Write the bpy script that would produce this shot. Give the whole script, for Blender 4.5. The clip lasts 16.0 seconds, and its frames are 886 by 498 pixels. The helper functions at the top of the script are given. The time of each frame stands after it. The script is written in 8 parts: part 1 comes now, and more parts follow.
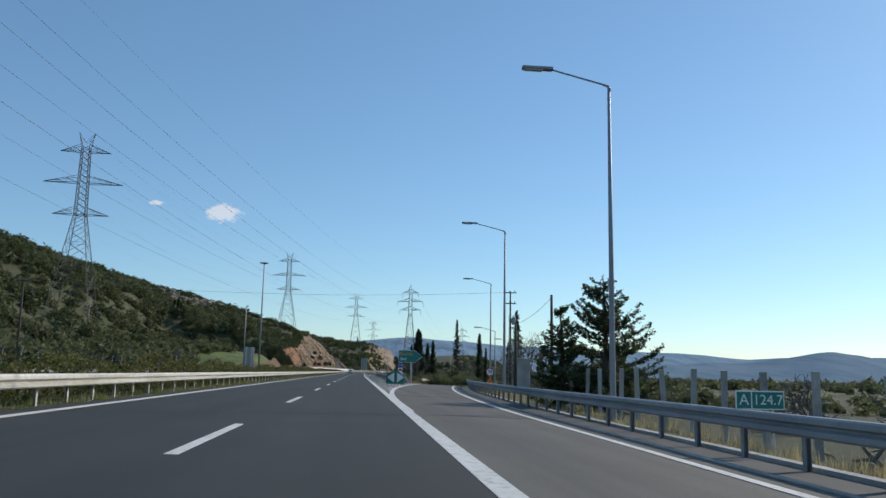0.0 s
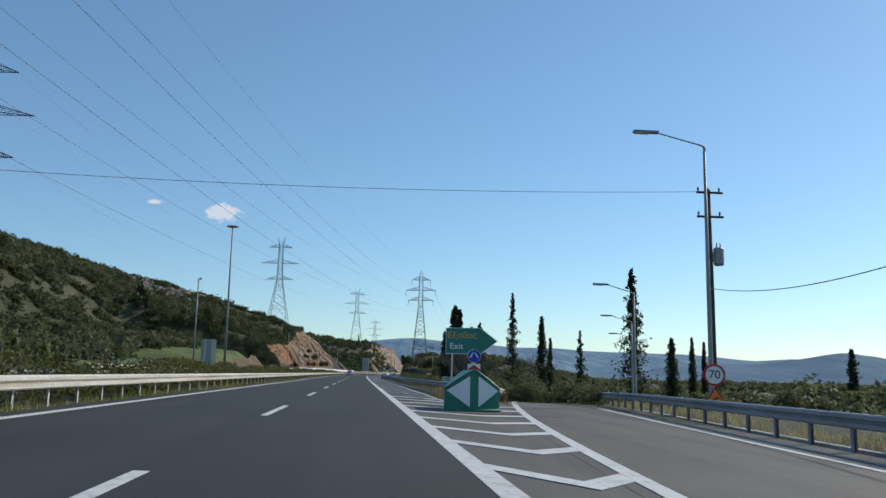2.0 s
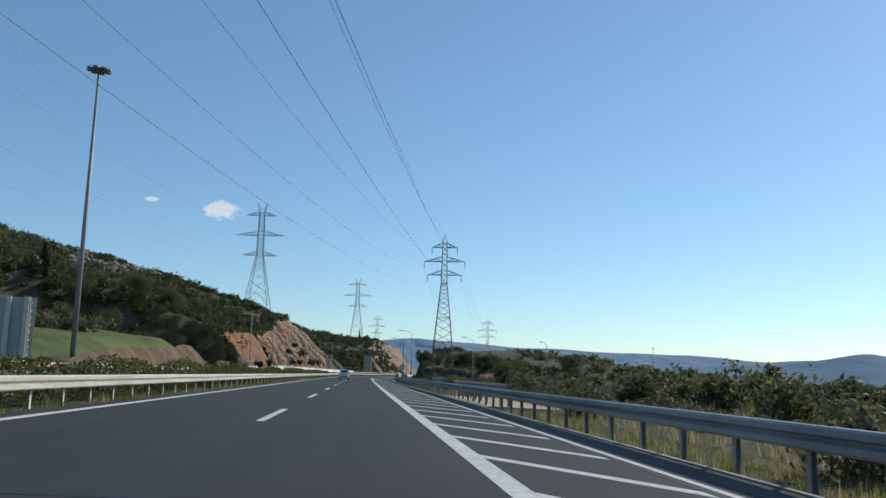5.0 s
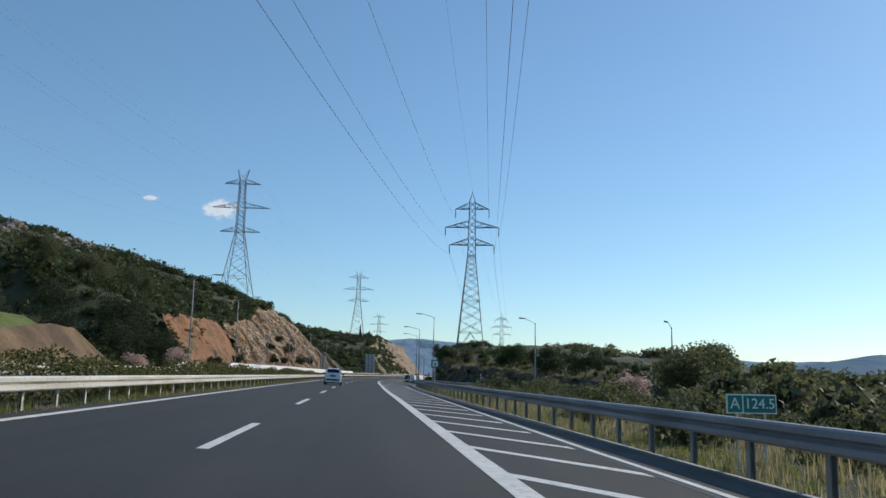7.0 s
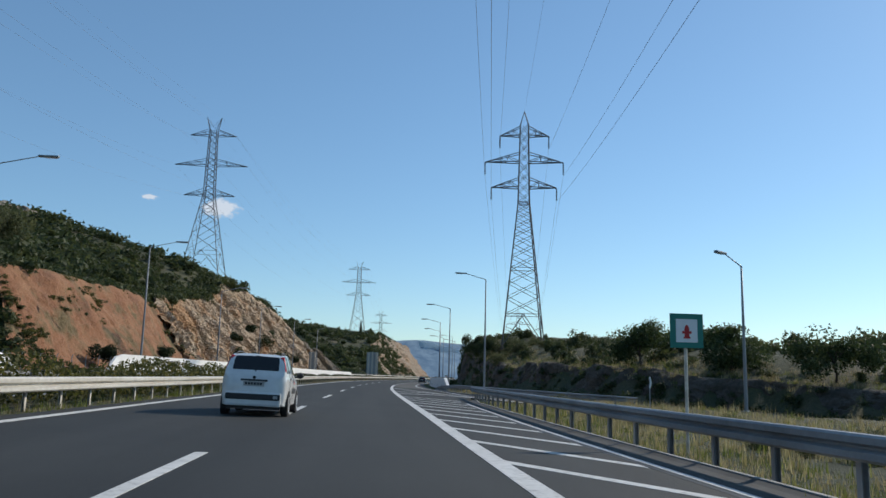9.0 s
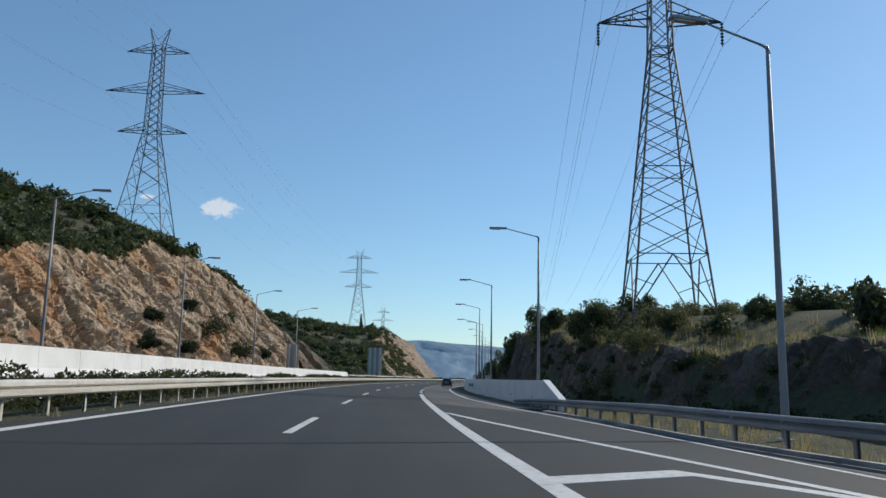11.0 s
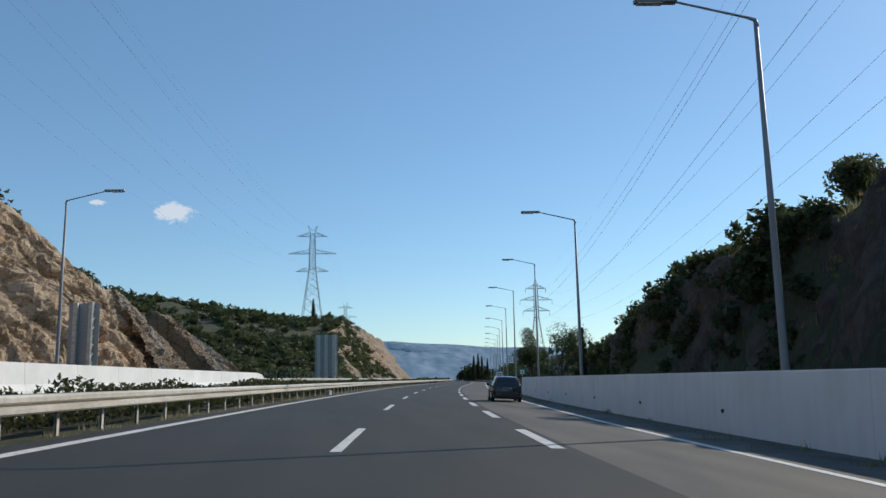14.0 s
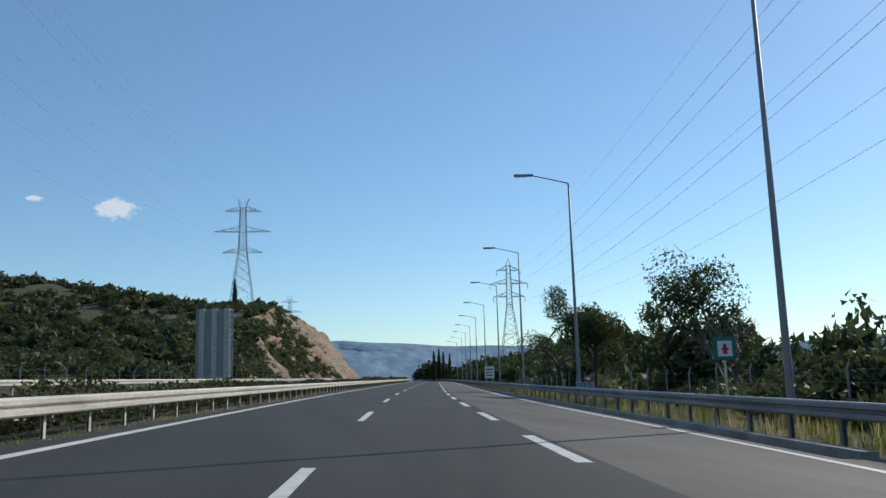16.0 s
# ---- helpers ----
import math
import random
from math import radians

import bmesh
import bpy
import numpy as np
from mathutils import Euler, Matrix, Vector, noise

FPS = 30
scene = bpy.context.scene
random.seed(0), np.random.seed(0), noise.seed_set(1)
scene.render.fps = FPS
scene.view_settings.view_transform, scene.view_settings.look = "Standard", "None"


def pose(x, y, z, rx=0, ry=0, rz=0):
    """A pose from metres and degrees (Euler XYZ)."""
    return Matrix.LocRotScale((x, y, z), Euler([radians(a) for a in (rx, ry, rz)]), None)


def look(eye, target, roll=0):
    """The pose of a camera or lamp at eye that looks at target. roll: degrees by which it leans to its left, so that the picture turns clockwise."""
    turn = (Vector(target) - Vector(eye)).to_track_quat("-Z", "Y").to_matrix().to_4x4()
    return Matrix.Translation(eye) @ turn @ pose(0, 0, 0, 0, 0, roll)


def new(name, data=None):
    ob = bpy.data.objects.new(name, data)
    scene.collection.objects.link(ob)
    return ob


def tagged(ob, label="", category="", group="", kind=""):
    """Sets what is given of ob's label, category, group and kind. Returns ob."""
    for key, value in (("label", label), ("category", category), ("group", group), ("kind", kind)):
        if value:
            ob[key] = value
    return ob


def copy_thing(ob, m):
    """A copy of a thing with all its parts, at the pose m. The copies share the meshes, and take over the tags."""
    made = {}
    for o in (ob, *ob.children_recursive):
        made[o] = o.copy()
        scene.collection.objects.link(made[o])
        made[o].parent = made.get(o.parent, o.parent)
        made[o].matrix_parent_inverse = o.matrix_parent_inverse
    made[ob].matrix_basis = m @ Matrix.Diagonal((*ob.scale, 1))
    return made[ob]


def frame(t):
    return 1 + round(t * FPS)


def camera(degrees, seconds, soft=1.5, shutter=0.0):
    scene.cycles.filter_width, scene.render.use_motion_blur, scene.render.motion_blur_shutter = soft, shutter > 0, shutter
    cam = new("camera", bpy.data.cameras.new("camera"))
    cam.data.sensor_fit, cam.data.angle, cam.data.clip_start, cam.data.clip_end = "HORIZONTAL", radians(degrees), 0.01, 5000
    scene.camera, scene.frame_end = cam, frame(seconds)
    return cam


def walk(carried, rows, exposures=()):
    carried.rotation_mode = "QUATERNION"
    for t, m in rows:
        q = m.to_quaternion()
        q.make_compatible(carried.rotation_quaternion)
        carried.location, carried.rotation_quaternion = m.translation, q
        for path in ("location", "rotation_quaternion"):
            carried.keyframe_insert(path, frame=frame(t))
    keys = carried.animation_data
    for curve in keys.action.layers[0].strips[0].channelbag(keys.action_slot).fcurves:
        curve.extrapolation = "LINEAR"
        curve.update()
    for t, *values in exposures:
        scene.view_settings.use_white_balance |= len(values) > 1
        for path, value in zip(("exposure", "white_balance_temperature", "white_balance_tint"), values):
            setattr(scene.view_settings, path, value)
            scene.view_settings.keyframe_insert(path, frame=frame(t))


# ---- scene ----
cam = camera(58.3, 16.0)
EYE = 1.13
ROWS = [  # seconds, x, y, yaw, pitch, roll
    (0.0, 0.19, 0.00, -6.00, 8.86, -1.09),
    (0.5, 0.21, 14.35, -5.87, 8.86, -1.04),
    (1.0, 0.23, 28.72, -5.85, 8.89, -1.04),
    (1.5, 0.19, 43.11, -5.89, 8.94, -1.09),
    (2.0, 0.14, 57.49, -5.93, 8.95, -1.13),
    (2.5, 0.09, 71.83, -5.87, 8.89, -1.13),
    (3.0, 0.01, 86.12, -5.90, 8.93, -1.16),
    (3.5, -0.03, 100.34, -5.91, 8.95, -1.16),
    (4.0, 0.01, 114.53, -5.85, 9.00, -1.23),
    (4.2, -0.00, 120.21, -5.94, 9.00, -1.27),
    (6.3, 0.05, 179.61, -5.78, 9.06, -1.22),
    (6.5, 0.04, 185.23, -5.83, 9.02, -1.26),
    (7.0, 0.05, 199.29, -5.82, 9.09, -1.27),
    (7.5, 0.02, 213.33, -5.79, 9.11, -1.28),
    (8.0, 0.05, 227.37, -5.79, 9.14, -1.34),
    (8.5, 0.07, 241.42, -5.78, 9.20, -1.40),
    (9.0, 0.06, 255.52, -5.78, 9.23, -1.45),
    (9.2, 0.09, 261.17, -5.76, 9.33, -1.38),
    (11.3, 0.65, 320.98, -5.64, 9.27, -1.11),
    (11.5, 0.73, 326.74, -5.63, 9.29, -1.04),
    (12.0, 1.01, 341.14, -5.63, 9.29, -0.94),
    (12.5, 1.50, 355.53, -5.76, 9.32, -0.46),
    (13.0, 2.23, 369.93, -6.39, 9.31, 0.15),
    (13.5, 3.21, 384.36, -7.21, 9.31, 0.64),
    (14.0, 4.45, 398.76, -8.03, 9.31, 1.00),
    (14.5, 5.90, 413.18, -8.95, 9.29, 1.28),
    (15.0, 7.60, 427.58, -9.79, 9.29, 1.39),
    (15.5, 9.46, 441.97, -10.71, 9.26, 1.47),
    (16.0, 11.45, 456.34, -11.42, 9.20, 1.58),
]
walk(cam, [(t, pose(x, y, EYE, 90 + pitch, roll, yaw)) for t, x, y, yaw, pitch, roll in ROWS])

# ---- world, sun, exposure ----
SUN_DIR = Vector((0.851 * math.cos(radians(31.5)), 0.525 * math.cos(radians(31.5)), math.sin(radians(31.5)))).normalized()
world = bpy.data.worlds.new("sky")
scene.world = world
world.use_nodes = True
wn = world.node_tree
sky = wn.nodes.new("ShaderNodeTexSky")
sky.sky_type, sky.sun_disc = "NISHITA", False
sky.sun_elevation = math.asin(SUN_DIR.z)
sky.sun_rotation = math.atan2(SUN_DIR.x, SUN_DIR.y)
sky.air_density, sky.dust_density, sky.ozone_density = 1.0, 0.20, 3.6
bg = wn.nodes["Background"]
bg.inputs["Strength"].default_value = 0.132
tint = wn.nodes.new("ShaderNodeMix")
tint.data_type, tint.blend_type = "RGBA", "MULTIPLY"
tint.inputs[0].default_value, tint.inputs[7].default_value = 1.0, (0.875, 0.99, 1.0, 1)
wn.links.new(sky.outputs[0], tint.inputs[6])
veil = wn.nodes.new("ShaderNodeMix")
veil.data_type = "RGBA"
veil.inputs[0].default_value, veil.inputs[7].default_value = 0.20, (1.45, 2.95, 4.75, 1)
wn.links.new(tint.outputs[2], veil.inputs[6])
wn.links.new(veil.outputs[2], bg.inputs["Color"])
sun = new("sun", bpy.data.lights.new("sun", "SUN"))
sun.data.energy, sun.data.angle, sun.data.color = 3.6, radians(0.55), (1.0, 0.92, 0.80)
sun.matrix_world = look(SUN_DIR * 200, (0, 0, 0))
scene.view_settings.exposure = 0.0


# ---- materials ----
def mat(name, build):
    m = bpy.data.materials.new(name)
    m.use_nodes = True
    nt = m.node_tree
    build(nt, nt.nodes["Principled BSDF"])
    return m


def node(nt, kind, **inputs):
    n = nt.nodes.new("ShaderNode" + kind)
    for k, v in inputs.items():
        n.inputs[k.replace("_", " ")].default_value = v
    return n


def coords(nt, scale=(1, 1, 1), world_space=True):
    """Coordinates in metres of the place (or of the object), stretched by scale."""
    mp = node(nt, "Mapping", Scale=scale)
    if world_space:
        nt.links.new(node(nt, "NewGeometry").outputs["Position"], mp.inputs["Vector"])
    else:
        nt.links.new(node(nt, "TexCoord").outputs["Object"], mp.inputs["Vector"])
    return mp.outputs[0]


def ramp(nt, fac, stops):
    r = nt.nodes.new("ShaderNodeValToRGB")
    els = r.color_ramp.elements
    while len(els) < len(stops):
        els.new(0.5)
    for e, (p, c) in zip(els, stops):
        e.position, e.color = p, (*c, 1)
    nt.links.new(fac, r.inputs[0])
    return r.outputs[0]


def mix(nt, fac, a, b, blend="MIX"):
    m = nt.nodes.new("ShaderNodeMix")
    m.data_type, m.blend_type = "RGBA", blend
    for sock, v in ((m.inputs[0], fac), (m.inputs[6], a), (m.inputs[7], b)):
        if isinstance(v, bpy.types.NodeSocket):
            nt.links.new(v, sock)
        else:
            sock.default_value = v if isinstance(v, (int, float)) else (*v, 1)
    return m.outputs[2]


def noise_fac(nt, vec, scale, detail=4.0, rough=0.55):
    n = node(nt, "TexNoise", Scale=scale, Detail=detail, Roughness=rough)
    nt.links.new(vec, n.inputs["Vector"])
    return n.outputs["Fac"]


def bump(nt, bsdf, height, strength, distance):
    b = node(nt, "Bump", Strength=strength, Distance=distance)
    nt.links.new(height, b.inputs["Height"])
    nt.links.new(b.outputs[0], bsdf.inputs["Normal"])


def simple(name, color, rough=0.6, metal=0.0, vary=0.25, scale=6.0, world_space=False, relief=0.0):
    """A plain coloured surface with grime at two scales."""
    def build(nt, b):
        v = coords(nt, world_space=world_space)
        lo, hi = [c * (1 - vary) for c in color], [min(1, c * (1 + vary * 0.5)) for c in color]
        big = ramp(nt, noise_fac(nt, v, scale * 0.15), [(0.3, lo), (0.7, hi)])
        fine = ramp(nt, noise_fac(nt, v, scale * 3, 6), [(0.25, [1 - vary] * 3), (0.75, (1, 1, 1))])
        nt.links.new(mix(nt, 0.7, big, fine, "MULTIPLY"), b.inputs["Base Color"])
        b.inputs["Roughness"].default_value, b.inputs["Metallic"].default_value = rough, metal
        if relief:
            bump(nt, b, noise_fac(nt, v, scale * 4, 5), 0.6, relief)
    return mat(name, build)


def asphalt_build(dark, light):
    def build(nt, b):
        v = coords(nt)
        along = coords(nt, (0.9, 0.03, 1))
        patch = ramp(nt, noise_fac(nt, along, 0.9, 3), [(0.3, dark), (0.75, light)])
        stone = ramp(nt, noise_fac(nt, v, 45, 3), [(0.3, (0.6, 0.6, 0.6)), (0.72, (1.25, 1.24, 1.22))])
        blotch = ramp(nt, noise_fac(nt, v, 0.25, 5), [(0.35, (0.85, 0.85, 0.86)), (0.7, (1.1, 1.1, 1.08))])
        c = mix(nt, 0.8, mix(nt, 0.7, patch, stone, "MULTIPLY"), blotch, "MULTIPLY")
        nt.links.new(c, b.inputs["Base Color"])
        b.inputs["Roughness"].default_value = 0.82
        b.inputs["Specular IOR Level"].default_value = 0.35
        bump(nt, b, noise_fac(nt, v, 60, 3), 0.5, 0.006)
    return build


M_ASPHALT = mat("asphalt", asphalt_build((0.0255, 0.027, 0.0265), (0.042, 0.043, 0.0415)))
M_OLD_ASPHALT = mat("old_asphalt", asphalt_build((0.085, 0.078, 0.068), (0.15, 0.136, 0.118)))


def build_paint(nt, b):
    v = coords(nt)
    worn = ramp(nt, noise_fac(nt, v, 7, 8, 0.7), [(0.30, (0.30, 0.29, 0.28)), (0.46, (0.62, 0.61, 0.58)), (0.7, (0.72, 0.71, 0.68))])
    nt.links.new(mix(nt, 0.6, worn, ramp(nt, noise_fac(nt, v, 0.8), [(0.3, (0.75, 0.74, 0.72)), (0.7, (1, 1, 1))]), "MULTIPLY"), b.inputs["Base Color"])
    b.inputs["Roughness"].default_value = 0.7
    bump(nt, b, noise_fac(nt, v, 50), 0.4, 0.004)


M_PAINT = mat("road_paint", build_paint)
M_TAR = simple("tar", (0.018, 0.018, 0.019), 0.6, 0, 0.3, 5, True)


def build_concrete(nt, b):
    v = coords(nt)
    streak = coords(nt, (1.2, 1.2, 0.15))
    base = ramp(nt, noise_fac(nt, v, 0.7, 6), [(0.3, (0.76, 0.75, 0.72)), (0.7, (0.85, 0.84, 0.815))])
    drip = ramp(nt, noise_fac(nt, streak, 2.5, 5), [(0.3, (0.80, 0.78, 0.75)), (0.6, (1, 1, 1))])
    grit = ramp(nt, noise_fac(nt, v, 40, 3), [(0.2, (0.8, 0.8, 0.8)), (0.7, (1, 1, 1))])
    nt.links.new(mix(nt, 0.5, mix(nt, 0.3, base, drip, "MULTIPLY"), grit, "MULTIPLY"), b.inputs["Base Color"])
    b.inputs["Roughness"].default_value = 0.85
    bump(nt, b, noise_fac(nt, v, 30, 6), 0.5, 0.008)


M_CONCRETE = mat("concrete", build_concrete)
M_KERB = simple("worn_kerb_concrete", (0.42, 0.40, 0.37), 0.9, 0, 0.4, 5, True, 0.01)
M_GUTTER = simple("stained_gutter_asphalt", (0.075, 0.073, 0.070), 0.9, 0, 0.4, 4, True, 0.008)
M_WHITE_WALL = simple("whitewash", (0.78, 0.77, 0.74), 0.8, 0, 0.12, 3, True, 0.004)
M_WHITE_CAP = simple("white_edge_paint", (0.8, 0.79, 0.76), 0.7, 0, 0.1, 3, True)


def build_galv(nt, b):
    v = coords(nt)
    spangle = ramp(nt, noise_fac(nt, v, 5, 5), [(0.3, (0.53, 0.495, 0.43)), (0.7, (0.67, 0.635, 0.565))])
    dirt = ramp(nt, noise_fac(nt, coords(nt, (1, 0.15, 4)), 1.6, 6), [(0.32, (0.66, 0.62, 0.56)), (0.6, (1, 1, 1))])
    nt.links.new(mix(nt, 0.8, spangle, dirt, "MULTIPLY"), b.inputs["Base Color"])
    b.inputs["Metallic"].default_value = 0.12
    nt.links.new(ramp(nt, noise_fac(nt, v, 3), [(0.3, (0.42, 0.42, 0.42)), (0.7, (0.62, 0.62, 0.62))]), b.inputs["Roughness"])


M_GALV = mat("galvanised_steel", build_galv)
# Darker zinc for rails facing away from the sun: shade put into colour.
M_GALV_SHADED = simple("shade_darkened_zinc", (0.34, 0.345, 0.35), 0.6, 0.15, 0.3, 3, True)
M_POLE = simple("galvanised_pole", (0.30, 0.31, 0.32), 0.55, 0.2, 0.2, 2)
M_LATTICE = simple("lattice_steel", (0.10, 0.105, 0.11), 0.6, 0.3, 0.2, 1)
M_HEAD = simple("lamp_head_grey", (0.30, 0.31, 0.32), 0.45, 0.2, 0.2, 4)
M_LENS = simple("lamp_lens", (0.55, 0.56, 0.55), 0.25, 0, 0.1, 4)
M_WIRE = simple("aluminium_cable", (0.22, 0.225, 0.235), 0.5, 0.3, 0.1, 1)
M_INSUL = simple("insulator_glass", (0.06, 0.07, 0.08), 0.25, 0, 0.2, 6)
M_WOOD_POLE = simple("creosoted_wood", (0.075, 0.058, 0.045), 0.85, 0, 0.4, 5, False, 0.01)
M_GREEN_SIGN = simple("green_sheeting", (0.008, 0.19, 0.15), 0.45, 0, 0.12, 3)
M_WHITE_SIGN = simple("white_sheeting", (0.78, 0.79, 0.78), 0.5, 0, 0.08, 3)
M_YELLOW = simple("yellow_sheeting", (0.75, 0.42, 0.03), 0.5, 0, 0.1, 3)
M_ORANGE = simple("orange_sheeting", (0.85, 0.25, 0.02), 0.5, 0, 0.1, 3)
M_RED = simple("red_sheeting", (0.50, 0.02, 0.02), 0.5, 0, 0.12, 3)
M_BLUE = simple("blue_sheeting", (0.01, 0.05, 0.40), 0.45, 0, 0.12, 3)
M_BLACK = simple("black_sheeting", (0.015, 0.015, 0.016), 0.5, 0, 0.1, 3)
M_ATT_GREEN = simple("green_plastic", (0.006, 0.19, 0.125), 0.42, 0, 0.22, 2, False, 0.004)
M_SIGN_BACK = simple("aluminium_panel_back", (0.36, 0.37, 0.38), 0.5, 0.5, 0.18, 1.2)


def build_ground(nt, b):
    v = coords(nt)
    grass = ramp(nt, noise_fac(nt, v, 0.09, 8, 0.65), [(0.30, (0.042, 0.052, 0.023)), (0.47, (0.062, 0.070, 0.030)), (0.60, (0.095, 0.088, 0.046)), (0.74, (0.150, 0.125, 0.078))])
    tuft = ramp(nt, noise_fac(nt, v, 3.5, 7, 0.7), [(0.28, (0.45, 0.45, 0.42)), (0.7, (1.25, 1.2, 1.1))])
    nt.links.new(mix(nt, 0.85, grass, tuft, "MULTIPLY"), b.inputs["Base Color"])
    b.inputs["Roughness"].default_value = 0.95
    bump(nt, b, noise_fac(nt, v, 2.5, 8, 0.7), 1.0, 0.25)


M_GROUND = mat("dry_grass_and_soil", build_ground)


def build_meadow(nt, b):
    v = coords(nt)
    grass = ramp(nt, noise_fac(nt, v, 0.12, 7, 0.6), [(0.36, (0.062, 0.085, 0.022)), (0.52, (0.125, 0.160, 0.032)), (0.66, (0.17, 0.15, 0.060))])
    tuft = ramp(nt, noise_fac(nt, v, 4, 6, 0.7), [(0.3, (0.6, 0.6, 0.55)), (0.7, (1.15, 1.15, 1.0))])
    nt.links.new(mix(nt, 0.8, grass, tuft, "MULTIPLY"), b.inputs["Base Color"])
    b.inputs["Roughness"].default_value = 0.95
    bump(nt, b, noise_fac(nt, v, 4, 6, 0.7), 1.0, 0.15)


M_MEADOW = mat("green_meadow", build_meadow)


def build_rock(bands, ochre, cracks):
    """Jointed limestone: pale and brown bands along the dip, rusty patches, dark joints and lichen."""
    def build(nt, b):
        v = coords(nt)
        dip = coords(nt, (1, 1, 1))
        dip.node.inputs["Rotation"].default_value = (radians(52), 0, 0)
        flat = node(nt, "Mapping", Scale=(0.8, 0.30, 1.0))
        nt.links.new(dip, flat.inputs["Vector"])
        flat = flat.outputs[0]
        c = ramp(nt, noise_fac(nt, flat, 0.42, 8, 0.66), bands)
        rust = ramp(nt, noise_fac(nt, v, 0.13, 6, 0.62), [(0.52, (0, 0, 0)), (0.62, (0.75, 0.75, 0.75))])
        c = mix(nt, rust, c, ochre)
        joint = node(nt, "TexVoronoi", Scale=0.95)
        joint.feature = "DISTANCE_TO_EDGE"
        warp = mix(nt, 0.25, flat, node_colour(nt, flat, 0.9))
        nt.links.new(warp, joint.inputs["Vector"])
        c = mix(nt, cracks, c, ramp(nt, joint.outputs["Distance"], [(0.0, (0.32, 0.28, 0.25)), (0.035, (0.85, 0.83, 0.80)), (0.09, (1.04, 1.03, 1.02))]), "MULTIPLY")
        lichen = ramp(nt, noise_fac(nt, v, 0.33, 7, 0.66), [(0.34, (0.42, 0.43, 0.34)), (0.44, (1, 1, 1))])
        c = mix(nt, 0.75, c, lichen, "MULTIPLY")
        fine = ramp(nt, noise_fac(nt, v, 3.5, 9, 0.74), [(0.30, (0.50, 0.48, 0.46)), (0.52, (1, 1, 1)), (0.72, (1.22, 1.20, 1.16))])
        nt.links.new(mix(nt, 0.75, c, fine, "MULTIPLY"), b.inputs["Base Color"])
        b.inputs["Roughness"].default_value = 0.92
        bump(nt, b, noise_fac(nt, v, 2.4, 10, 0.75), 1.0, 0.30)
    return build


def node_colour(nt, vec, scale):
    n = node(nt, "TexNoise", Scale=scale, Detail=4.0)
    nt.links.new(vec, n.inputs["Vector"])
    return n.outputs["Color"]


def build_soil(nt, b):
    v = coords(nt)
    c = ramp(nt, noise_fac(nt, v, 0.22, 8, 0.62), [(0.30, (0.17, 0.078, 0.040)), (0.46, (0.265, 0.118, 0.056)), (0.60, (0.30, 0.150, 0.076)), (0.74, (0.27, 0.185, 0.110))])
    green = ramp(nt, noise_fac(nt, v, 0.27, 8, 0.68), [(0.50, (0, 0, 0)), (0.61, (0.85, 0.85, 0.85))])
    c = mix(nt, green, c, (0.130, 0.105, 0.048))
    stones = ramp(nt, noise_fac(nt, v, 5.5, 6, 0.7), [(0.30, (0.55, 0.53, 0.5)), (0.55, (1, 1, 1)), (0.70, (1.3, 1.3, 1.25))])
    nt.links.new(mix(nt, 0.7, c, stones, "MULTIPLY"), b.inputs["Base Color"])
    b.inputs["Roughness"].default_value = 0.95
    bump(nt, b, noise_fac(nt, v, 2.2, 9, 0.7), 1.0, 0.22)


M_ROCK = mat("limestone", build_rock([(0.30, (0.27, 0.18, 0.11)), (0.42, (0.43, 0.305, 0.195)), (0.52, (0.56, 0.425, 0.295)), (0.62, (0.47, 0.335, 0.22)), (0.74, (0.64, 0.545, 0.43))], (0.50, 0.265, 0.115), 0.6))
M_SOIL = mat("red_soil", build_soil)
M_BROWN_EARTH = simple("brown_earth", (0.185, 0.118, 0.062), 0.95, 0, 0.6, 1.6, True, 0.12)
M_SPUR_ROCK = mat("brown_spur_rock", build_rock([(0.30, (0.16, 0.115, 0.08)), (0.42, (0.25, 0.185, 0.125)), (0.52, (0.33, 0.255, 0.18)), (0.62, (0.28, 0.205, 0.14)), (0.74, (0.40, 0.335, 0.265))], (0.31, 0.185, 0.10), 0.5))
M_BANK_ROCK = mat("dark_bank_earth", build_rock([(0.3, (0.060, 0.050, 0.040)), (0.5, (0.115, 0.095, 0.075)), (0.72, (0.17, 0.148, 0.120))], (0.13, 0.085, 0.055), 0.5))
M_GREY_ROCK = mat("grey_outcrop", build_rock([(0.3, (0.14, 0.115, 0.088)), (0.5, (0.29, 0.245, 0.195)), (0.72, (0.40, 0.36, 0.30))], (0.30, 0.20, 0.12), 0.6))


def leaf_mat(name, dark, mid, light, trans=0.42):
    def build(nt, b):
        geo = node(nt, "NewGeometry")
        per = ramp(nt, geo.outputs["Random Per Island"], [(0.0, dark), (0.5, mid), (1.0, light)])
        patch = ramp(nt, noise_fac(nt, coords(nt), 0.30, 3), [(0.33, (0.50, 0.54, 0.50)), (0.66, (1.30, 1.25, 1.15))])
        nt.links.new(mix(nt, 0.8, per, patch, "MULTIPLY"), b.inputs["Base Color"])
        b.inputs["Roughness"].default_value = 0.6
        b.inputs["Specular IOR Level"].default_value = 0.25
        thin = node(nt, "BsdfTranslucent")
        nt.links.new(mix(nt, 1.0, per, (1.12, 1.08, 0.85), "MULTIPLY"), thin.inputs["Color"])
        both = nt.nodes.new("ShaderNodeMixShader")
        both.inputs[0].default_value = trans
        nt.links.new(b.outputs[0], both.inputs[1])
        nt.links.new(thin.outputs[0], both.inputs[2])
        nt.links.new(both.outputs[0], nt.nodes["Material Output"].inputs["Surface"])
    return mat(name, build)


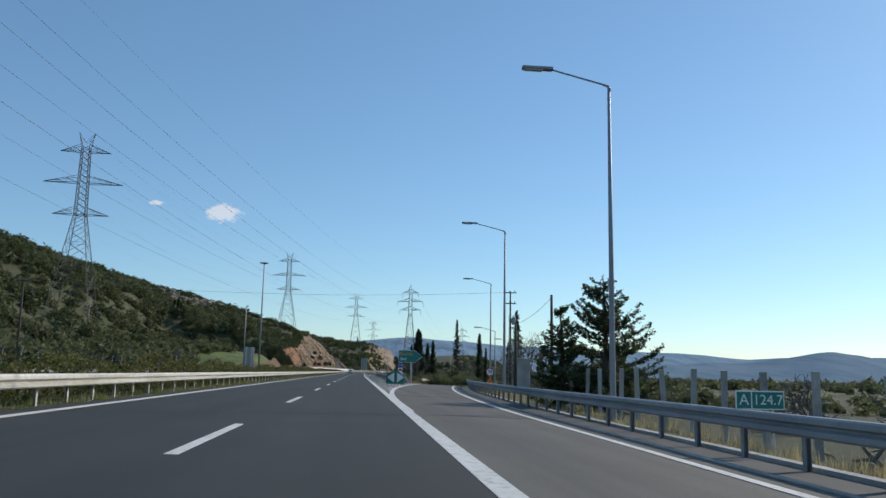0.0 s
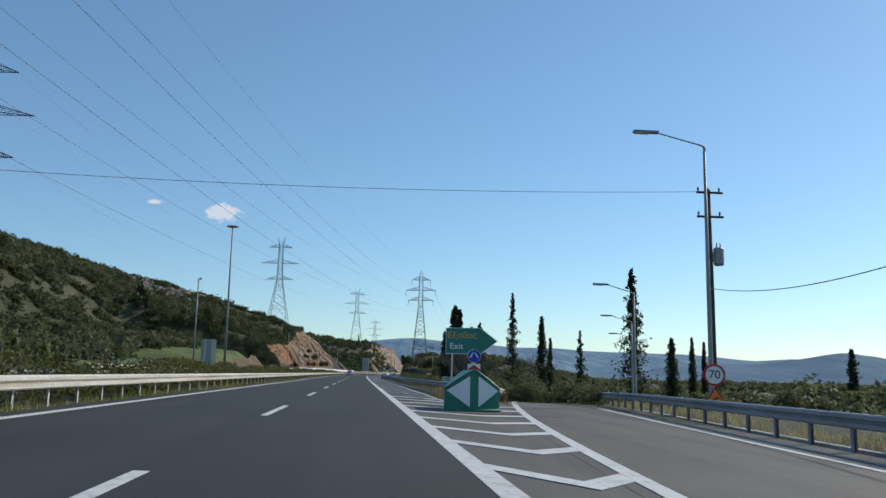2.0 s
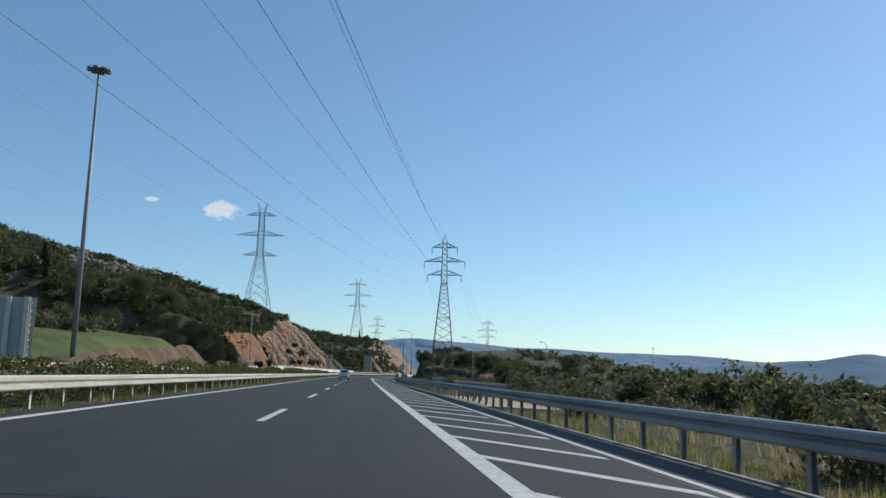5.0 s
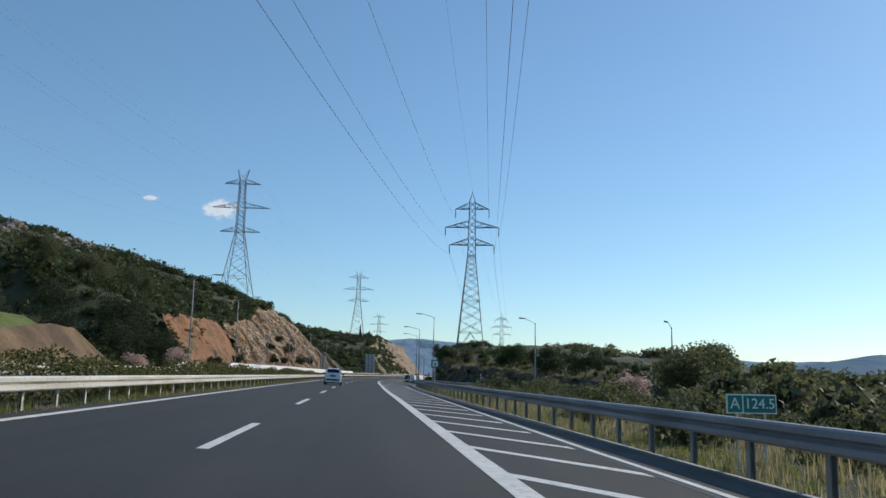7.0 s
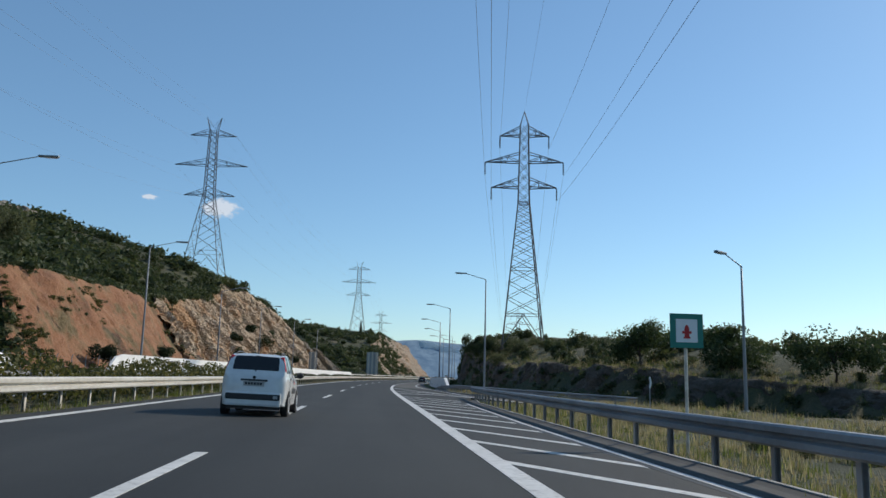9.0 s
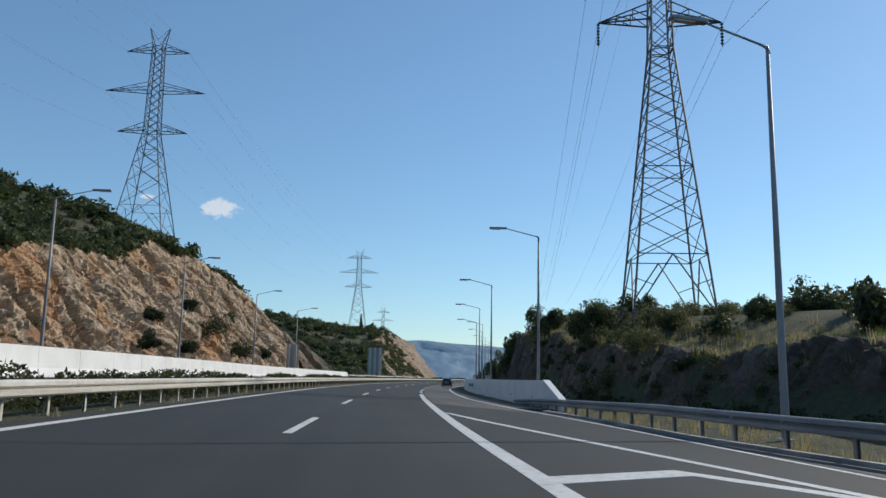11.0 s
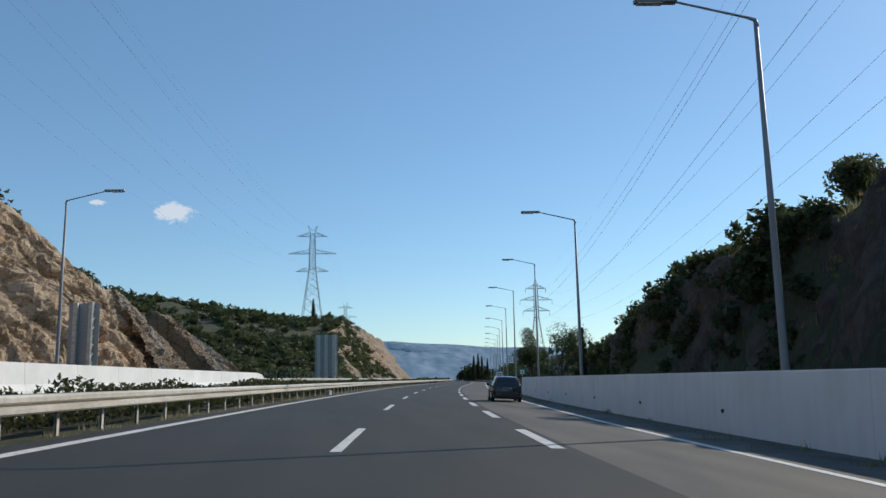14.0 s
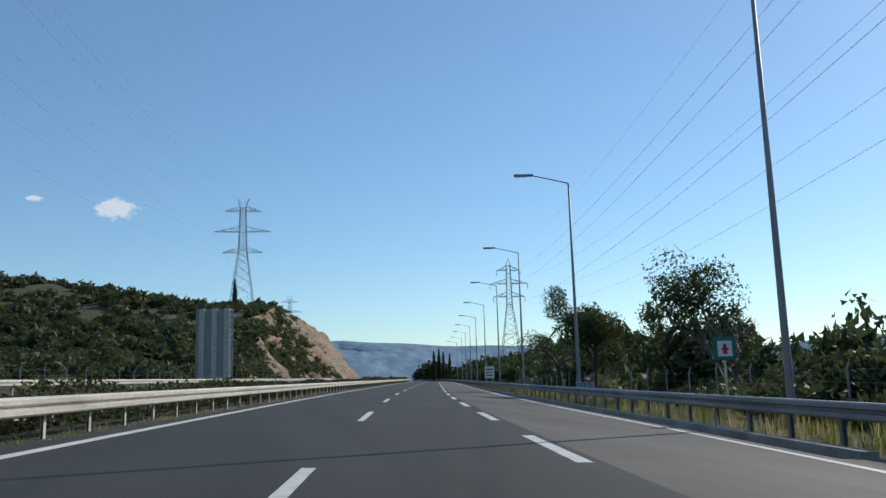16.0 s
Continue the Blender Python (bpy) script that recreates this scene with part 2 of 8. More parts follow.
M_SCRUB = leaf_mat("scrub_leaves", (0.034, 0.050, 0.022), (0.062, 0.082, 0.036), (0.105, 0.122, 0.058))
M_OLIVE = leaf_mat("olive_leaves", (0.058, 0.070, 0.036), (0.098, 0.112, 0.060), (0.150, 0.160, 0.092), 0.52)
M_CYPRESS = leaf_mat("cypress_leaves", (0.020, 0.032, 0.016), (0.034, 0.050, 0.025), (0.058, 0.075, 0.038))
M_PINE = leaf_mat("pine_needles", (0.030, 0.050, 0.022), (0.052, 0.078, 0.034), (0.090, 0.118, 0.052))
M_HEDGE = leaf_mat("oleander_leaves", (0.040, 0.050, 0.018), (0.085, 0.095, 0.032), (0.20, 0.175, 0.070), 0.48)
M_LOW_HEDGE = leaf_mat("dark_oleander_leaves", (0.026, 0.036, 0.015), (0.050, 0.062, 0.024), (0.115, 0.110, 0.048), 0.4)
M_DRYGRASS = leaf_mat("dry_grass_blades", (0.22, 0.185, 0.110), (0.34, 0.295, 0.180), (0.46, 0.415, 0.275))
M_GRASS = leaf_mat("green_grass_blades", (0.08, 0.11, 0.025), (0.15, 0.185, 0.045), (0.26, 0.27, 0.085))
M_RUSTGRASS = leaf_mat("brown_dry_stalks", (0.11, 0.080, 0.050), (0.19, 0.145, 0.090), (0.30, 0.245, 0.155))
M_BLOSSOM = leaf_mat("pink_blossom", (0.42, 0.27, 0.28), (0.58, 0.42, 0.42), (0.72, 0.60, 0.58))
M_BARK = simple("bark", (0.085, 0.068, 0.055), 0.9, 0, 0.4, 4, True, 0.02)
M_TWIG = simple("bare_twigs", (0.17, 0.145, 0.12), 0.85, 0, 0.3, 4, True)


# Distance haze is mixed into these hill colours: pale blue over woodland.
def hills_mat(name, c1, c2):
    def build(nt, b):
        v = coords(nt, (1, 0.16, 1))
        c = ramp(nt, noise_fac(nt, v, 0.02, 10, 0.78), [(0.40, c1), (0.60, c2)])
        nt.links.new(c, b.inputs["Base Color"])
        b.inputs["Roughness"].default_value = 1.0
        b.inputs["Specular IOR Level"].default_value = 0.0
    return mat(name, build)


M_FARHILL = hills_mat("haze_tinted_far_hills", (0.15, 0.225, 0.305), (0.26, 0.345, 0.41))
M_MIDHILL = hills_mat("haze_tinted_wooded_hills", (0.145, 0.215, 0.275), (0.215, 0.28, 0.335))


# ---- building helpers ----
def part(name, bm, material, parent=None, label="", smooth=False):
    """Links a bmesh as one mesh object under parent."""
    me = bpy.data.meshes.new(name)
    if smooth:
        for f in bm.faces:
            f.smooth = True
    bm.to_mesh(me)
    bm.free()
    me.materials.append(material)
    ob = new(name, me)
    if parent is not None:
        ob.parent = parent
    if label:
        ob["label"] = label
    return ob


def mesh_object(name, verts, faces, material, parent=None, smooth=False):
    me = bpy.data.meshes.new(name)
    me.from_pydata([tuple(v) for v in verts], [], faces)
    me.materials.append(material)
    if smooth:
        me.polygons.foreach_set("use_smooth", [True] * len(me.polygons))
    me.update()
    ob = new(name, me)
    if parent is not None:
        ob.parent = parent
    return ob


def share(name, me, parent, m):
    """A piece of its own on shared mesh data."""
    ob = new(name, me)
    ob.parent = parent
    ob.matrix_basis = m
    return ob


def empty(name, m, label, category, group="", kind=""):
    e = new(name)
    e.empty_display_size = 0.2
    e.matrix_world = m
    return tagged(e, label, category, group, kind)


def box(bm, x0, x1, y0, y1, z0, z1, bevel=0.0):
    m = Matrix.LocRotScale(((x0 + x1) / 2, (y0 + y1) / 2, (z0 + z1) / 2), None, (abs(x1 - x0), abs(y1 - y0), abs(z1 - z0)))
    r = bmesh.ops.create_cube(bm, size=1, matrix=m)
    if bevel:
        edges = list({e for v in r["verts"] for e in v.link_edges})
        bmesh.ops.bevel(bm, geom=edges, offset=bevel, segments=2, affect="EDGES", profile=0.6)
    return bm


def tube(bm, points, radii, sides=8, caps=True):
    """A round tube through points, with a radius at each."""
    rings = []
    pts = [Vector(p) for p in points]
    for i, p in enumerate(pts):
        d = (pts[min(i + 1, len(pts) - 1)] - pts[max(i - 1, 0)]).normalized()
        ref = Vector((0, 0, 1)) if abs(d.z) < 0.9 else Vector((1, 0, 0))
        a = d.cross(ref).normalized()
        b = a.cross(d)
        rings.append([bm.verts.new(p + radii[i] * (math.cos(2 * math.pi * k / sides) * a + math.sin(2 * math.pi * k / sides) * b)) for k in range(sides)])
    for r0, r1 in zip(rings, rings[1:]):
        for k in range(sides):
            bm.faces.new((r0[k], r0[(k + 1) % sides], r1[(k + 1) % sides], r1[k]))
    if caps:
        bm.faces.new(rings[0][::-1])
        bm.faces.new(rings[-1])
    return bm


def beam(bm, a, b, w):
    """A square steel member from a to b."""
    return tube(bm, (a, b), (w * 0.7, w * 0.7), 4, False)


def prism(bm, outline, y0, y1):
    """An outline in x and z, drawn out from y0 to y1."""
    lo = [bm.verts.new((x, y0, z)) for x, z in outline]
    hi = [bm.verts.new((x, y1, z)) for x, z in outline]
    n = len(outline)
    bm.faces.new(lo)
    bm.faces.new(hi[::-1])
    for i in range(n):
        bm.faces.new((lo[i], hi[i], hi[(i + 1) % n], lo[(i + 1) % n]))
    return bm


def words(name, text, size, material, parent, m, label=""):
    cu = bpy.data.curves.new(name, "FONT")
    cu.body, cu.size, cu.extrude, cu.align_x, cu.align_y = text, size, 0.002, "CENTER", "CENTER"
    tmp = new(name, cu)
    me = bpy.data.meshes.new_from_object(tmp.evaluated_get(bpy.context.evaluated_depsgraph_get()))
    bpy.data.objects.remove(tmp)
    me.materials.clear()
    me.materials.append(material)
    ob = new(name, me)
    ob.parent = parent
    ob.matrix_basis = m
    if label:
        ob["label"] = label
    return ob


UP = pose(0, 0, 0, 90, 0, 0)  # lays a flat shape upright, facing -y


# ---- the road's line: s metres along the lane line, u metres to its right ----
BENDS = [(249, 0.0), (250, 0.000456), (290, 0.000363), (330, 0.000494), (370, 0.000953), (410, 0.001097), (450, 0.000688), (490, 0.000609), (530, 0.000529), (540, 0.0), (676, 0.0), (680, -0.0009), (860, -0.0009), (865, 0.0)]
LINE_S = np.arange(-3000, 6000, 1.0)
LINE_A = np.cumsum(np.interp(LINE_S, *zip(*BENDS), left=0, right=0))
LINE_X = np.cumsum(np.sin(LINE_A)) - 2.1
LINE_Y = np.cumsum(np.cos(LINE_A)) - 3000


def turn(s):
    return float(np.interp(s, LINE_S, LINE_A))


def fall(s):
    """The road's crossfall, downwards to the right."""
    k = min(max((s - 300) / 80, 0), 1)
    return 0.03 + 0.01 * k * k * (3 - 2 * k)


def zr(s, u):
    return -fall(s) * (max(u, -19) - 2.1)


def on_road(s, u, dz=0.0):
    a = turn(s)
    x, y = float(np.interp(s, LINE_S, LINE_X)), float(np.interp(s, LINE_S, LINE_Y))
    return Vector((x + u * math.cos(a), y - u * math.sin(a), zr(s, u) + dz))


def road_pose(s, u, dz=0.0, rz=0.0):
    """A pose at s, u whose y axis runs along the road."""
    p = on_road(s, u, dz)
    return pose(p.x, p.y, p.z, 0, 0, rz - math.degrees(turn(s)))


def lerp(s, table):
    xs, ys = zip(*table)
    return float(np.interp(s, xs, ys))


def steps(a, b, d):
    n = max(1, round((b - a) / d))
    return [a + (b - a) * i / n for i in range(n + 1)]


def ribbon(name, ss, left, right, dz, thick, material, parent=None, cols=1):
    """A slab along the road between the offsets left(s) and right(s)."""
    verts, faces = [], []
    w = cols + 1
    for s in ss:
        a, b = left(s), right(s)
        z = dz(s) if callable(dz) else dz
        for c in range(w):
            verts.append(on_road(s, a + (b - a) * c / cols, z))
        verts.append(on_road(s, a, z - thick))
        verts.append(on_road(s, b, z - thick))
    n = w + 2
    for i in range(len(ss) - 1):
        o, p = i * n, (i + 1) * n
        for c in range(cols):
            faces.append((o + c, o + c + 1, p + c + 1, p + c))
        faces.append((o + w, o, p, p + w))
        faces.append((o + w - 1, o + w + 1, p + w + 1, p + w - 1))
    faces.append((w, 0, *range(1, w), w + 1)[::1] if cols == 1 else (w, 0, cols, w + 1))
    e = (len(ss) - 1) * n
    faces.append((e + w, e + w + 1, e + cols, e))
    return mesh_object(name, verts, faces, material, parent)


def const(v):
    return lambda s: v


# lines of the carriageway
def edge_right(s):
    """Outer white line on the right: exit lane, then hatched shoulder, then slip lane, then third lane."""
    if s < 92:
        return exit_right(s)
    return lerp(s, [(92, 6.2), (130, 6.28), (212, 6.28), (240, 6.50), (267, 6.70), (276, 6.74), (300, 7.2), (318, 9.6), (331, 9.0), (340, 8.6), (352, 7.5), (365, 6.75), (420, 6.6), (450, 6.9), (475, 7.4), (900, 7.5)])


def right_line(s):
    """The broad line between the through lanes and the shoulder."""
    return lerp(s, [(0, 3.83), (66, 3.80), (110, 3.78), (180, 3.82), (206, 3.87), (240, 4.05), (263, 4.10), (285, 4.12), (305, 3.92), (330, 3.66), (400, 3.61)])


def exit_left(s):
    return 3.86 + max(s - 30, 0) ** 2 / 722


def exit_right(s):
    return 7.55 + 0.03 * (s - 25) + (s - 25) ** 2 / 1150 if s > 25 else 7.2 + s * 0.014


def slip_left(s):
    return lerp(s, [(276, 20.5), (300, 13.2), (318, 8.3), (330, 5.75), (334.7, 4.75), (340, 3.85), (342, 3.7)])


def slip_right(s):
    return lerp(s, [(262, 30.0), (276, 25.0), (300, 16.6), (318, 11.4), (330, 9.2), (345, 8.7)])


def exit_dip(s):
    """How far the exit lane has sunk below the motorway."""
    return -max(s - 88, 0) ** 2 / 1700


LEFT_EDGE = -4.15
LAMP_U = 10.4


# ---- ground ----
def sstep(t):
    t = np.clip(t, 0, 1)
    return t * t * (3 - 2 * t)


def inv_road(x, y):
    """s and u of places in the plan."""
    s = np.asarray(y, float).copy()
    for _ in range(6):
        a = np.interp(s, LINE_S, LINE_A)
        dx, dy = x - np.interp(s, LINE_S, LINE_X), y - np.interp(s, LINE_S, LINE_Y)
        s = s + np.clip(dx * np.sin(a) + dy * np.cos(a), -400, 400) * 0.9
    a = np.interp(s, LINE_S, LINE_A)
    dx, dy = x - np.interp(s, LINE_S, LINE_X), y - np.interp(s, LINE_S, LINE_Y)
    return s, dx * np.cos(a) - dy * np.sin(a)


NOISE_GRID = np.random.RandomState(7).rand(64, 64)


def vnoise(x, y, scale):
    """Smooth value noise from -1 to 1."""
    gx, gy = x / scale, y / scale
    ix, iy = np.floor(gx).astype(int), np.floor(gy).astype(int)
    fx, fy = sstep(gx - ix), sstep(gy - iy)
    g = NOISE_GRID
    n00, n10 = g[ix % 64, iy % 64], g[(ix + 1) % 64, iy % 64]
    n01, n11 = g[ix % 64, (iy + 1) % 64], g[(ix + 1) % 64, (iy + 1) % 64]
    return 2 * ((n00 * (1 - fx) + n10 * fx) * (1 - fy) + (n01 * (1 - fx) + n11 * fx) * fy) - 1


CUT = [(205, 0), (225, 2.2), (248, 3.5), (262, 3.8), (275, 4.6), (281, 4.5), (286, 0.8), (314, 0.8), (322, 8.8), (345, 10.3), (366, 10.6), (374, 11.2), (390, 12.8), (406, 15.6), (421, 18.9), (438, 19.8), (450, 18.8), (461, 15.0), (471, 10.2), (477, 8.2), (485, 8.2), (487.5, 6.7), (491, 4.6), (495, 1.8), (500, 0.3)]
CUT_TOE, CUT_SLOPE = -23.0, 1.35
FACE_U = [(150, 60), (262, 48), (290, 34), (312, 22), (336, 17.5), (362, 15.5), (400, 14.5), (470, 14.0), (520, 16)]
FACE_H = [(262, 0), (275, 0.6), (292, 1.3), (306, 2.2), (340, 3.0), (360, 3.4), (380, 5.2), (404, 6.6), (426, 7.4), (446, 7.2), (458, 5.2), (470, 2.9), (482, 1.2), (494, 0)]
RISE_H = [(262, 0), (290, 0.5), (312, 1.6), (330, 2.3), (360, 2.8), (390, 2.6), (430, 2.2), (455, 1.5), (485, 0.3), (500, 0)]


def cut_top(s):
    """How high the rock cut on the far side of the opposite carriageway stands."""
    s = np.asarray(s, float)
    return np.interp(s, *zip(*CUT)) * (1 + 0.10 * vnoise(s, s * 0 + 3, 7) + 0.02 * vnoise(s, s * 0 + 8, 2.2))


def bend_back(s):
    """How much nearer the far spur stands to the road where the road bends towards it."""
    return np.minimum(0.00027 * np.maximum(np.asarray(s, float) - 678, 0) ** 2, 7.0)


def ground_z(x, y):
    x, y = np.asarray(x, float), np.asarray(y, float)
    s, u = inv_road(x, y)
    k = 0.03 + 0.01 * sstep((s - 300) / 80)
    plane = -k * (np.clip(u, -19, 9) - 2.1)
    # shoulder of the road on the right
    er = np.interp(s, [0, 25, 60, 92, 100, 272, 300, 318, 345, 400], [9, 9.5, 11, 14, 10, 9, 14, 13, 11, 10.5])
    ramp_out = np.clip(exit_out(s), 0, 400)
    er = np.where((s > 20) & (s < 190), np.maximum(er, ramp_out), er)
    slip = np.interp(s, [230, 262, 276, 300, 318, 330, 345], [52, 33, 28, 19.5, 14.5, 12, 10.5])
    er = np.where((s > 230) & (s < 345), np.maximum(er, slip), er)
    d = np.maximum(u - er, 0)
    dip = np.where((s > 88) & (s < 240) & (u > 3.86 + np.maximum(s - 30, 0) ** 2 / 722 - 1.5), -np.minimum(np.maximum(s - 88, 0) ** 2 / 1700, 4.0) * np.clip((200 - s) / 40, 0, 1), 0)
    z = plane + dip - 0.14 - np.minimum(d * 0.07, 2.6) + 0.12 * vnoise(x, y, 3.0) * np.clip(d / 2, 0, 1) + 0.5 * vnoise(x, y, 17) * np.clip(d / 10, 0, 1)
    # bank on the right
    fu = np.interp(s, *zip(*FACE_U)) + 0.8 * vnoise(x, y, 6)
    fh, rh = np.interp(s, *zip(*FACE_H)), np.interp(s, *zip(*RISE_H))
    live = (s > 250) & (s < 500)
    bank = fh * sstep((u - fu) / 2.2) * (1 + 0.10 * vnoise(x, y, 4)) + rh * sstep((u - fu - 2) / 9)
    bank = np.where(live, bank + np.clip(u - er, 0, 40) * 0.07 * (fh > 0.4), 0)
    z = z + bank * (1 - sstep((u - 48) / 45))
    # left side: verge, meadow, hill
    l = np.maximum(-u - 21, 0)
    hill_y = sstep((y - 20) / 230) * (1 - sstep((y - 470) / 90))
    near = np.clip((y - 330) / 80, 0, 1)
    slope0 = np.clip(l - 17 - 14 * sstep((275 - y) / 65), 0, None) * 0.60
    cap = 42 + 21 * sstep((l - 52) / 45) + 4 * vnoise(x, y, 60) + 6 * sstep((330 - y) / 120)
    hill = cap * (1 - np.exp(-slope0 / cap * (1 + 0.35 * slope0 / cap))) * hill_y
    hill = hill + np.minimum(l, 25) * 0.11 * np.clip((s - 60) / 100, 0, 1) * (s < 560) + 1.6 * vnoise(x, y, 22) * np.clip(l / 40, 0, 1)
    ct = cut_top(s)
    behind = -u + CUT_TOE - ct / CUT_SLOPE  # metres behind the brink
    cut_hill = np.minimum(ct * np.clip((-u + CUT_TOE) * CUT_SLOPE / np.maximum(ct, 0.1), 0, 1) - 2.6 + np.clip(behind, 0, 5) * 0.58, ct + 0.3) + np.clip(behind, 0, None) * (0.12 + 0.185 * sstep((s - 280) / 60))
    cut_hill = np.minimum(cut_hill, 40 + 4 * vnoise(x, y, 60))
    blend = sstep((s - 205) / 14) * (1 - sstep((s - 486) / 14))
    lefty = np.where(l > 0, hill * (1 - blend) + np.maximum(cut_hill * (1 - sstep((s - 486) / 40)), hill * sstep((l - 30) / 40)) * blend, 0)
    # far spur on the left with its own cut
    ridge = np.interp(x, [-700, -300, -200, -80, -40, 5, 22, 34, 44], [75, 58, 46, 35, 28, 24, 22, 10, 0])
    spur = ridge * sstep((y - 560) / 170) * (1 - sstep((y - 830) / 200) * 0.5) * (1 + 0.06 * vnoise(x, y, 25))
    spur = np.minimum(spur, np.clip((-u - 29.5 + bend_back(s)) / 0.82, 0, None))
    z = z + lefty + np.maximum(0, spur - lefty * 0.5)
    z = z + 0.9 * vnoise(x, y, 9) * np.clip((l - 12) / 30, 0, 1)
    far = np.hypot(x, y - 300)
    return z - np.clip((far - 1500) / 2500, 0, 1) * 12


def exit_out(s):
    s = np.asarray(s, float)
    return np.where(s > 25, 7.55 + 0.03 * (s - 25) + np.maximum(s - 25, 0) ** 2 / 1150 + 2.6, 10.0)


def axis(dense0, dense1, step, lo, hi, grow=1.16):
    mid = list(np.arange(dense0, dense1 + 1e-6, step))
    d, v, right = step, dense1, []
    while v < hi:
        d *= grow
        v += d
        right.append(v)
    d, v, left = step, dense0, []
    while v > lo:
        d *= grow
        v -= d
        left.append(v)
    return np.array(left[::-1] + mid + right)


gx, gy = axis(-62, 75, 1.6, -3800, 3800), axis(-12, 560, 2.4, -1500, 4600)
GX, GY = np.meshgrid(gx, gy)
GZ = ground_z(GX, GY)
nx, ny = len(gx), len(gy)
ground_faces = [(j * nx + i, j * nx + i + 1, (j + 1) * nx + i + 1, (j + 1) * nx + i) for j in range(ny - 1) for i in range(nx - 1)]
ground = mesh_object("ground", np.stack([GX, GY, GZ], -1).reshape(-1, 3), ground_faces, M_GROUND, None, True)
tagged(ground, "rolling ground of dry grass, soil and scrub", "ground", kind="structure")


def gz(x, y):
    return float(ground_z(np.array([x]), np.array([y]))[0])


# ---- carriageways ----
main_ss = steps(-30, 290, 10) + steps(290, 520, 6)[1:] + steps(520, 1300, 40)[1:]
road = ribbon("road", main_ss, const(-4.75), lambda s: 3.9 if s < 92 or s > 345 else edge_right(s) + 0.35, 0.0, 0.3, M_ASPHALT, None, 4)
tagged(road, "dark smooth asphalt motorway carriageway", "road", kind="structure")
third_lane = ribbon("third_lane", steps(345, 540, 5) + steps(540, 1300, 40)[1:], const(3.9), lambda s: edge_right(s) + 0.35, 0.0, 0.3, M_OLD_ASPHALT, None, 2)
tagged(third_lane, "paler worn asphalt of the third lane", "road", kind="structure")
ex_ss = steps(-30, 150, 4)
exit_road = ribbon("exit_road", ex_ss, lambda s: 3.9 if s < 34 else exit_left(s) - 0.3, lambda s: exit_right(s) + 0.7, lambda s: exit_dip(s) - 0.004, 0.3, M_OLD_ASPHALT, None, 3)
tagged(exit_road, "paler worn asphalt exit lane curving away", "road", kind="structure")
gore = ribbon("gore_paving", steps(34, 100, 4), const(3.9), lambda s: min(exit_left(s) - 0.3, 9.2) + 0.01, -0.008, 0.3, M_OLD_ASPHALT)
tagged(gore, "worn asphalt between motorway and exit lane", "road", kind="structure")
slip_road = ribbon("slip_road", steps(262, 346, 4), lambda s: slip_left(s) - 0.5 if s > 276 else slip_left(276) + (276 - s) * 0.35 - 0.5, lambda s: slip_right(s) + 0.6, -0.006, 0.3, M_OLD_ASPHALT)
tagged(slip_road, "worn asphalt slip road joining the motorway", "road", kind="structure")
far_road = ribbon("opposite_road", main_ss, const(-17.6), const(-7.6), 0.0, 0.3, M_ASPHALT, None, 2)
tagged(far_road, "asphalt carriageway of the opposite direction", "road", kind="structure")
median = ribbon("median", main_ss, const(-7.6), const(-4.75), -0.02, 0.3, M_GROUND, None, 2)
tagged(median, "earth median strip with dry grass", "verge", kind="structure")

# ---- painted lines ----
PAINT = 0.006


def line(name, ss, centre, width, label, dip=None):
    ob = ribbon(name, ss, lambda s: centre(s) - width / 2, lambda s: centre(s) + width / 2, (lambda s: PAINT + dip(s)) if dip else PAINT, 0.005, M_PAINT)
    return tagged(ob, label, "road marking", kind="structure")


line("left_edge_line", main_ss, const(LEFT_EDGE), 0.22, "solid white edge line beside the median")
thick_ss = steps(-30, 300, 10) + steps(300, 372, 4)[1:]
line("right_thick_line", thick_ss, right_line, 0.31, "broad solid white line along the hatched shoulder")
line("right_edge_line", steps(92, 296, 6), lambda s: edge_right(s), 0.13, "solid white line at the shoulder's edge")
line("slip_edge_line", steps(318, 560, 4), lambda s: edge_right(s), 0.17, "solid white outer edge line")
line("far_edge_line", steps(560, 1300, 40), lambda s: edge_right(s), 0.17, "solid white outer edge line")
line("exit_edge_line", steps(-20, 150, 4), exit_right, 0.20, "solid white outer line of the exit lane", exit_dip)
exit_inner = ribbon("exit_inner_line", steps(24, 150, 2), lambda s: right_line(s) + 0.137 if s <= 43 else exit_left(s) - 0.08, lambda s: max(exit_left(s) + 0.18, right_line(s) + 0.14), lambda s: PAINT + exit_dip(s), 0.005, M_PAINT)
tagged(exit_inner, "solid white inner line of the exit lane", "road marking", kind="structure")
line("slip_inner_line", steps(300, 340, 4), lambda s: slip_left(s) + 0.05, 0.26, "solid white inner line of the slip road")
line("opposite_edge_line", main_ss, const(-8.1), 0.2, "solid white edge line of the opposite carriageway")


def dash_mesh(w, l):
    bm = bmesh.new()
    box(bm, -w / 2, w / 2, 0, l, -0.005, PAINT)
    me = bpy.data.meshes.new("lane_dash")
    bm.to_mesh(me)
    bm.free()
    me.materials.append(M_PAINT)
    return me


DASH = dash_mesh(0.17, 5.8)
lane_line = empty("lane_line", Matrix(), "broken white line between the lanes", "road marking", kind="structure")
slow_line = empty("slow_lane_line", Matrix(), "broken white line beside the third lane", "road marking", kind="structure")
DASH_PHASE = 9.45


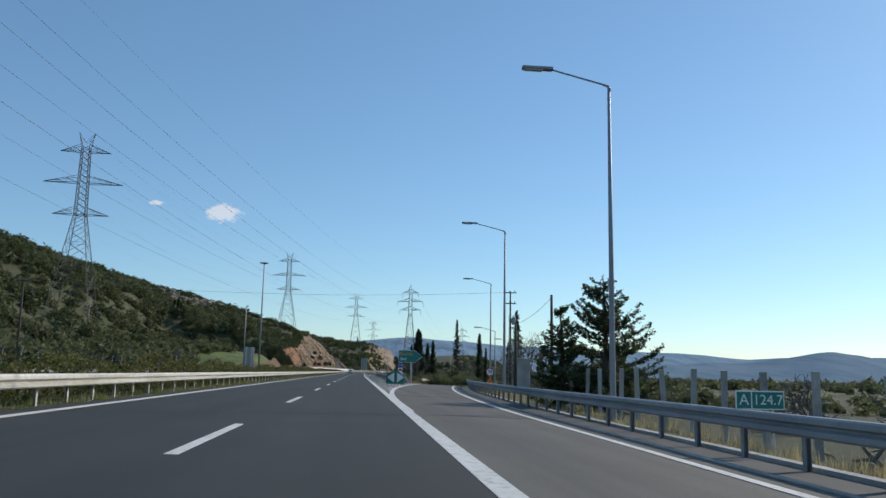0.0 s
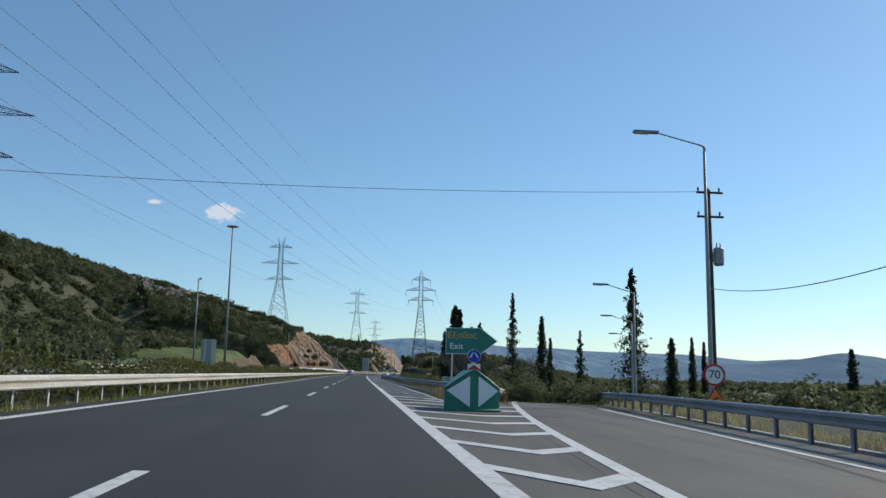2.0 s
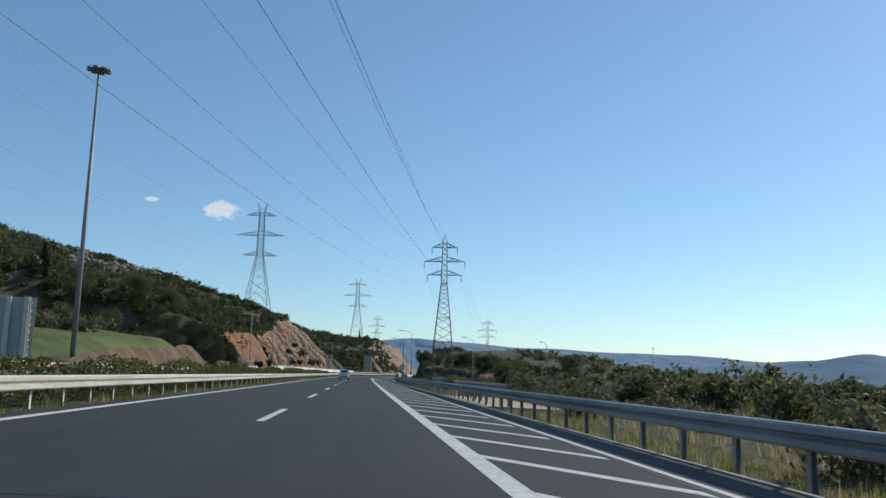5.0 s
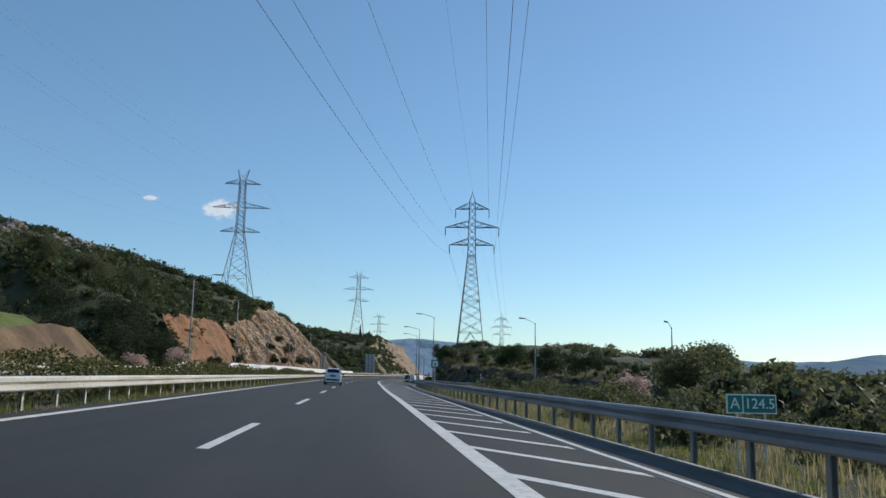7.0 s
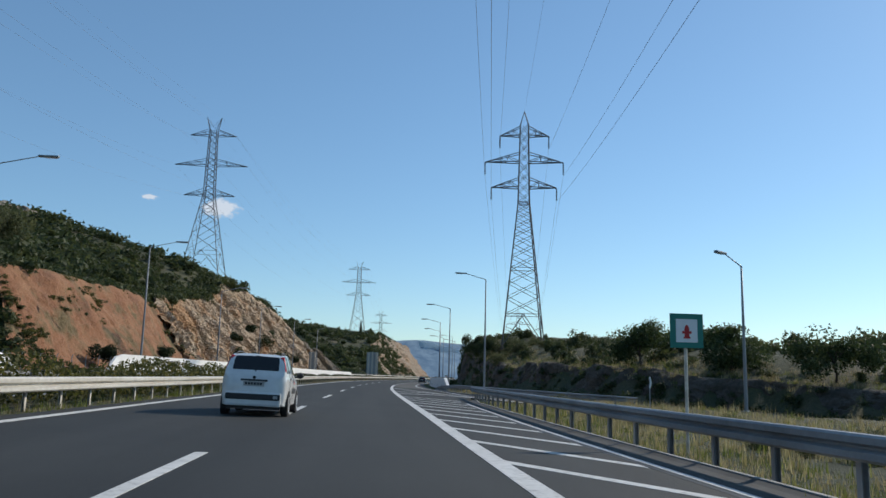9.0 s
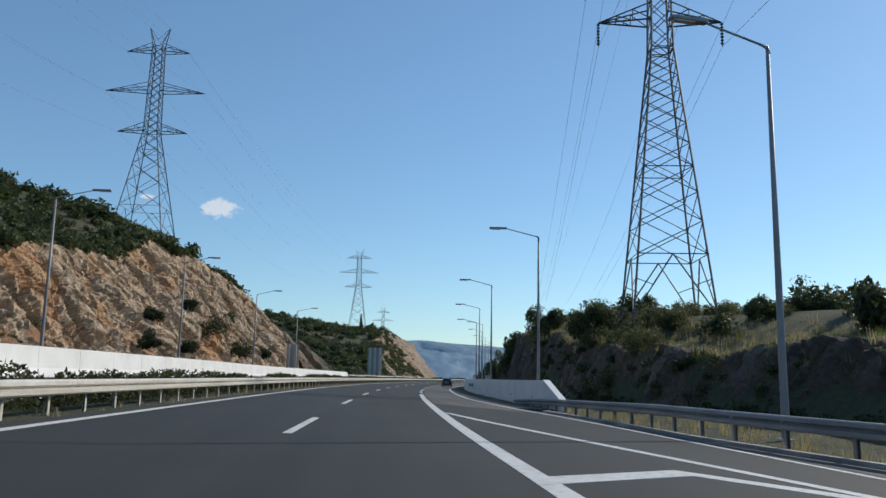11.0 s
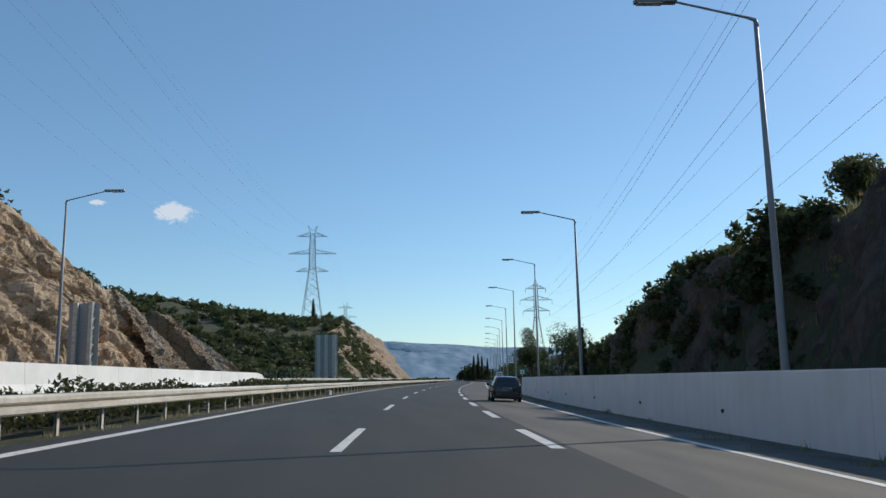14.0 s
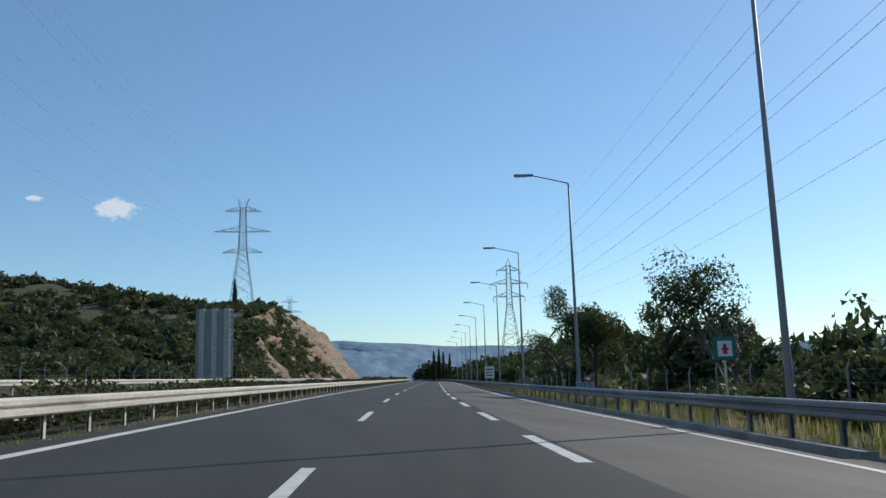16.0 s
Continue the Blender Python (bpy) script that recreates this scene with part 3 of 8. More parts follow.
def dash_at(s, u, parent, me):
    p, q = on_road(s, u), on_road(s + 6, u)
    d = q - p
    t = Matrix.Translation(p) @ Matrix.Rotation(-math.atan2(d.x, d.y), 4, "Z") @ Matrix.Rotation(math.asin(d.z / d.length), 4, "X") @ Matrix.Rotation(math.atan(fall(s)), 4, "Y")
    return share("lane_dash", me, parent, t)


for i in range(-1, 54):
    dash_at(DASH_PHASE + 16.7 * i, 0.0, lane_line, DASH)
WIDE_DASH = dash_mesh(0.24, 5.2)
for i in range(36):
    if 378.5 + 11.07 * i < 760:
        dash_at(378.5 + 11.07 * i, right_line(378.5 + 11.07 * i), slow_line, WIDE_DASH)

# hatching on the shoulder
hatch = empty("hatching", Matrix(), "white diagonal hatching stripes on the shoulder", "road marking", kind="structure")


def stripe(sa, ua, sb, ub, w, parent):
    """A painted bar from one place to the other, w wide along the road."""
    a, b = on_road(sa, ua, PAINT - 0.001), on_road(sb, ub, PAINT - 0.001)
    c, d = on_road(sb + w, ub, PAINT - 0.001), on_road(sa + w, ua, PAINT - 0.001)
    o = a.copy()
    low = Vector((0, 0, -0.006))
    vs = [p - o for p in (a, b, c, d)]
    vs += [v + low for v in vs]
    ob = mesh_object("hatch_stripe", vs, [(0, 1, 2, 3), (0, 4, 5, 1), (1, 5, 6, 2), (2, 6, 7, 3), (3, 7, 4, 0)], M_PAINT, parent)
    ob.location = o
    return ob


s = 99.46
while s < 306:
    ub = min(edge_right(s - 3.0), slip_left(max(s - 3, 276)) if s > 279 else 99) - 0.25
    ua = right_line(s) + 0.13
    stripe(s, ua, s - 1.6 * (ub - ua), ub, 0.5, hatch)
    s += 3.877
# chevrons in the two gores
s = 47.3
while s < 100:
    ur = min(exit_left(s), 8.8)
    ua = right_line(s)
    if ur - ua > 0.5:
        m = ua + (ur - ua) * 0.57
        stripe(s, ua + 0.11, s - 1.6, m, 0.7, hatch)
        stripe(s - 1.6, m, s - 0.6, ur - 0.05, 0.7, hatch)
    s += 3.9
for s in (311, 318.5):
    ur = slip_left(s + 1)
    ua = right_line(s)
    m = ua + (ur - ua) * 0.55
    stripe(s + 2.4, ua + 0.11, s + 4.0, m, 0.7, hatch)
    stripe(s + 4.0, m, s + 1.2, ur - 0.05, 0.7, hatch)

# tar joints and thin cracks across the lanes
for k, (s, u0, u1, sl) in enumerate([(22.3, 4.9, 8.2, 0.03), (41, 4.4, 8.6, 0.02), (63, 4.9, 8.6, 0.03), (82.5, 4.2, 9.0, 0.02), (139, -2.5, 3.2, 0.0), (149, -2.0, 3.2, 0.02)]):
    ob = ribbon("tar_joint", steps(s, s + 0.10, 0.1), const(u0), const(u1), 0.003, 0.003, M_TAR)
    tagged(ob, "black tar joint across the asphalt", "tar joint", kind="structure")

# ---- gutter and kerb ----
ribbon_k = ribbon("kerb", steps(100, 304, 6), lambda s: edge_right(s) + 0.80, lambda s: edge_right(s) + 0.89, 0.065, 0.3, M_KERB)
gutter = ribbon("gutter", steps(100, 304, 6), lambda s: edge_right(s) + 0.352, lambda s: edge_right(s) + 0.798, -0.012, 0.3, M_GUTTER, None, 3)
for k, v in enumerate(gutter.data.vertices):
    v.co.z += (0.0, 0.006, 0.022, 0.062, 0.0, 0.0)[k % 6]
tagged(gutter, "dark stained gutter beside the hatched shoulder", "gutter", kind="structure")
seam = ribbon("tar_joint", steps(100, 300, 6), lambda s: edge_right(s) - 0.22, lambda s: edge_right(s) - 0.10, 0.003, 0.003, M_TAR)
tagged(seam, "black tar seam along the shoulder line", "tar joint", kind="structure")
tagged(ribbon_k, "low worn concrete kerb under the guardrail", "kerb", kind="structure")
exit_kerb = ribbon("kerb", steps(-10, 150, 5), lambda s: exit_right(s) + 1.72, lambda s: exit_right(s) + 1.98, lambda s: 0.06 + exit_dip(s), 0.3, M_KERB)
exit_gutter = ribbon("gutter", steps(-10, 150, 5), lambda s: exit_right(s) + 0.703, lambda s: exit_right(s) + 1.717, lambda s: exit_dip(s) - 0.012, 0.3, M_GUTTER)
tagged(exit_gutter, "stained gutter strip beside the exit lane", "gutter", kind="structure")
exit_lip = ribbon("kerb", steps(-10, 90, 5), lambda s: exit_right(s) + 0.55, lambda s: exit_right(s) + 0.68, lambda s: exit_dip(s) + 0.012, 0.1, M_KERB)
tagged(exit_lip, "thin pale concrete lip of the gutter", "kerb", kind="structure")
tagged(exit_kerb, "low worn concrete kerb beside the exit lane", "kerb", kind="structure")
kerb_end = ribbon("kerb", steps(468, 700, 8), lambda s: edge_right(s) + 0.75, lambda s: edge_right(s) + 1.0, 0.10, 0.3, M_KERB)
tagged(kerb_end, "low worn concrete kerb under the guardrail", "kerb", kind="structure")
slip_kerb = ribbon("kerb", steps(306, 347, 5), lambda s: slip_right(s) + 0.5 if s < 330 else edge_right(s) + 0.6, lambda s: slip_right(s) + 0.75 if s < 330 else edge_right(s) + 0.85, 0.08, 0.3, M_KERB)
tagged(slip_kerb, "low worn concrete kerb beside the slip road", "kerb", kind="structure")

# ---- guardrails ----
W_OUT = [(0.015, 0.325), (0.07, 0.315), (0.10, 0.285), (0.10, 0.212), (0.015, 0.176), (0.015, 0.149), (0.10, 0.113), (0.10, 0.04), (0.07, 0.01), (0.015, 0.0)]


def w_beam(name, ss, offset, top, side, parent, lift=None):
    """A two-wave steel beam; side is +1 where its face looks to the right, -1 to the left."""
    verts, faces = [], []
    prof = [(side * x, z) for x, z in W_OUT] + [(side * (x - 0.006), z) for x, z in W_OUT[::-1]]
    n = len(prof)
    for s in ss:
        for x, z in prof:
            verts.append(on_road(s, offset(s) + x, top - 0.31 + z + (lift(s) if lift else 0)))
    for i in range(len(ss) - 1):
        for k in range(n):
            faces.append((i * n + k, i * n + (k + 1) % n, (i + 1) * n + (k + 1) % n, (i + 1) * n + k))
    faces.append(tuple(range(n)))
    faces.append(tuple((len(ss) - 1) * n + k for k in range(n))[::-1])
    # Left-facing beams take the zinc with the shade in its colour.
    return mesh_object(name, verts, faces, M_GALV if side > 0 else M_GALV_SHADED, parent, False)


def channel_post(h, side):
    """A C-shaped post with its spacer, h metres above the ground."""
    bm = bmesh.new()
    w = 0.026 if side > 0 else 0.045
    prism(bm, [(-w, -0.5), (w, -0.5), (w, h), (-w, h)], 0.055, 0.061)
    prism(bm, [(-w, -0.5), (0.006 - w, -0.5), (0.006 - w, h), (-w, h)], -0.04, 0.056)
    prism(bm, [(w - 0.006, -0.5), (w, -0.5), (w, h), (w - 0.006, h)], -0.04, 0.056)
    box(bm, side * 0.05, side * 0.125, -0.03, 0.03, h - 0.25, h - 0.03)
    me = bpy.data.meshes.new("post")
    bm.to_mesh(me)
    bm.free()
    me.materials.append(M_GALV if side > 0 else M_GALV_SHADED)
    return me


POSTS = {}


def guardrail(s0, s1, offset, top, side, label, gap=2.0, limit=300, lift=None):
    rail = empty("guardrail", Matrix(), label, "guardrail")
    ss = steps(s0, s1, 4 if s1 - s0 < 400 else 6)
    w_beam("beam", ss, offset, top, side, rail, lift)
    key = (round(top, 2), side)
    if key not in POSTS:
        POSTS[key] = channel_post(top + 0.0, side)
    n = min(limit, int((s1 - s0) / gap))
    for i in range(n):
        s = s0 + 0.5 + gap * i
        share("post", POSTS[key], rail, road_pose(s, offset(s) - side * 0.12, lift(s) if lift else 0.0))
    return rail


LEFT_RAIL = -4.98
guardrail(-10, 590, const(LEFT_RAIL), 0.71, 1, "galvanised two-wave guardrail along the median hedge", 2.0)
guardrail(590, 1200, const(LEFT_RAIL), 0.71, 1, "galvanised two-wave guardrail along the median", 4.0, 150)
guardrail(-10, 300, const(-7.45), 0.78, -1, "galvanised guardrail on the far side of the median hedge", 4.0, 78)
guardrail(-8, 128, lambda s: exit_right(s) + 1.5, 0.80, -1, "galvanised guardrail beside the exit lane", 2.0, 300, exit_dip)


def nose_rail(s):
    return lerp(s, [(93, 8.2), (98, 8.3), (104, 8.15), (114, 7.75), (125, 7.58), (210, 7.64), (272, 7.82), (296, 8.3), (309, 8.9)])


guardrail(93, 309, nose_rail, 0.79, -1, "galvanised guardrail behind the hatched shoulder, end bent down to the ground", 2.0, 300, lambda s: -0.72 * min(max((102 - s) / 9, 0), 1))
guardrail(176, 195.5, lambda s: 8.45, 0.98, -1, "higher second guardrail over a culvert's concrete slab", 2.0)
guardrail(104, 150, lambda s: exit_left(s) - 0.9, 0.78, 1, "galvanised guardrail on the inner side of the exit lane", 2.0, 300, exit_dip)
guardrail(300, 363, lambda s: slip_right(s) + 0.9 if s < 330 else lerp(s, [(330, 10.1), (345, 9.85), (362, 9.5)]), 0.76, -1, "galvanised guardrail beside the slip road, sinking down at a wall", 2.0, 300, lambda s: lerp(s, [(335, 0), (350, -0.22), (356, -0.34), (364, -0.6)]))
guardrail(466, 900, lambda s: 9.0, 0.78, -1, "galvanised guardrail beside the third lane", 2.0, 210)
guardrail(120, 288, lambda s: -18.3, 0.78, 1, "galvanised guardrail at the outer edge of the opposite carriageway", 4.0, 42)
guardrail(488, 900, lambda s: -18.3, 0.78, 1, "galvanised guardrail at the outer edge of the opposite carriageway", 4.0, 103)

# ---- retaining wall on the right ----
WALL_U = [(349, 10.2), (364, 9.6), (385, 9.15), (412, 8.6), (440, 8.55), (470, 8.9)]


def wall_u(s):
    return lerp(s, WALL_U)


wall = empty("wall_right", Matrix(), "pale concrete retaining wall beside the third lane", "wall", kind="structure")
bays = [351] + list(range(355, 467, 8))
for b0 in bays:
    b1 = b0 + (3.988 if b0 == 351 else 7.988)
    ss = steps(b0, b1, 1.5)
    verts, faces = [], []
    for s in ss:
        u = wall_u(s)
        top = 1.45 if s > 354.9 else 0.46 + 0.99 * (s - 351) / 3.95
        for du, z in ((0.0, -0.4), (0.06, top - 0.03), (0.075, top), (0.325, top), (0.34, top - 0.03), (0.40, -0.4)):
            verts.append(on_road(s, u + du, 0) + Vector((0, 0, z)))
    n = 6
    for i in range(len(ss) - 1):
        for k in range(n):
            faces.append((i * n + k, i * n + (k + 1) % n, (i + 1) * n + (k + 1) % n, (i + 1) * n + k))
    faces.append(tuple(range(n)))
    faces.append(tuple((len(ss) - 1) * n + k for k in range(n))[::-1])
    mesh_object("wall_panel", verts, faces, M_CONCRETE, wall)
cap = ribbon("sloping_cap", steps(351, 355, 1.0), lambda s: wall_u(s) + 0.02, lambda s: wall_u(s) + 0.38, 0.0, 0.04, M_WHITE_CAP, wall)
for v in cap.data.vertices:
    f = min(max((v.co.y - on_road(351, 10).y) / 3.95, 0), 1)
    v.co.z += 0.50 + 0.99 * f
cap["label"] = "white painted sloping edge"
for s in steps(358, 462, 7.5):
    bm = bmesh.new()
    tube(bm, ((0.0, 0, 0.52), (-0.05, 0, 0.51)), (0.045, 0.05), 8)
    o = part("drain_pipe", bm, M_BLACK, wall)
    o.matrix_basis = road_pose(s, wall_u(s) + 0.04)
M_TOE = simple("stained_gravel", (0.13, 0.122, 0.11), 0.95, 0, 0.5, 6, True, 0.02)
toe = ribbon("wall_toe", steps(352, 468, 4), lambda s: edge_right(s) + 0.35, lambda s: wall_u(s) + 0.1, -0.01, 0.3, M_TOE)
tagged(toe, "strip of stained weedy gravel at the foot of the wall", "verge", kind="structure")

# ---- white barrier of the opposite carriageway ----
barrier = empty("barrier_wall", Matrix(), "white concrete safety barrier beyond the median hedge", "barrier", kind="structure")
NJ = [(-0.30, 0.0), (-0.27, 0.08), (-0.14, 0.33), (-0.09, 1.15), (0.09, 1.15), (0.14, 0.33), (0.27, 0.08), (0.30, 0.0)]
BAR_U = -18.4
for bar_s0, bar_s1 in ((288, 303), (318, 489)):
    for b0 in np.arange(bar_s0, bar_s1 - 1, 5.7):
        ss = [b0, b0 + 1.9, b0 + 3.8, min(b0 + 5.67, bar_s1)]
        verts, faces = [], []
        for s in ss:
            h = lerp(s, [(288, 1.45), (310, 1.5), (322, 1.75), (395, 1.66), (416, 1.54), (489, 1.34)]) * min(1, 0.25 + (s - bar_s0) / 3.0, 0.25 + (bar_s1 - s) / 3.0) / 1.15
            for x, z in NJ:
                verts.append(on_road(s, BAR_U + x) + Vector((0, 0, z * h - (0.25 if z == 0 else 0))))
        for i in range(3):
            for k in range(8):
                faces.append((i * 8 + k, i * 8 + (k + 1) % 8, (i + 1) * 8 + (k + 1) % 8, (i + 1) * 8 + k))
        faces += [tuple(range(8)), tuple(24 + k for k in range(8))[::-1]]
        mesh_object("barrier_block", verts, faces, M_WHITE_WALL, barrier)

# ---- street lamps ----
def street_lamp(m, height, arm, label, group):
    """A tapered steel pole, a slim arm towards -x and a long flat lamp head."""
    lamp = empty("street_lamp", m, label, "street lamp", group)
    bm = bmesh.new()
    tube(bm, [(0, 0, -0.6), (0, 0, 0.02), (0, 0, height * 0.5), (0, 0, height)], (0.115, 0.115, 0.085, 0.055), 12)
    part("pole", bm, M_POLE, lamp, smooth=True)
    bm = bmesh.new()
    box(bm, -0.17, 0.17, -0.17, 0.17, -0.05, 0.03, 0.008)
    for a in (-0.12, 0.12):
        for b in (-0.12, 0.12):
            tube(bm, ((a, b, 0.03), (a, b, 0.07)), (0.014, 0.014), 6)
    part("base_plate", bm, M_GALV, lamp)
    bm = bmesh.new()
    box(bm, -0.055, 0.105, 0.05, 0.09, 0.55, 1.05, 0.006)
    part("service_door", bm, M_GALV, lamp)
    bm = bmesh.new()
    tube(bm, [(0.03, 0, height - 0.18), (-0.02, 0, height + 0.02), (-0.25, 0, height + 0.09), (-arm + 0.9, 0, height + 0.07 + (arm - 1.1) * 0.24)], (0.06, 0.06, 0.035, 0.03), 8)
    part("arm", bm, M_POLE, lamp, smooth=True)
    bm = bmesh.new()
    z = height + 0.07 + (arm - 1.1) * 0.24
    box(bm, -arm - 0.15, -arm + 1.0, -0.13, 0.13, z - 0.05, z + 0.07, 0.04)
    head = part("lamp_head", bm, M_HEAD, lamp)
    bm = bmesh.new()
    box(bm, -arm - 0.08, -arm + 0.6, -0.10, 0.10, z - 0.085, z - 0.045, 0.015)
    part("lens", bm, M_LENS, head)
    return lamp


RL = "tall galvanised street lamp beside the motorway"
right_lamp = None
for s in [362.8, 391.0, 417.8, 445.2, 477.2, 502.1, 529, 556, 583, 610, 637, 664, 692, 720]:
    m = road_pose(s, 11.0 if s < 370 else LAMP_U if s < 460 else 11.42 if s < 480 else 10.8, 0.0)
    if right_lamp is None:
        right_lamp = street_lamp(m, 10.8, 3.1, RL, "street lamps along the motorway")
    elif s == 477.2:
        right_lamp = street_lamp(m, 12.7, 3.1, RL, "street lamps along the motorway")
    else:
        copy_thing(right_lamp, m)
for x, y, h, arm in ((9.0, 27.25, 12.1, 3.1), (10.7, 57.6, 12.0, 3.1), (15.1, 90.5, 11.8, 3.1)):
    street_lamp(pose(x, y, gz(x, y) + 0.0, 0, 0, 0), h - gz(x, y) * 0, arm, "tall galvanised street lamp beside the exit lane", "street lamps along the exit lane")
for x, y, ztop in ((19.3, 112, 7.05), (25.2, 129.5, 6.25), (31.5, 147, 5.6)):
    g = gz(x, y)
    street_lamp(pose(x, y, g, 0, 0, 10), ztop - g, 3.0, "galvanised street lamp beside the sinking exit lane", "street lamps along the exit lane")
for x, y, ztop in ((45.6, 264.5, 5.35), (32.3, 280.1, 6.6), (22.1, 300, 8.05), (12.0, 333.4, 10.9)):
    g = gz(x, y)
    street_lamp(pose(x, y, g, 0, 0, 62 - (y - 274) * 0.9), ztop - g, 3.0, "galvanised street lamp beside the slip road", "street lamps along the slip road")
LEFT_LAMP = "tall galvanised street lamp beside the opposite carriageway"
left_lamp = street_lamp(road_pose(301, -20.0, 0.0, 180), 12.0, 3.4, LEFT_LAMP, "street lamps along the opposite carriageway")
copy_thing(left_lamp, road_pose(331, -19.8, 0.0, 180))
low_lamp = street_lamp(road_pose(388.3, -19.6, 0.0, 180), 10.85, 3.2, LEFT_LAMP, "street lamps along the opposite carriageway")
for s in (360.5, 417.2, 443.2):
    copy_thing(low_lamp, road_pose(s, -19.4, 0.0, 180))

# ---- masts on the left verge ----
mx, my = -26.6, 220.4
mast = empty("high_mast_light", pose(mx, my, gz(mx, my)), "very tall steel mast with a ring of floodlights", "mast light")
H = 30.3 - gz(mx, my)
bm = bmesh.new()
tube(bm, [(0, 0, -0.8), (0, 0, H * 0.5), (0, 0, H)], (0.27, 0.2, 0.12), 12)
part("pole", bm, M_POLE, mast, smooth=True)
bm = bmesh.new()
bmesh.ops.create_cone(bm, cap_ends=True, segments=16, radius1=0.55, radius2=0.5, depth=0.35, matrix=Matrix.Translation((0, 0, H - 0.35)))
ring = part("ring", bm, M_HEAD, mast)
for k in range(8):
    a = k * math.pi / 4
    bm = bmesh.new()
    box(bm, 0.55, 1.15, -0.24, 0.24, H - 0.42, H - 0.2, 0.05)
    o = part("floodlight", bm, M_HEAD, mast)
    o.matrix_basis = Matrix.Rotation(a, 4, "Z")
px, py = -26.3, 188.8
cam_pole = empty("camera_pole", pose(px, py, gz(px, py)), "slim pale steel pole with a small camera on top", "pole")
H = 15.7 - gz(px, py)
bm = bmesh.new()
tube(bm, [(0, 0, -0.6), (0, 0, H)], (0.14, 0.09), 10)
part("pole", bm, M_POLE, cam_pole, smooth=True)
bm = bmesh.new()
tube(bm, [(0, 0, H - 0.15), (0.35, 0, H + 0.1)], (0.035, 0.035), 6)
tube(bm, [(0.35, 0, H + 0.1), (0.35, 0, H - 0.25)], (0.14, 0.16), 10)
part("dome_camera", bm, M_HEAD, cam_pole)

# ---- backs of road signs ----
def sign_back(m, w, h, z0, beams, label, lattice=0):
    """A large sign seen from behind: ribbed panel on upright posts."""
    sgn = empty("road_sign", m, label, "road sign")
    planks = max(3, round(h / 0.45))
    for i in range(planks):
        bm = bmesh.new()
        box(bm, -w / 2, w / 2, 0.0, 0.035, z0 + i * h / planks + 0.006, z0 + (i + 1) * h / planks, 0.004)
        part("panel_board", bm, M_SIGN_BACK, sgn)
    for k in range(beams):
        x = -w / 2 + w * (k + 0.5) / beams
        bm = bmesh.new()
        box(bm, x - w * 0.07, x + w * 0.07, -0.34, -0.004, -0.6, z0 + h + 0.05, 0.03)
        part("upright", bm, M_GALV, sgn)
    for k in range(lattice):
        bm = bmesh.new()
        x = w / 2 - 0.25 - k * 0.1
        for j in range(int((h + z0) / 0.6)):
            z = j * 0.6
            beam(bm, (x, -0.2, z), (x, -0.85, z + 0.3), 0.035)
            beam(bm, (x, -0.85, z + 0.3), (x, -0.2, z + 0.6), 0.035)
        beam(bm, (x, -0.85, -0.4), (x, -0.85, h + z0), 0.05)
        part("lattice_post", bm, M_GALV, sgn)
    return sgn


SB = "grey aluminium back of a large road sign on steel posts"
sign_back(pose(-28.2, 211.5, gz(-28.2, 211.5), 0, 0, 10), 2.7, 4.9, 0.9, 2, SB, 1)
sign_back(road_pose(452, -22.0, 0, 6), 2.0, 4.6, 1.2, 2, SB, 1)
sign_back(pose(3.8, 554, gz(3.8, 554), 0, 0, -6), 4.3, 8.0, 1.0, 3, SB, 1)

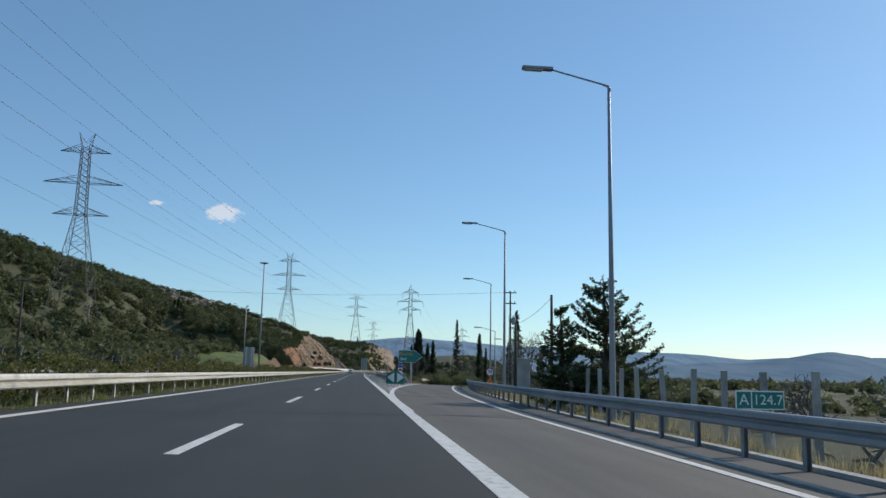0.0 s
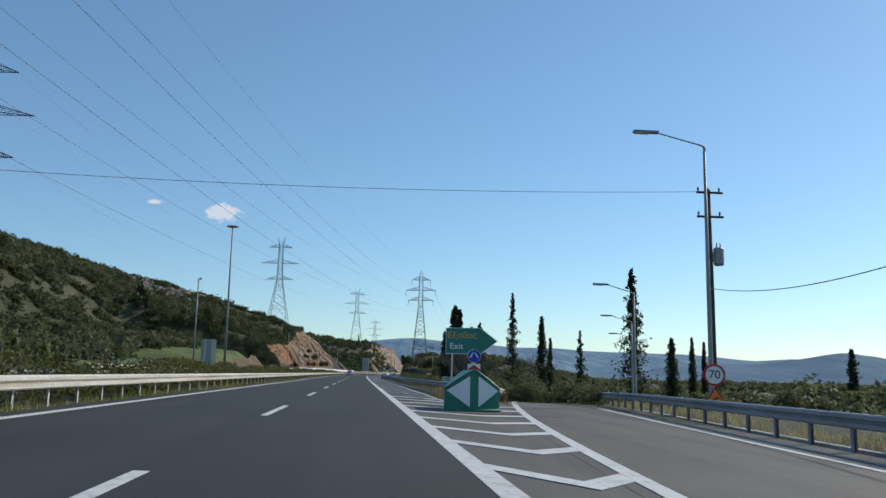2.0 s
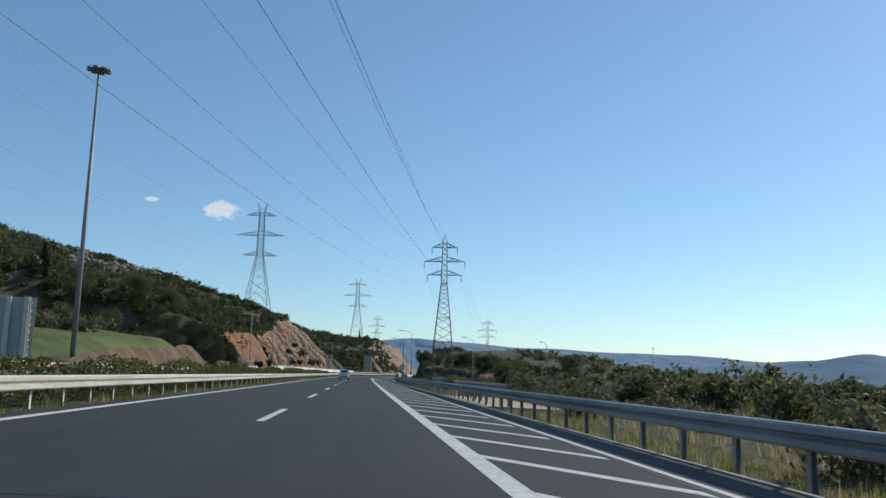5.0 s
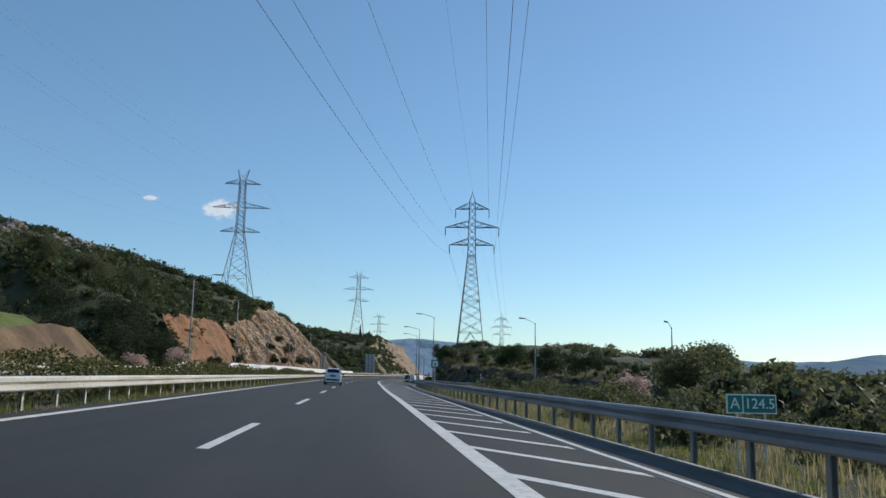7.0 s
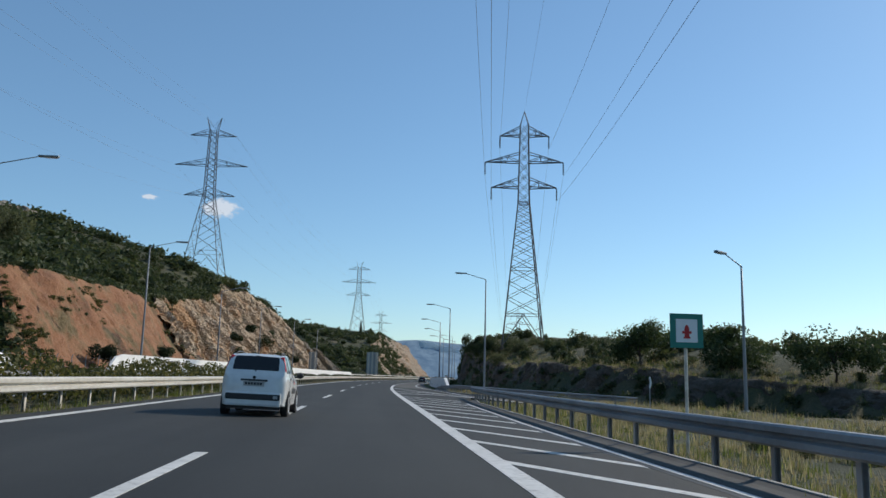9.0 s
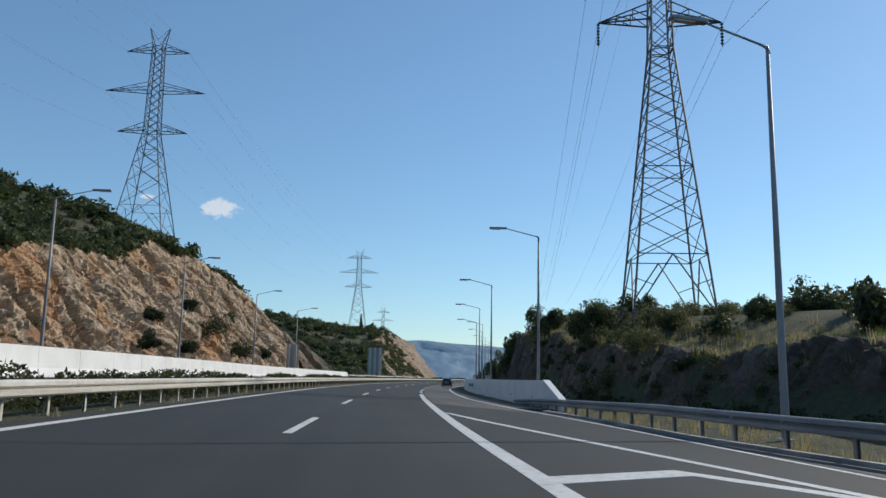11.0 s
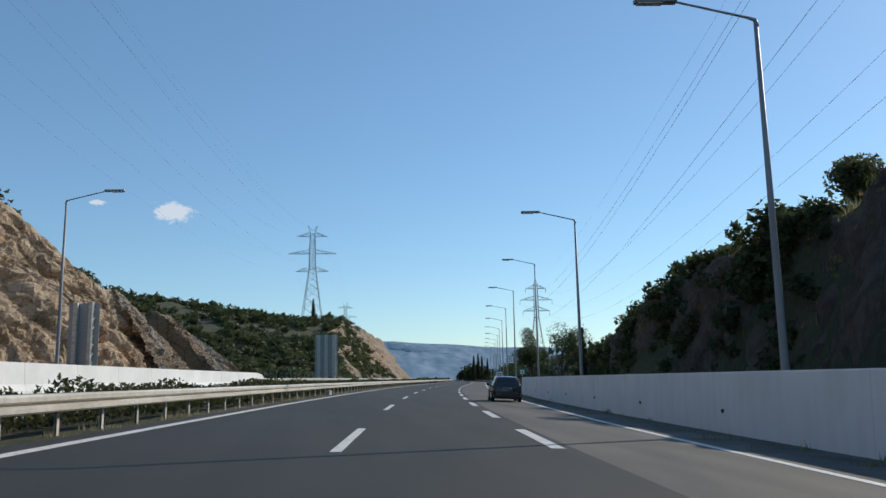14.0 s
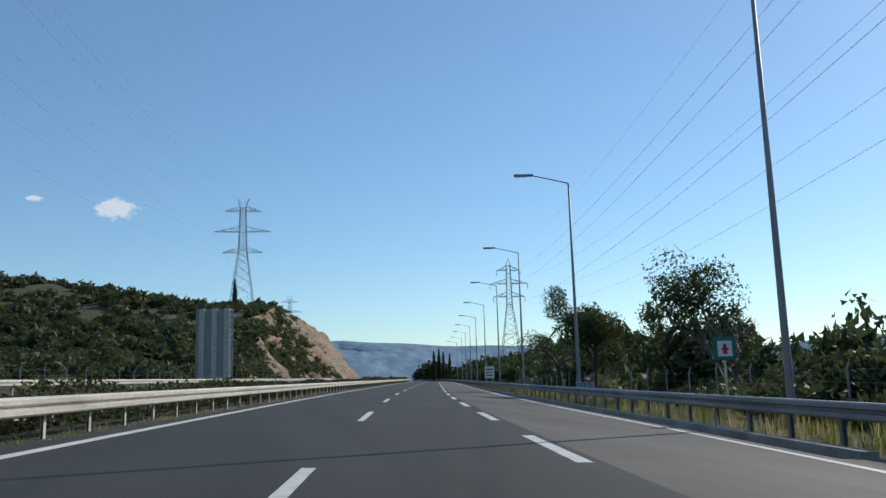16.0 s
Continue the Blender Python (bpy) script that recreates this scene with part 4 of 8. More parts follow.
# ---- pylons and their cables ----
def pylon(m, height, base, waist, arms, horns, label):
    """A lattice tower: four legs, bracing, three pairs of arms; horns or a peak on top. Returns the arm tips in the tower's own metres."""
    tow = empty("pylon", m, label, "pylon")
    zw = height - 21.5 if horns else height * 0.60
    ztop = height - 3.7 if horns else height * 0.94

    def half(z):
        if z < zw:
            return base / 2 + (waist / 2 - base / 2) * (z / zw)
        return waist / 2 + (waist * 0.36 - waist / 2) * (z - zw) / (ztop - zw)

    levels = [0.0, height * 0.13]
    while levels[-1] < zw - 0.1:
        levels.append(min(zw, levels[-1] + max(1.1, half(levels[-1]) * (1.2 if horns else 0.98))))
    while levels[-1] < ztop - 0.5:
        levels.append(min(ztop, levels[-1] + 1.55))
    corners = ((-1, -1), (1, -1), (1, 1), (-1, 1))
    for cx, cy in corners:
        bm = bmesh.new()
        for z0, z1 in ((-0.6, zw), (zw, ztop)):
            beam(bm, (cx * half(max(z0, 0)), cy * half(max(z0, 0)), z0), (cx * half(z1), cy * half(z1), z1), 0.14 if horns else 0.115)
        part("leg", bm, M_LATTICE, tow)
    bm = bmesh.new()
    for i, (z0, z1) in enumerate(zip(levels, levels[1:])):
        for a, b in zip(corners, corners[1:] + corners[:1]):
            h0, h1 = half(z0), half(z1)
            p0, p1 = (a[0] * h0, a[1] * h0, z0), (b[0] * h0, b[1] * h0, z0)
            q0, q1 = (a[0] * h1, a[1] * h1, z1), (b[0] * h1, b[1] * h1, z1)
            if i == 0:
                mid = ((q0[0] + q1[0]) / 2, (q0[1] + q1[1]) / 2, z1)
                beam(bm, p0, mid, 0.08)
                beam(bm, p1, mid, 0.08)
                third = [tuple(Vector(p).lerp(Vector(mid), 0.5)) for p in (p0, p1)]
                beam(bm, third[0], tuple(Vector(p0).lerp(Vector(q0), 0.6)), 0.05)
                beam(bm, third[1], tuple(Vector(p1).lerp(Vector(q1), 0.6)), 0.05)
            else:
                beam(bm, p0, q1, 0.075 if horns else 0.055)
                beam(bm, p1, q0, 0.075 if horns else 0.055)
            if i in (0, 3) or abs(z1 - zw) < 0.2:
                beam(bm, q0, q1, 0.06)
    part("bracing", bm, M_LATTICE, tow)
    tips = []
    for z, reach in arms:
        for sd in (-1, 1):
            bm = bmesh.new()
            h0, h1 = half(z), half(min(z + height * 0.04, ztop))
            tip = (sd * reach, 0, z)
            for cy in (-1, 1):
                beam(bm, (sd * h0, cy * h0, z), tip, 0.11)
                beam(bm, (sd * h1, cy * h1, z + height * 0.04), tip, 0.09)
                for f in (0.35, 0.65):
                    lo = Vector((sd * h0, cy * h0, z)).lerp(Vector(tip), f)
                    hi = Vector((sd * h1, cy * h1, z + height * 0.04)).lerp(Vector(tip), f)
                    beam(bm, lo, hi, 0.06)
                    beam(bm, (sd * h0, cy * h0, z) if f == 0.35 else Vector((sd * h0, cy * h0, z)).lerp(Vector(tip), 0.35), hi, 0.06)
            beam(bm, Vector((sd * h0, -h0, z)).lerp(Vector(tip), 0.5), Vector((sd * h0, h0, z)).lerp(Vector(tip), 0.5), 0.04)
            arm_ob = part("arm", bm, M_LATTICE, tow)
            if horns:
                tips.append(Vector(tip))
                continue
            bm = bmesh.new()
            ln = 1.9
            for k in range(14):
                r = 0.13 if k % 2 == 0 else 0.05
                tube(bm, ((tip[0], 0, z - 0.1 - k * ln / 14), (tip[0], 0, z - 0.1 - (k + 0.8) * ln / 14)), (r, r), 7)
            part("insulator", bm, M_INSUL, arm_ob)
            tips.append(Vector((tip[0], 0, z - 2.05)))
    bm = bmesh.new()
    h = half(ztop)
    if horns:
        for sd in (-1, 1):
            peak = (sd * h * 2.1, 0, height)
            for cy in (-1, 1):
                beam(bm, (sd * h, cy * h, ztop), peak, 0.11)
                beam(bm, (0, cy * h, ztop + height * 0.02), peak, 0.05)
                beam(bm, (sd * h * 1.4, cy * h * 0.6, ztop + (height - ztop) * 0.4), (sd * h * 0.8, cy * h * 0.5, ztop + (height - ztop) * 0.35), 0.04)
            tips.append(Vector(peak))
    else:
        for cx, cy in corners:
            beam(bm, (cx * h, cy * h, ztop), (0, 0, height), 0.07)
        tips.append(Vector((0, 0, height)))
    part("top", bm, M_LATTICE, tow)
    return tow, tips


def hang(name, a, b, sag, r, label, n=40):
    """A cable from a to b."""
    bm = bmesh.new()
    pts = []
    for i in range(n + 1):
        f = i / n
        p = Vector(a).lerp(Vector(b), f)
        p.z -= sag * 4 * f * (1 - f)
        pts.append(p)
    tube(bm, pts, [r] * len(pts), 5)
    ob = part(name, bm, M_WIRE)
    return tagged(ob, label, "cable", "cables")


def line_of(towers, sag, r=0.022):
    placed = [[m @ t for t in tips] for m, tips in towers]
    for p, q in zip(placed, placed[1:]):
        for k, (a, b) in enumerate(zip(p, q)):
            thin = k >= 6
            hang("power_cable", a, b, sag * (a - b).length / 300 * (0.75 if thin else 1), r * (0.7 if thin else 1), "thin dark overhead power cable between pylons")


def tower(x, y, z, h, base, rz, horns, scale=1.0):
    if horns:
        k = 1 + (scale - 1) * 0.3
        arms = ((h - 21.5 * k, 6.7 * scale), (h - 13.3 * k, 9.6 * scale), (h - 5.1 * k, 6.1 * scale))
    else:
        arms = ((h * 0.665, 4.9 * scale), (h * 0.775, 5.9 * scale), (h * 0.89, 3.7 * scale))
    m = pose(x, y, z, 0, 0, rz)
    lab = "tall grey steel lattice pylon with three crossarms" + (" and two horns" if horns else " and a pointed top")
    t, tips = pylon(m, h, base, (2.6 if horns else 1.7) * scale, arms, horns, lab)
    return m, tips


A = tower(-71.4, 206.5, 12.6, 47.9, 10.5, 5, True)
B = tower(-42.0, 466.0, 26.5, 42.2, 9.5, -3, True)
C = tower(-4.2, 792, 24, 53.6, 11.5, -4, True, 1.22)
D = tower(19, 1149, 22, 52, 11, -4, True, 1.2)
line_of([A, B, C, D], 9, 0.011)
RP = tower(23.25, 370.6, min(6.6, gz(23.25, 370.6) + 0.2), 41.8 - min(6.6, gz(23.25, 370.6) + 0.2), 6.1, -9, False)
EP = tower(95, 741, 1, 44, 9, -9, False, 1.2)
RB = tower(-38, -12, gz(-38, -12), 37, 7.2, -9, False)
line_of([RB, RP, EP], 9, 0.015)

# ---- distance: hills and a cloud ----
def hills(name, az0, az1, dist, heights, material, label, seed, rough=8):
    """A long range of hills at dist metres, with heights over the azimuth."""
    rs = np.random.RandomState(seed)
    verts, faces = [], []
    n, rows = 160, 8
    for i in range(n + 1):
        az = radians(az0 + (az1 - az0) * i / n)
        top = np.interp(math.degrees(az), *zip(*heights))
        jag = rough * (0.5 * math.sin(i * 0.31 + seed) + 0.3 * math.sin(i * 0.83 + 2 * seed))
        for r in range(rows + 1):
            f = r / rows
            d = dist * (0.72 + 0.28 * f)
            z = -25 + (top + jag * f + 25) * (f ** 0.8) + 9 * f * (1 - f) * math.sin(i * 0.22 + 5 * f + seed) + 5 * (1 - f) * f * math.sin(i * 0.57 - 9 * f)
            verts.append((math.sin(az) * d, math.cos(az) * d, z))
    w = rows + 1
    for i in range(n):
        for r in range(rows):
            faces.append((i * w + r, (i + 1) * w + r, (i + 1) * w + r + 1, i * w + r + 1))
    ob = mesh_object(name, verts, faces, material, None, True)
    return tagged(ob, label, "hills", kind="structure")


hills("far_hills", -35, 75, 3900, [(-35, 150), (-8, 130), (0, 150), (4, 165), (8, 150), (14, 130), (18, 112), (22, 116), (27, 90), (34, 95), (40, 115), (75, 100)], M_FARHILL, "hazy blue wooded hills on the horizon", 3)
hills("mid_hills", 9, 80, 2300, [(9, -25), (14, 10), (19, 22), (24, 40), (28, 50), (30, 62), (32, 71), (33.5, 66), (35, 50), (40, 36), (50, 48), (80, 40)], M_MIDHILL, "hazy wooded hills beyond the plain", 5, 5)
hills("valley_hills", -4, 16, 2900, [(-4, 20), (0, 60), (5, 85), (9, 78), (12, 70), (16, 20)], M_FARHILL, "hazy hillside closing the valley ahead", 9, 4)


# Pale bluish plaster; the haze before the houses is in its colour.
M_VILLAGE = simple("haze_tinted_plaster", (0.60, 0.66, 0.70), 0.95)


def far_village():
    """Pale houses scattered over the face of the far hills."""
    rs = np.random.RandomState(21)
    ranges = [ob for ob in bpy.data.objects if ob.name.startswith(("far_hills", "valley_hills"))]
    bm = bmesh.new()
    for _ in range(150):
        f = rs.beta(1.3, 1.6)
        az = radians(4.0 + 3.6 * f + rs.normal(0, 0.2))
        d = 3700 - 330 * f + rs.normal(0, 45)
        x, y = math.sin(az) * d, math.cos(az) * d
        z = max(ob.ray_cast(Vector((x, y, 900)), Vector((0, 0, -1)))[1].z if ob.ray_cast(Vector((x, y, 900)), Vector((0, 0, -1)))[0] else -40 for ob in ranges)
        w, l, h = rs.uniform(10, 26), rs.uniform(8, 18), rs.uniform(7, 14)
        box = bmesh.ops.create_cube(bm, size=1.0)["verts"]
        for v in box:
            v.co = Vector((v.co.x * w * (0.9 if v.co.z > 0 else 1), v.co.y * l, (v.co.z + 0.5) * h - 2)) + Vector((x, y, z))
    me = bpy.data.meshes.new("far_village")
    bm.to_mesh(me)
    bm.free()
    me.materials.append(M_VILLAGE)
    return tagged(new("far_village", me), "pale houses of a distant village on the hillside", "village", kind="stuff")


far_village()


def build_cloud(nt, b):
    out = nt.nodes["Material Output"]
    tc = node(nt, "TexCoord")
    n1 = node(nt, "TexNoise", Scale=3.2, Detail=8.0, Roughness=0.6)
    nt.links.new(tc.outputs["Object"], n1.inputs["Vector"])
    ln = nt.nodes.new("ShaderNodeVectorMath")
    ln.operation = "LENGTH"
    nt.links.new(tc.outputs["Object"], ln.inputs[0])
    sub = nt.nodes.new("ShaderNodeMath")
    sub.operation = "MULTIPLY_ADD"
    nt.links.new(ln.outputs["Value"], sub.inputs[0])
    sub.inputs[1].default_value, sub.inputs[2].default_value = -1.0, 0.72
    add = nt.nodes.new("ShaderNodeMath")
    add.operation = "MULTIPLY_ADD"
    nt.links.new(n1.outputs["Fac"], add.inputs[0])
    add.inputs[1].default_value = 1.3
    nt.links.new(sub.outputs[0], add.inputs[2])
    a = ramp(nt, add.outputs[0], [(0.72, (0, 0, 0)), (1.05, (0.75, 0.75, 0.75))])
    em = node(nt, "Emission", Color=(0.86, 0.90, 0.96, 1), Strength=0.85)
    tr = node(nt, "BsdfTransparent")
    mx = nt.nodes.new("ShaderNodeMixShader")
    nt.links.new(a, mx.inputs[0])
    nt.links.new(tr.outputs[0], mx.inputs[1])
    nt.links.new(em.outputs[0], mx.inputs[2])
    nt.links.new(mx.outputs[0], out.inputs["Surface"])


M_CLOUD = mat("cloud_vapour", build_cloud)


def cloud(az, el, w, h, label):
    d = 4960
    a, e = radians(az), radians(el)
    c = Vector((math.sin(a) * math.cos(e) * d, math.cos(a) * math.cos(e) * d, math.sin(e) * d))
    bm = bmesh.new()
    bmesh.ops.create_grid(bm, x_segments=6, y_segments=6, size=1.0)
    ob = part("cloud", bm, M_CLOUD)
    ob.matrix_world = look(c, (0, 0, 0)) @ Matrix.Diagonal((w, h, 1, 1))
    ob.visible_shadow = False
    return tagged(ob, label, "cloud", kind="structure")


cloud(-9.95, 10.75, 172, 100, "small white fair-weather cloud")
cloud(-14.45, 11.1, 70, 27, "faint wisp of white cloud")

# ---- rock cuts ----
def blocks(a, b, seed):
    """Relief of jointed rock: cells that stand in or out and tilt, parted by narrow clefts."""
    dist, pts = noise.voronoi(Vector((a, b, seed)), distance_metric="DISTANCE")
    c = noise.cell_vector(pts[0] * 37.0 + Vector((seed, 0, 0)))
    cleft = max(0.0, 1 - (dist[1] - dist[0]) / 0.16)
    return c.x - 0.5 + 0.8 * (c.y - 0.5) * (a - pts[0].x) + 0.8 * (c.z - 0.5) * (b - pts[0].y) - 0.55 * cleft


def rock_relief(s, z, rough):
    """How far the face stands out, in metres."""
    wob = 1.1 * noise.noise(Vector((s * 0.22, z * 0.22, 0)))
    along, across = 0.60 * s - 0.80 * z + wob, 0.80 * s + 0.60 * z + 1.4 * wob
    out = 1.0 * noise.fractal(Vector((s * 0.085, z * 0.12, 1.7)), 0.9, 2.1, 3)
    out += 0.95 * blocks(along * 0.13, across * 0.34, 2.3)
    out += 0.50 * blocks(along * 0.36, across * 0.85, 7.1)
    out += 0.22 * blocks(along * 1.05, across * 2.0, 11.7)
    return rough * (out + 0.14 * noise.fractal(Vector((along * 0.9, across * 2.2, 3)), 0.7, 2.2, 3))


def soil_relief(s, z, rough):
    gully = noise.fractal(Vector((s * 0.28, z * 0.10, 4.4)), 0.9, 2.1, 3)
    return rough * (0.9 * noise.fractal(Vector((s * 0.10, z * 0.16, 1.2)), 0.9, 2.1, 3) + 0.5 * gully + 0.22 * noise.fractal(Vector((s * 1.3, z * 1.3, 3)), 0.6, 2.1, 3))


def slab_relief(s, z, rough):
    """Steeply tilted slabs with a deep recess between two of them."""
    along = s + z * 0.75
    recess = min(max((along - 483.0) / 0.8, 0), 1) * min(max((488.0 - along) / 0.5, 0), 1)
    ledge = (along * 0.62) % 1.0
    return rock_relief(s, z, rough) * 0.55 + 0.45 * ledge + 0.25 * ((along * 1.9 + z * 0.2) % 1.0) - 2.4 * recess + 0.5 * (along > 488.0)


def cut_face(name, s0, s1, material, label, rough, cell, rows_=30, relief=rock_relief):
    """A broken face along the opposite carriageway, from its foot up to the brink."""
    ns, nv = int((s1 - s0) / cell), rows_
    verts, faces = [], []
    for i in range(ns + 1):
        s = s0 + (s1 - s0) * i / ns
        top = float(cut_top(np.array([s]))[0]) + 0.5
        for j in range(nv + 1):
            f = j / nv
            z = -0.4 + (top + 0.4) * f
            out = relief(s, z, rough) * min(1, f * 5 + 0.15) * min(1, (1 - f) * 5 + 0.3)
            back = (z / CUT_SLOPE) * (0.92 + 0.08 * math.sin(s * 0.05))
            q = on_road(s, CUT_TOE - back + out * 0.85)
            verts.append((q.x, q.y, z + 0.75 * (1 - f) + out * 0.35))
    w = nv + 1
    for i in range(ns):
        for j in range(nv):
            faces.append((i * w + j, i * w + j + 1, (i + 1) * w + j + 1, (i + 1) * w + j))
    ob = mesh_object(name, verts, faces, material, None, False)
    return tagged(ob, label, "rock face", kind="structure")


cut_face("low_soil_cut", 206, 286, M_BROWN_EARTH, "low bank of bare brown soil below the meadow", 0.4, 0.7, 24, soil_relief)
cut_face("soil_cut", 314, 371, M_SOIL, "cut bank of bare red soil with green tufts above the road", 0.8, 0.45, 34, soil_relief)
cut_face("rock_cut", 364, 478, M_ROCK, "broken orange and grey limestone cut above the road", 1.25, 0.21, 96)
cut_face("grey_cut", 473, 500, M_GREY_ROCK, "tilted grey limestone slabs at the end of the cut", 0.9, 0.22, 56, slab_relief)


def spur_face():
    """The rocky end of the far spur, facing the road."""
    verts, faces = [], []
    ns, nv = 90, 26
    for i in range(ns + 1):
        s = 585 + 260 * i / ns
        crest = on_road(s, -56)
        top = max(gz(crest.x, crest.y) * 0.97, 0.5)
        for j in range(nv + 1):
            f = j / nv
            z = top * f
            out = 2.6 * noise.fractal(Vector((s * 0.07, z * 0.12, 2)), 0.7, 2.1, 5)
            q = on_road(s, -28 - z * 0.80 + out + float(bend_back(s)))
            verts.append((q.x, q.y, z + 0.4))
    w = nv + 1
    for i in range(ns):
        for j in range(nv):
            faces.append((i * w + j, i * w + j + 1, (i + 1) * w + j + 1, (i + 1) * w + j))
    return tagged(mesh_object("spur_cut", verts, faces, M_SPUR_ROCK, None, False), "pale rocky cut at the end of a wooded spur", "rock face", kind="structure")


spur_face()


# ---- plants: leaves as single small faces, gathered into lobes ----
def tri_object(name, tris, material, parent=None):
    """One mesh from an array of triangles (n, 3, 3)."""
    n = len(tris)
    me = bpy.data.meshes.new(name)
    me.vertices.add(n * 3)
    me.vertices.foreach_set("co", np.ascontiguousarray(tris, dtype=np.float32).ravel())
    me.loops.add(n * 3)
    me.loops.foreach_set("vertex_index", np.arange(n * 3, dtype=np.int32))
    me.polygons.add(n)
    me.polygons.foreach_set("loop_start", np.arange(0, n * 3, 3, dtype=np.int32))
    me.polygons.foreach_set("loop_total", np.full(n, 3, dtype=np.int32))
    me.update(calc_edges=True)
    me.materials.append(material)
    ob = new(name, me)
    if parent is not None:
        ob.parent = parent
    return ob


def leaves_at(rs, centres, normals, size, flat=0.5):
    """A pointed leaf at each centre, lying roughly across its normal."""
    n = len(centres)
    nn = normals + rs.normal(0, flat, (n, 3))
    nn /= np.linalg.norm(nn, axis=1, keepdims=True) + 1e-9
    r = rs.normal(0, 1, (n, 3))
    a = np.cross(nn, r)
    a /= np.linalg.norm(a, axis=1, keepdims=True) + 1e-9
    b = np.cross(nn, a)
    sz = (size * rs.uniform(0.6, 1.4, n))[:, None]
    return np.stack([centres - a * sz * 0.5, centres + a * sz * 0.5, centres + b * sz * rs.uniform(0.8, 1.5, n)[:, None]], 1)


def lobes(rs, count, spread, lobe, low=0.0):
    """Centres and radii of the lumps that make up a crown."""
    c = rs.normal(0, 0.5, (count, 3)) * np.array(spread)
    c[:, 2] = np.abs(c[:, 2]) + low
    return c, lobe * rs.uniform(0.6, 1.25, count)


def crown(rs, centres, radii, per, size, flat=0.55, stretch=(1, 1, 1)):
    out = []
    for c, r in zip(centres, radii):
        d = rs.normal(0, 1, (per, 3))
        d /= np.linalg.norm(d, axis=1, keepdims=True)
        p = c + d * r * rs.uniform(0.65, 1.08, per)[:, None] * np.array(stretch)
        out.append(leaves_at(rs, p, d, size, flat))
    return np.concatenate(out)


def bush_template(seed, count=7, per=34, size=0.42, spread=(0.75, 0.75, 0.6), lobe=0.62):
    rs = np.random.RandomState(seed)
    c, r = lobes(rs, count, spread, lobe, 0.35)
    return crown(rs, c, r, per, size)


def scatter(name, templates, places, material, label, category, seed):
    """Many plants joined as one growth; places: x, y, z, radius, height factor."""
    rs = np.random.RandomState(seed)
    out = []
    for x, y, z, r, hf in places:
        t = templates[rs.randint(len(templates))]
        a = rs.uniform(0, 2 * math.pi)
        c, s_ = math.cos(a), math.sin(a)
        m = np.array([[c, -s_, 0], [s_, c, 0], [0, 0, hf]]) * r
        out.append(t @ m.T + np.array([x, y, z]))
    if not out:
        return None
    ob = tri_object(name, np.concatenate(out), material)
    return tagged(ob, label, category, kind="stuff")


def spots(seed, count, x0, x1, y0, y1, keep):
    rs = np.random.RandomState(seed)
    x, y = rs.uniform(x0, x1, count), rs.uniform(y0, y1, count)
    s, u = inv_road(x, y)
    k = keep(x, y, s, u, rs)
    x, y = x[k], y[k]
    return x, y, ground_z(x, y), rs


FINE = [bush_template(i, 9, 95, 0.17) for i in range(6)]
NEAR = [bush_template(60 + i, 9, 150, 0.10) for i in range(5)]
HILL = [bush_template(50 + i, 6, 34, 0.25) for i in range(6)]
FAR = [bush_template(40 + i, 6, 13, 0.42) for i in range(6)]
SLOPE = [bush_template(30 + i, 6, 22, 0.29) for i in range(6)]
COARSE = [bush_template(20 + i, 7, 46, 0.27) for i in range(6)]


def grow(name, seed, count, area, keep, rmin, rmax, templates, material, label, category="scrub", hf=(0.7, 1.15)):
    x, y, z, rs = spots(seed, count, *area, keep)
    r = rs.uniform(rmin, rmax, len(x)) * rs.uniform(0.8, 1.2, len(x))
    h = rs.uniform(*hf, len(x))
    return scatter(name, templates, zip(x, y, z - 0.15 * r, r, h), material, label, category, seed + 1)


def outcrop(x, y):
    """Where bare rock breaks the hillside's scrub."""
    return (np.hypot((x + 88) / 13, (y - 421) / 16) < 1) | (vnoise(x, y, 26) > 0.62)


grow("hill_scrub", 31, 5400, (-210, -38, 90, 540), lambda x, y, s, u, rs: (u < -42 - 0 * s) & ((s < 292) | (u < CUT_TOE - cut_top(s) / CUT_SLOPE - 2.0)) & (~outcrop(x, y) | (rs.rand(len(x)) < 0.25)), 1.1, 2.7, SLOPE, M_SCRUB, "dense dark green scrub covering the hillside", hf=(0.6, 1.0))
grow("brink_scrub", 33, 1200, (-60, -20, 296, 505), lambda x, y, s, u, rs: (u < CUT_TOE - cut_top(s) / CUT_SLOPE - 0.3) & (u > CUT_TOE - cut_top(s) / CUT_SLOPE - 14) & (s > 292) & (s < 500), 0.6, 1.6, HILL, M_SCRUB, "dark scrub along the brink of the cut")
grow("olive_grove", 35, 1500, (-120, -30, 60, 420), lambda x, y, s, u, rs: (u < -31) & (vnoise(x, y, 14) > -0.35) & ~((s > 185) & (s < 300) & (u > -40)) & ((s < 300) | (u < -60)), 1.5, 2.7, HILL, M_OLIVE, "grey-green olive trees on the slope", "olive trees", (0.8, 1.1))
grow("spur_foot_scrub", 36, 2300, (-190, 20, 500, 650), lambda x, y, s, u, rs: (u < -30 - 0.80 * np.interp(s, (560, 600, 640, 730), (0, 5, 12, 24))), 1.2, 2.5, HILL, M_SCRUB, "dark green scrub at the foot of the spur", hf=(0.6, 1.0))
grow("spur_scrub", 37, 3600, (-420, 26, 600, 800), lambda x, y, s, u, rs: (u < -28 - 0.80 * np.interp(s, (560, 600, 640, 730), (0, 5, 12, 24))), 1.3, 2.9, FAR, M_SCRUB, "dark green scrub on the far spur", hf=(0.6, 1.0))
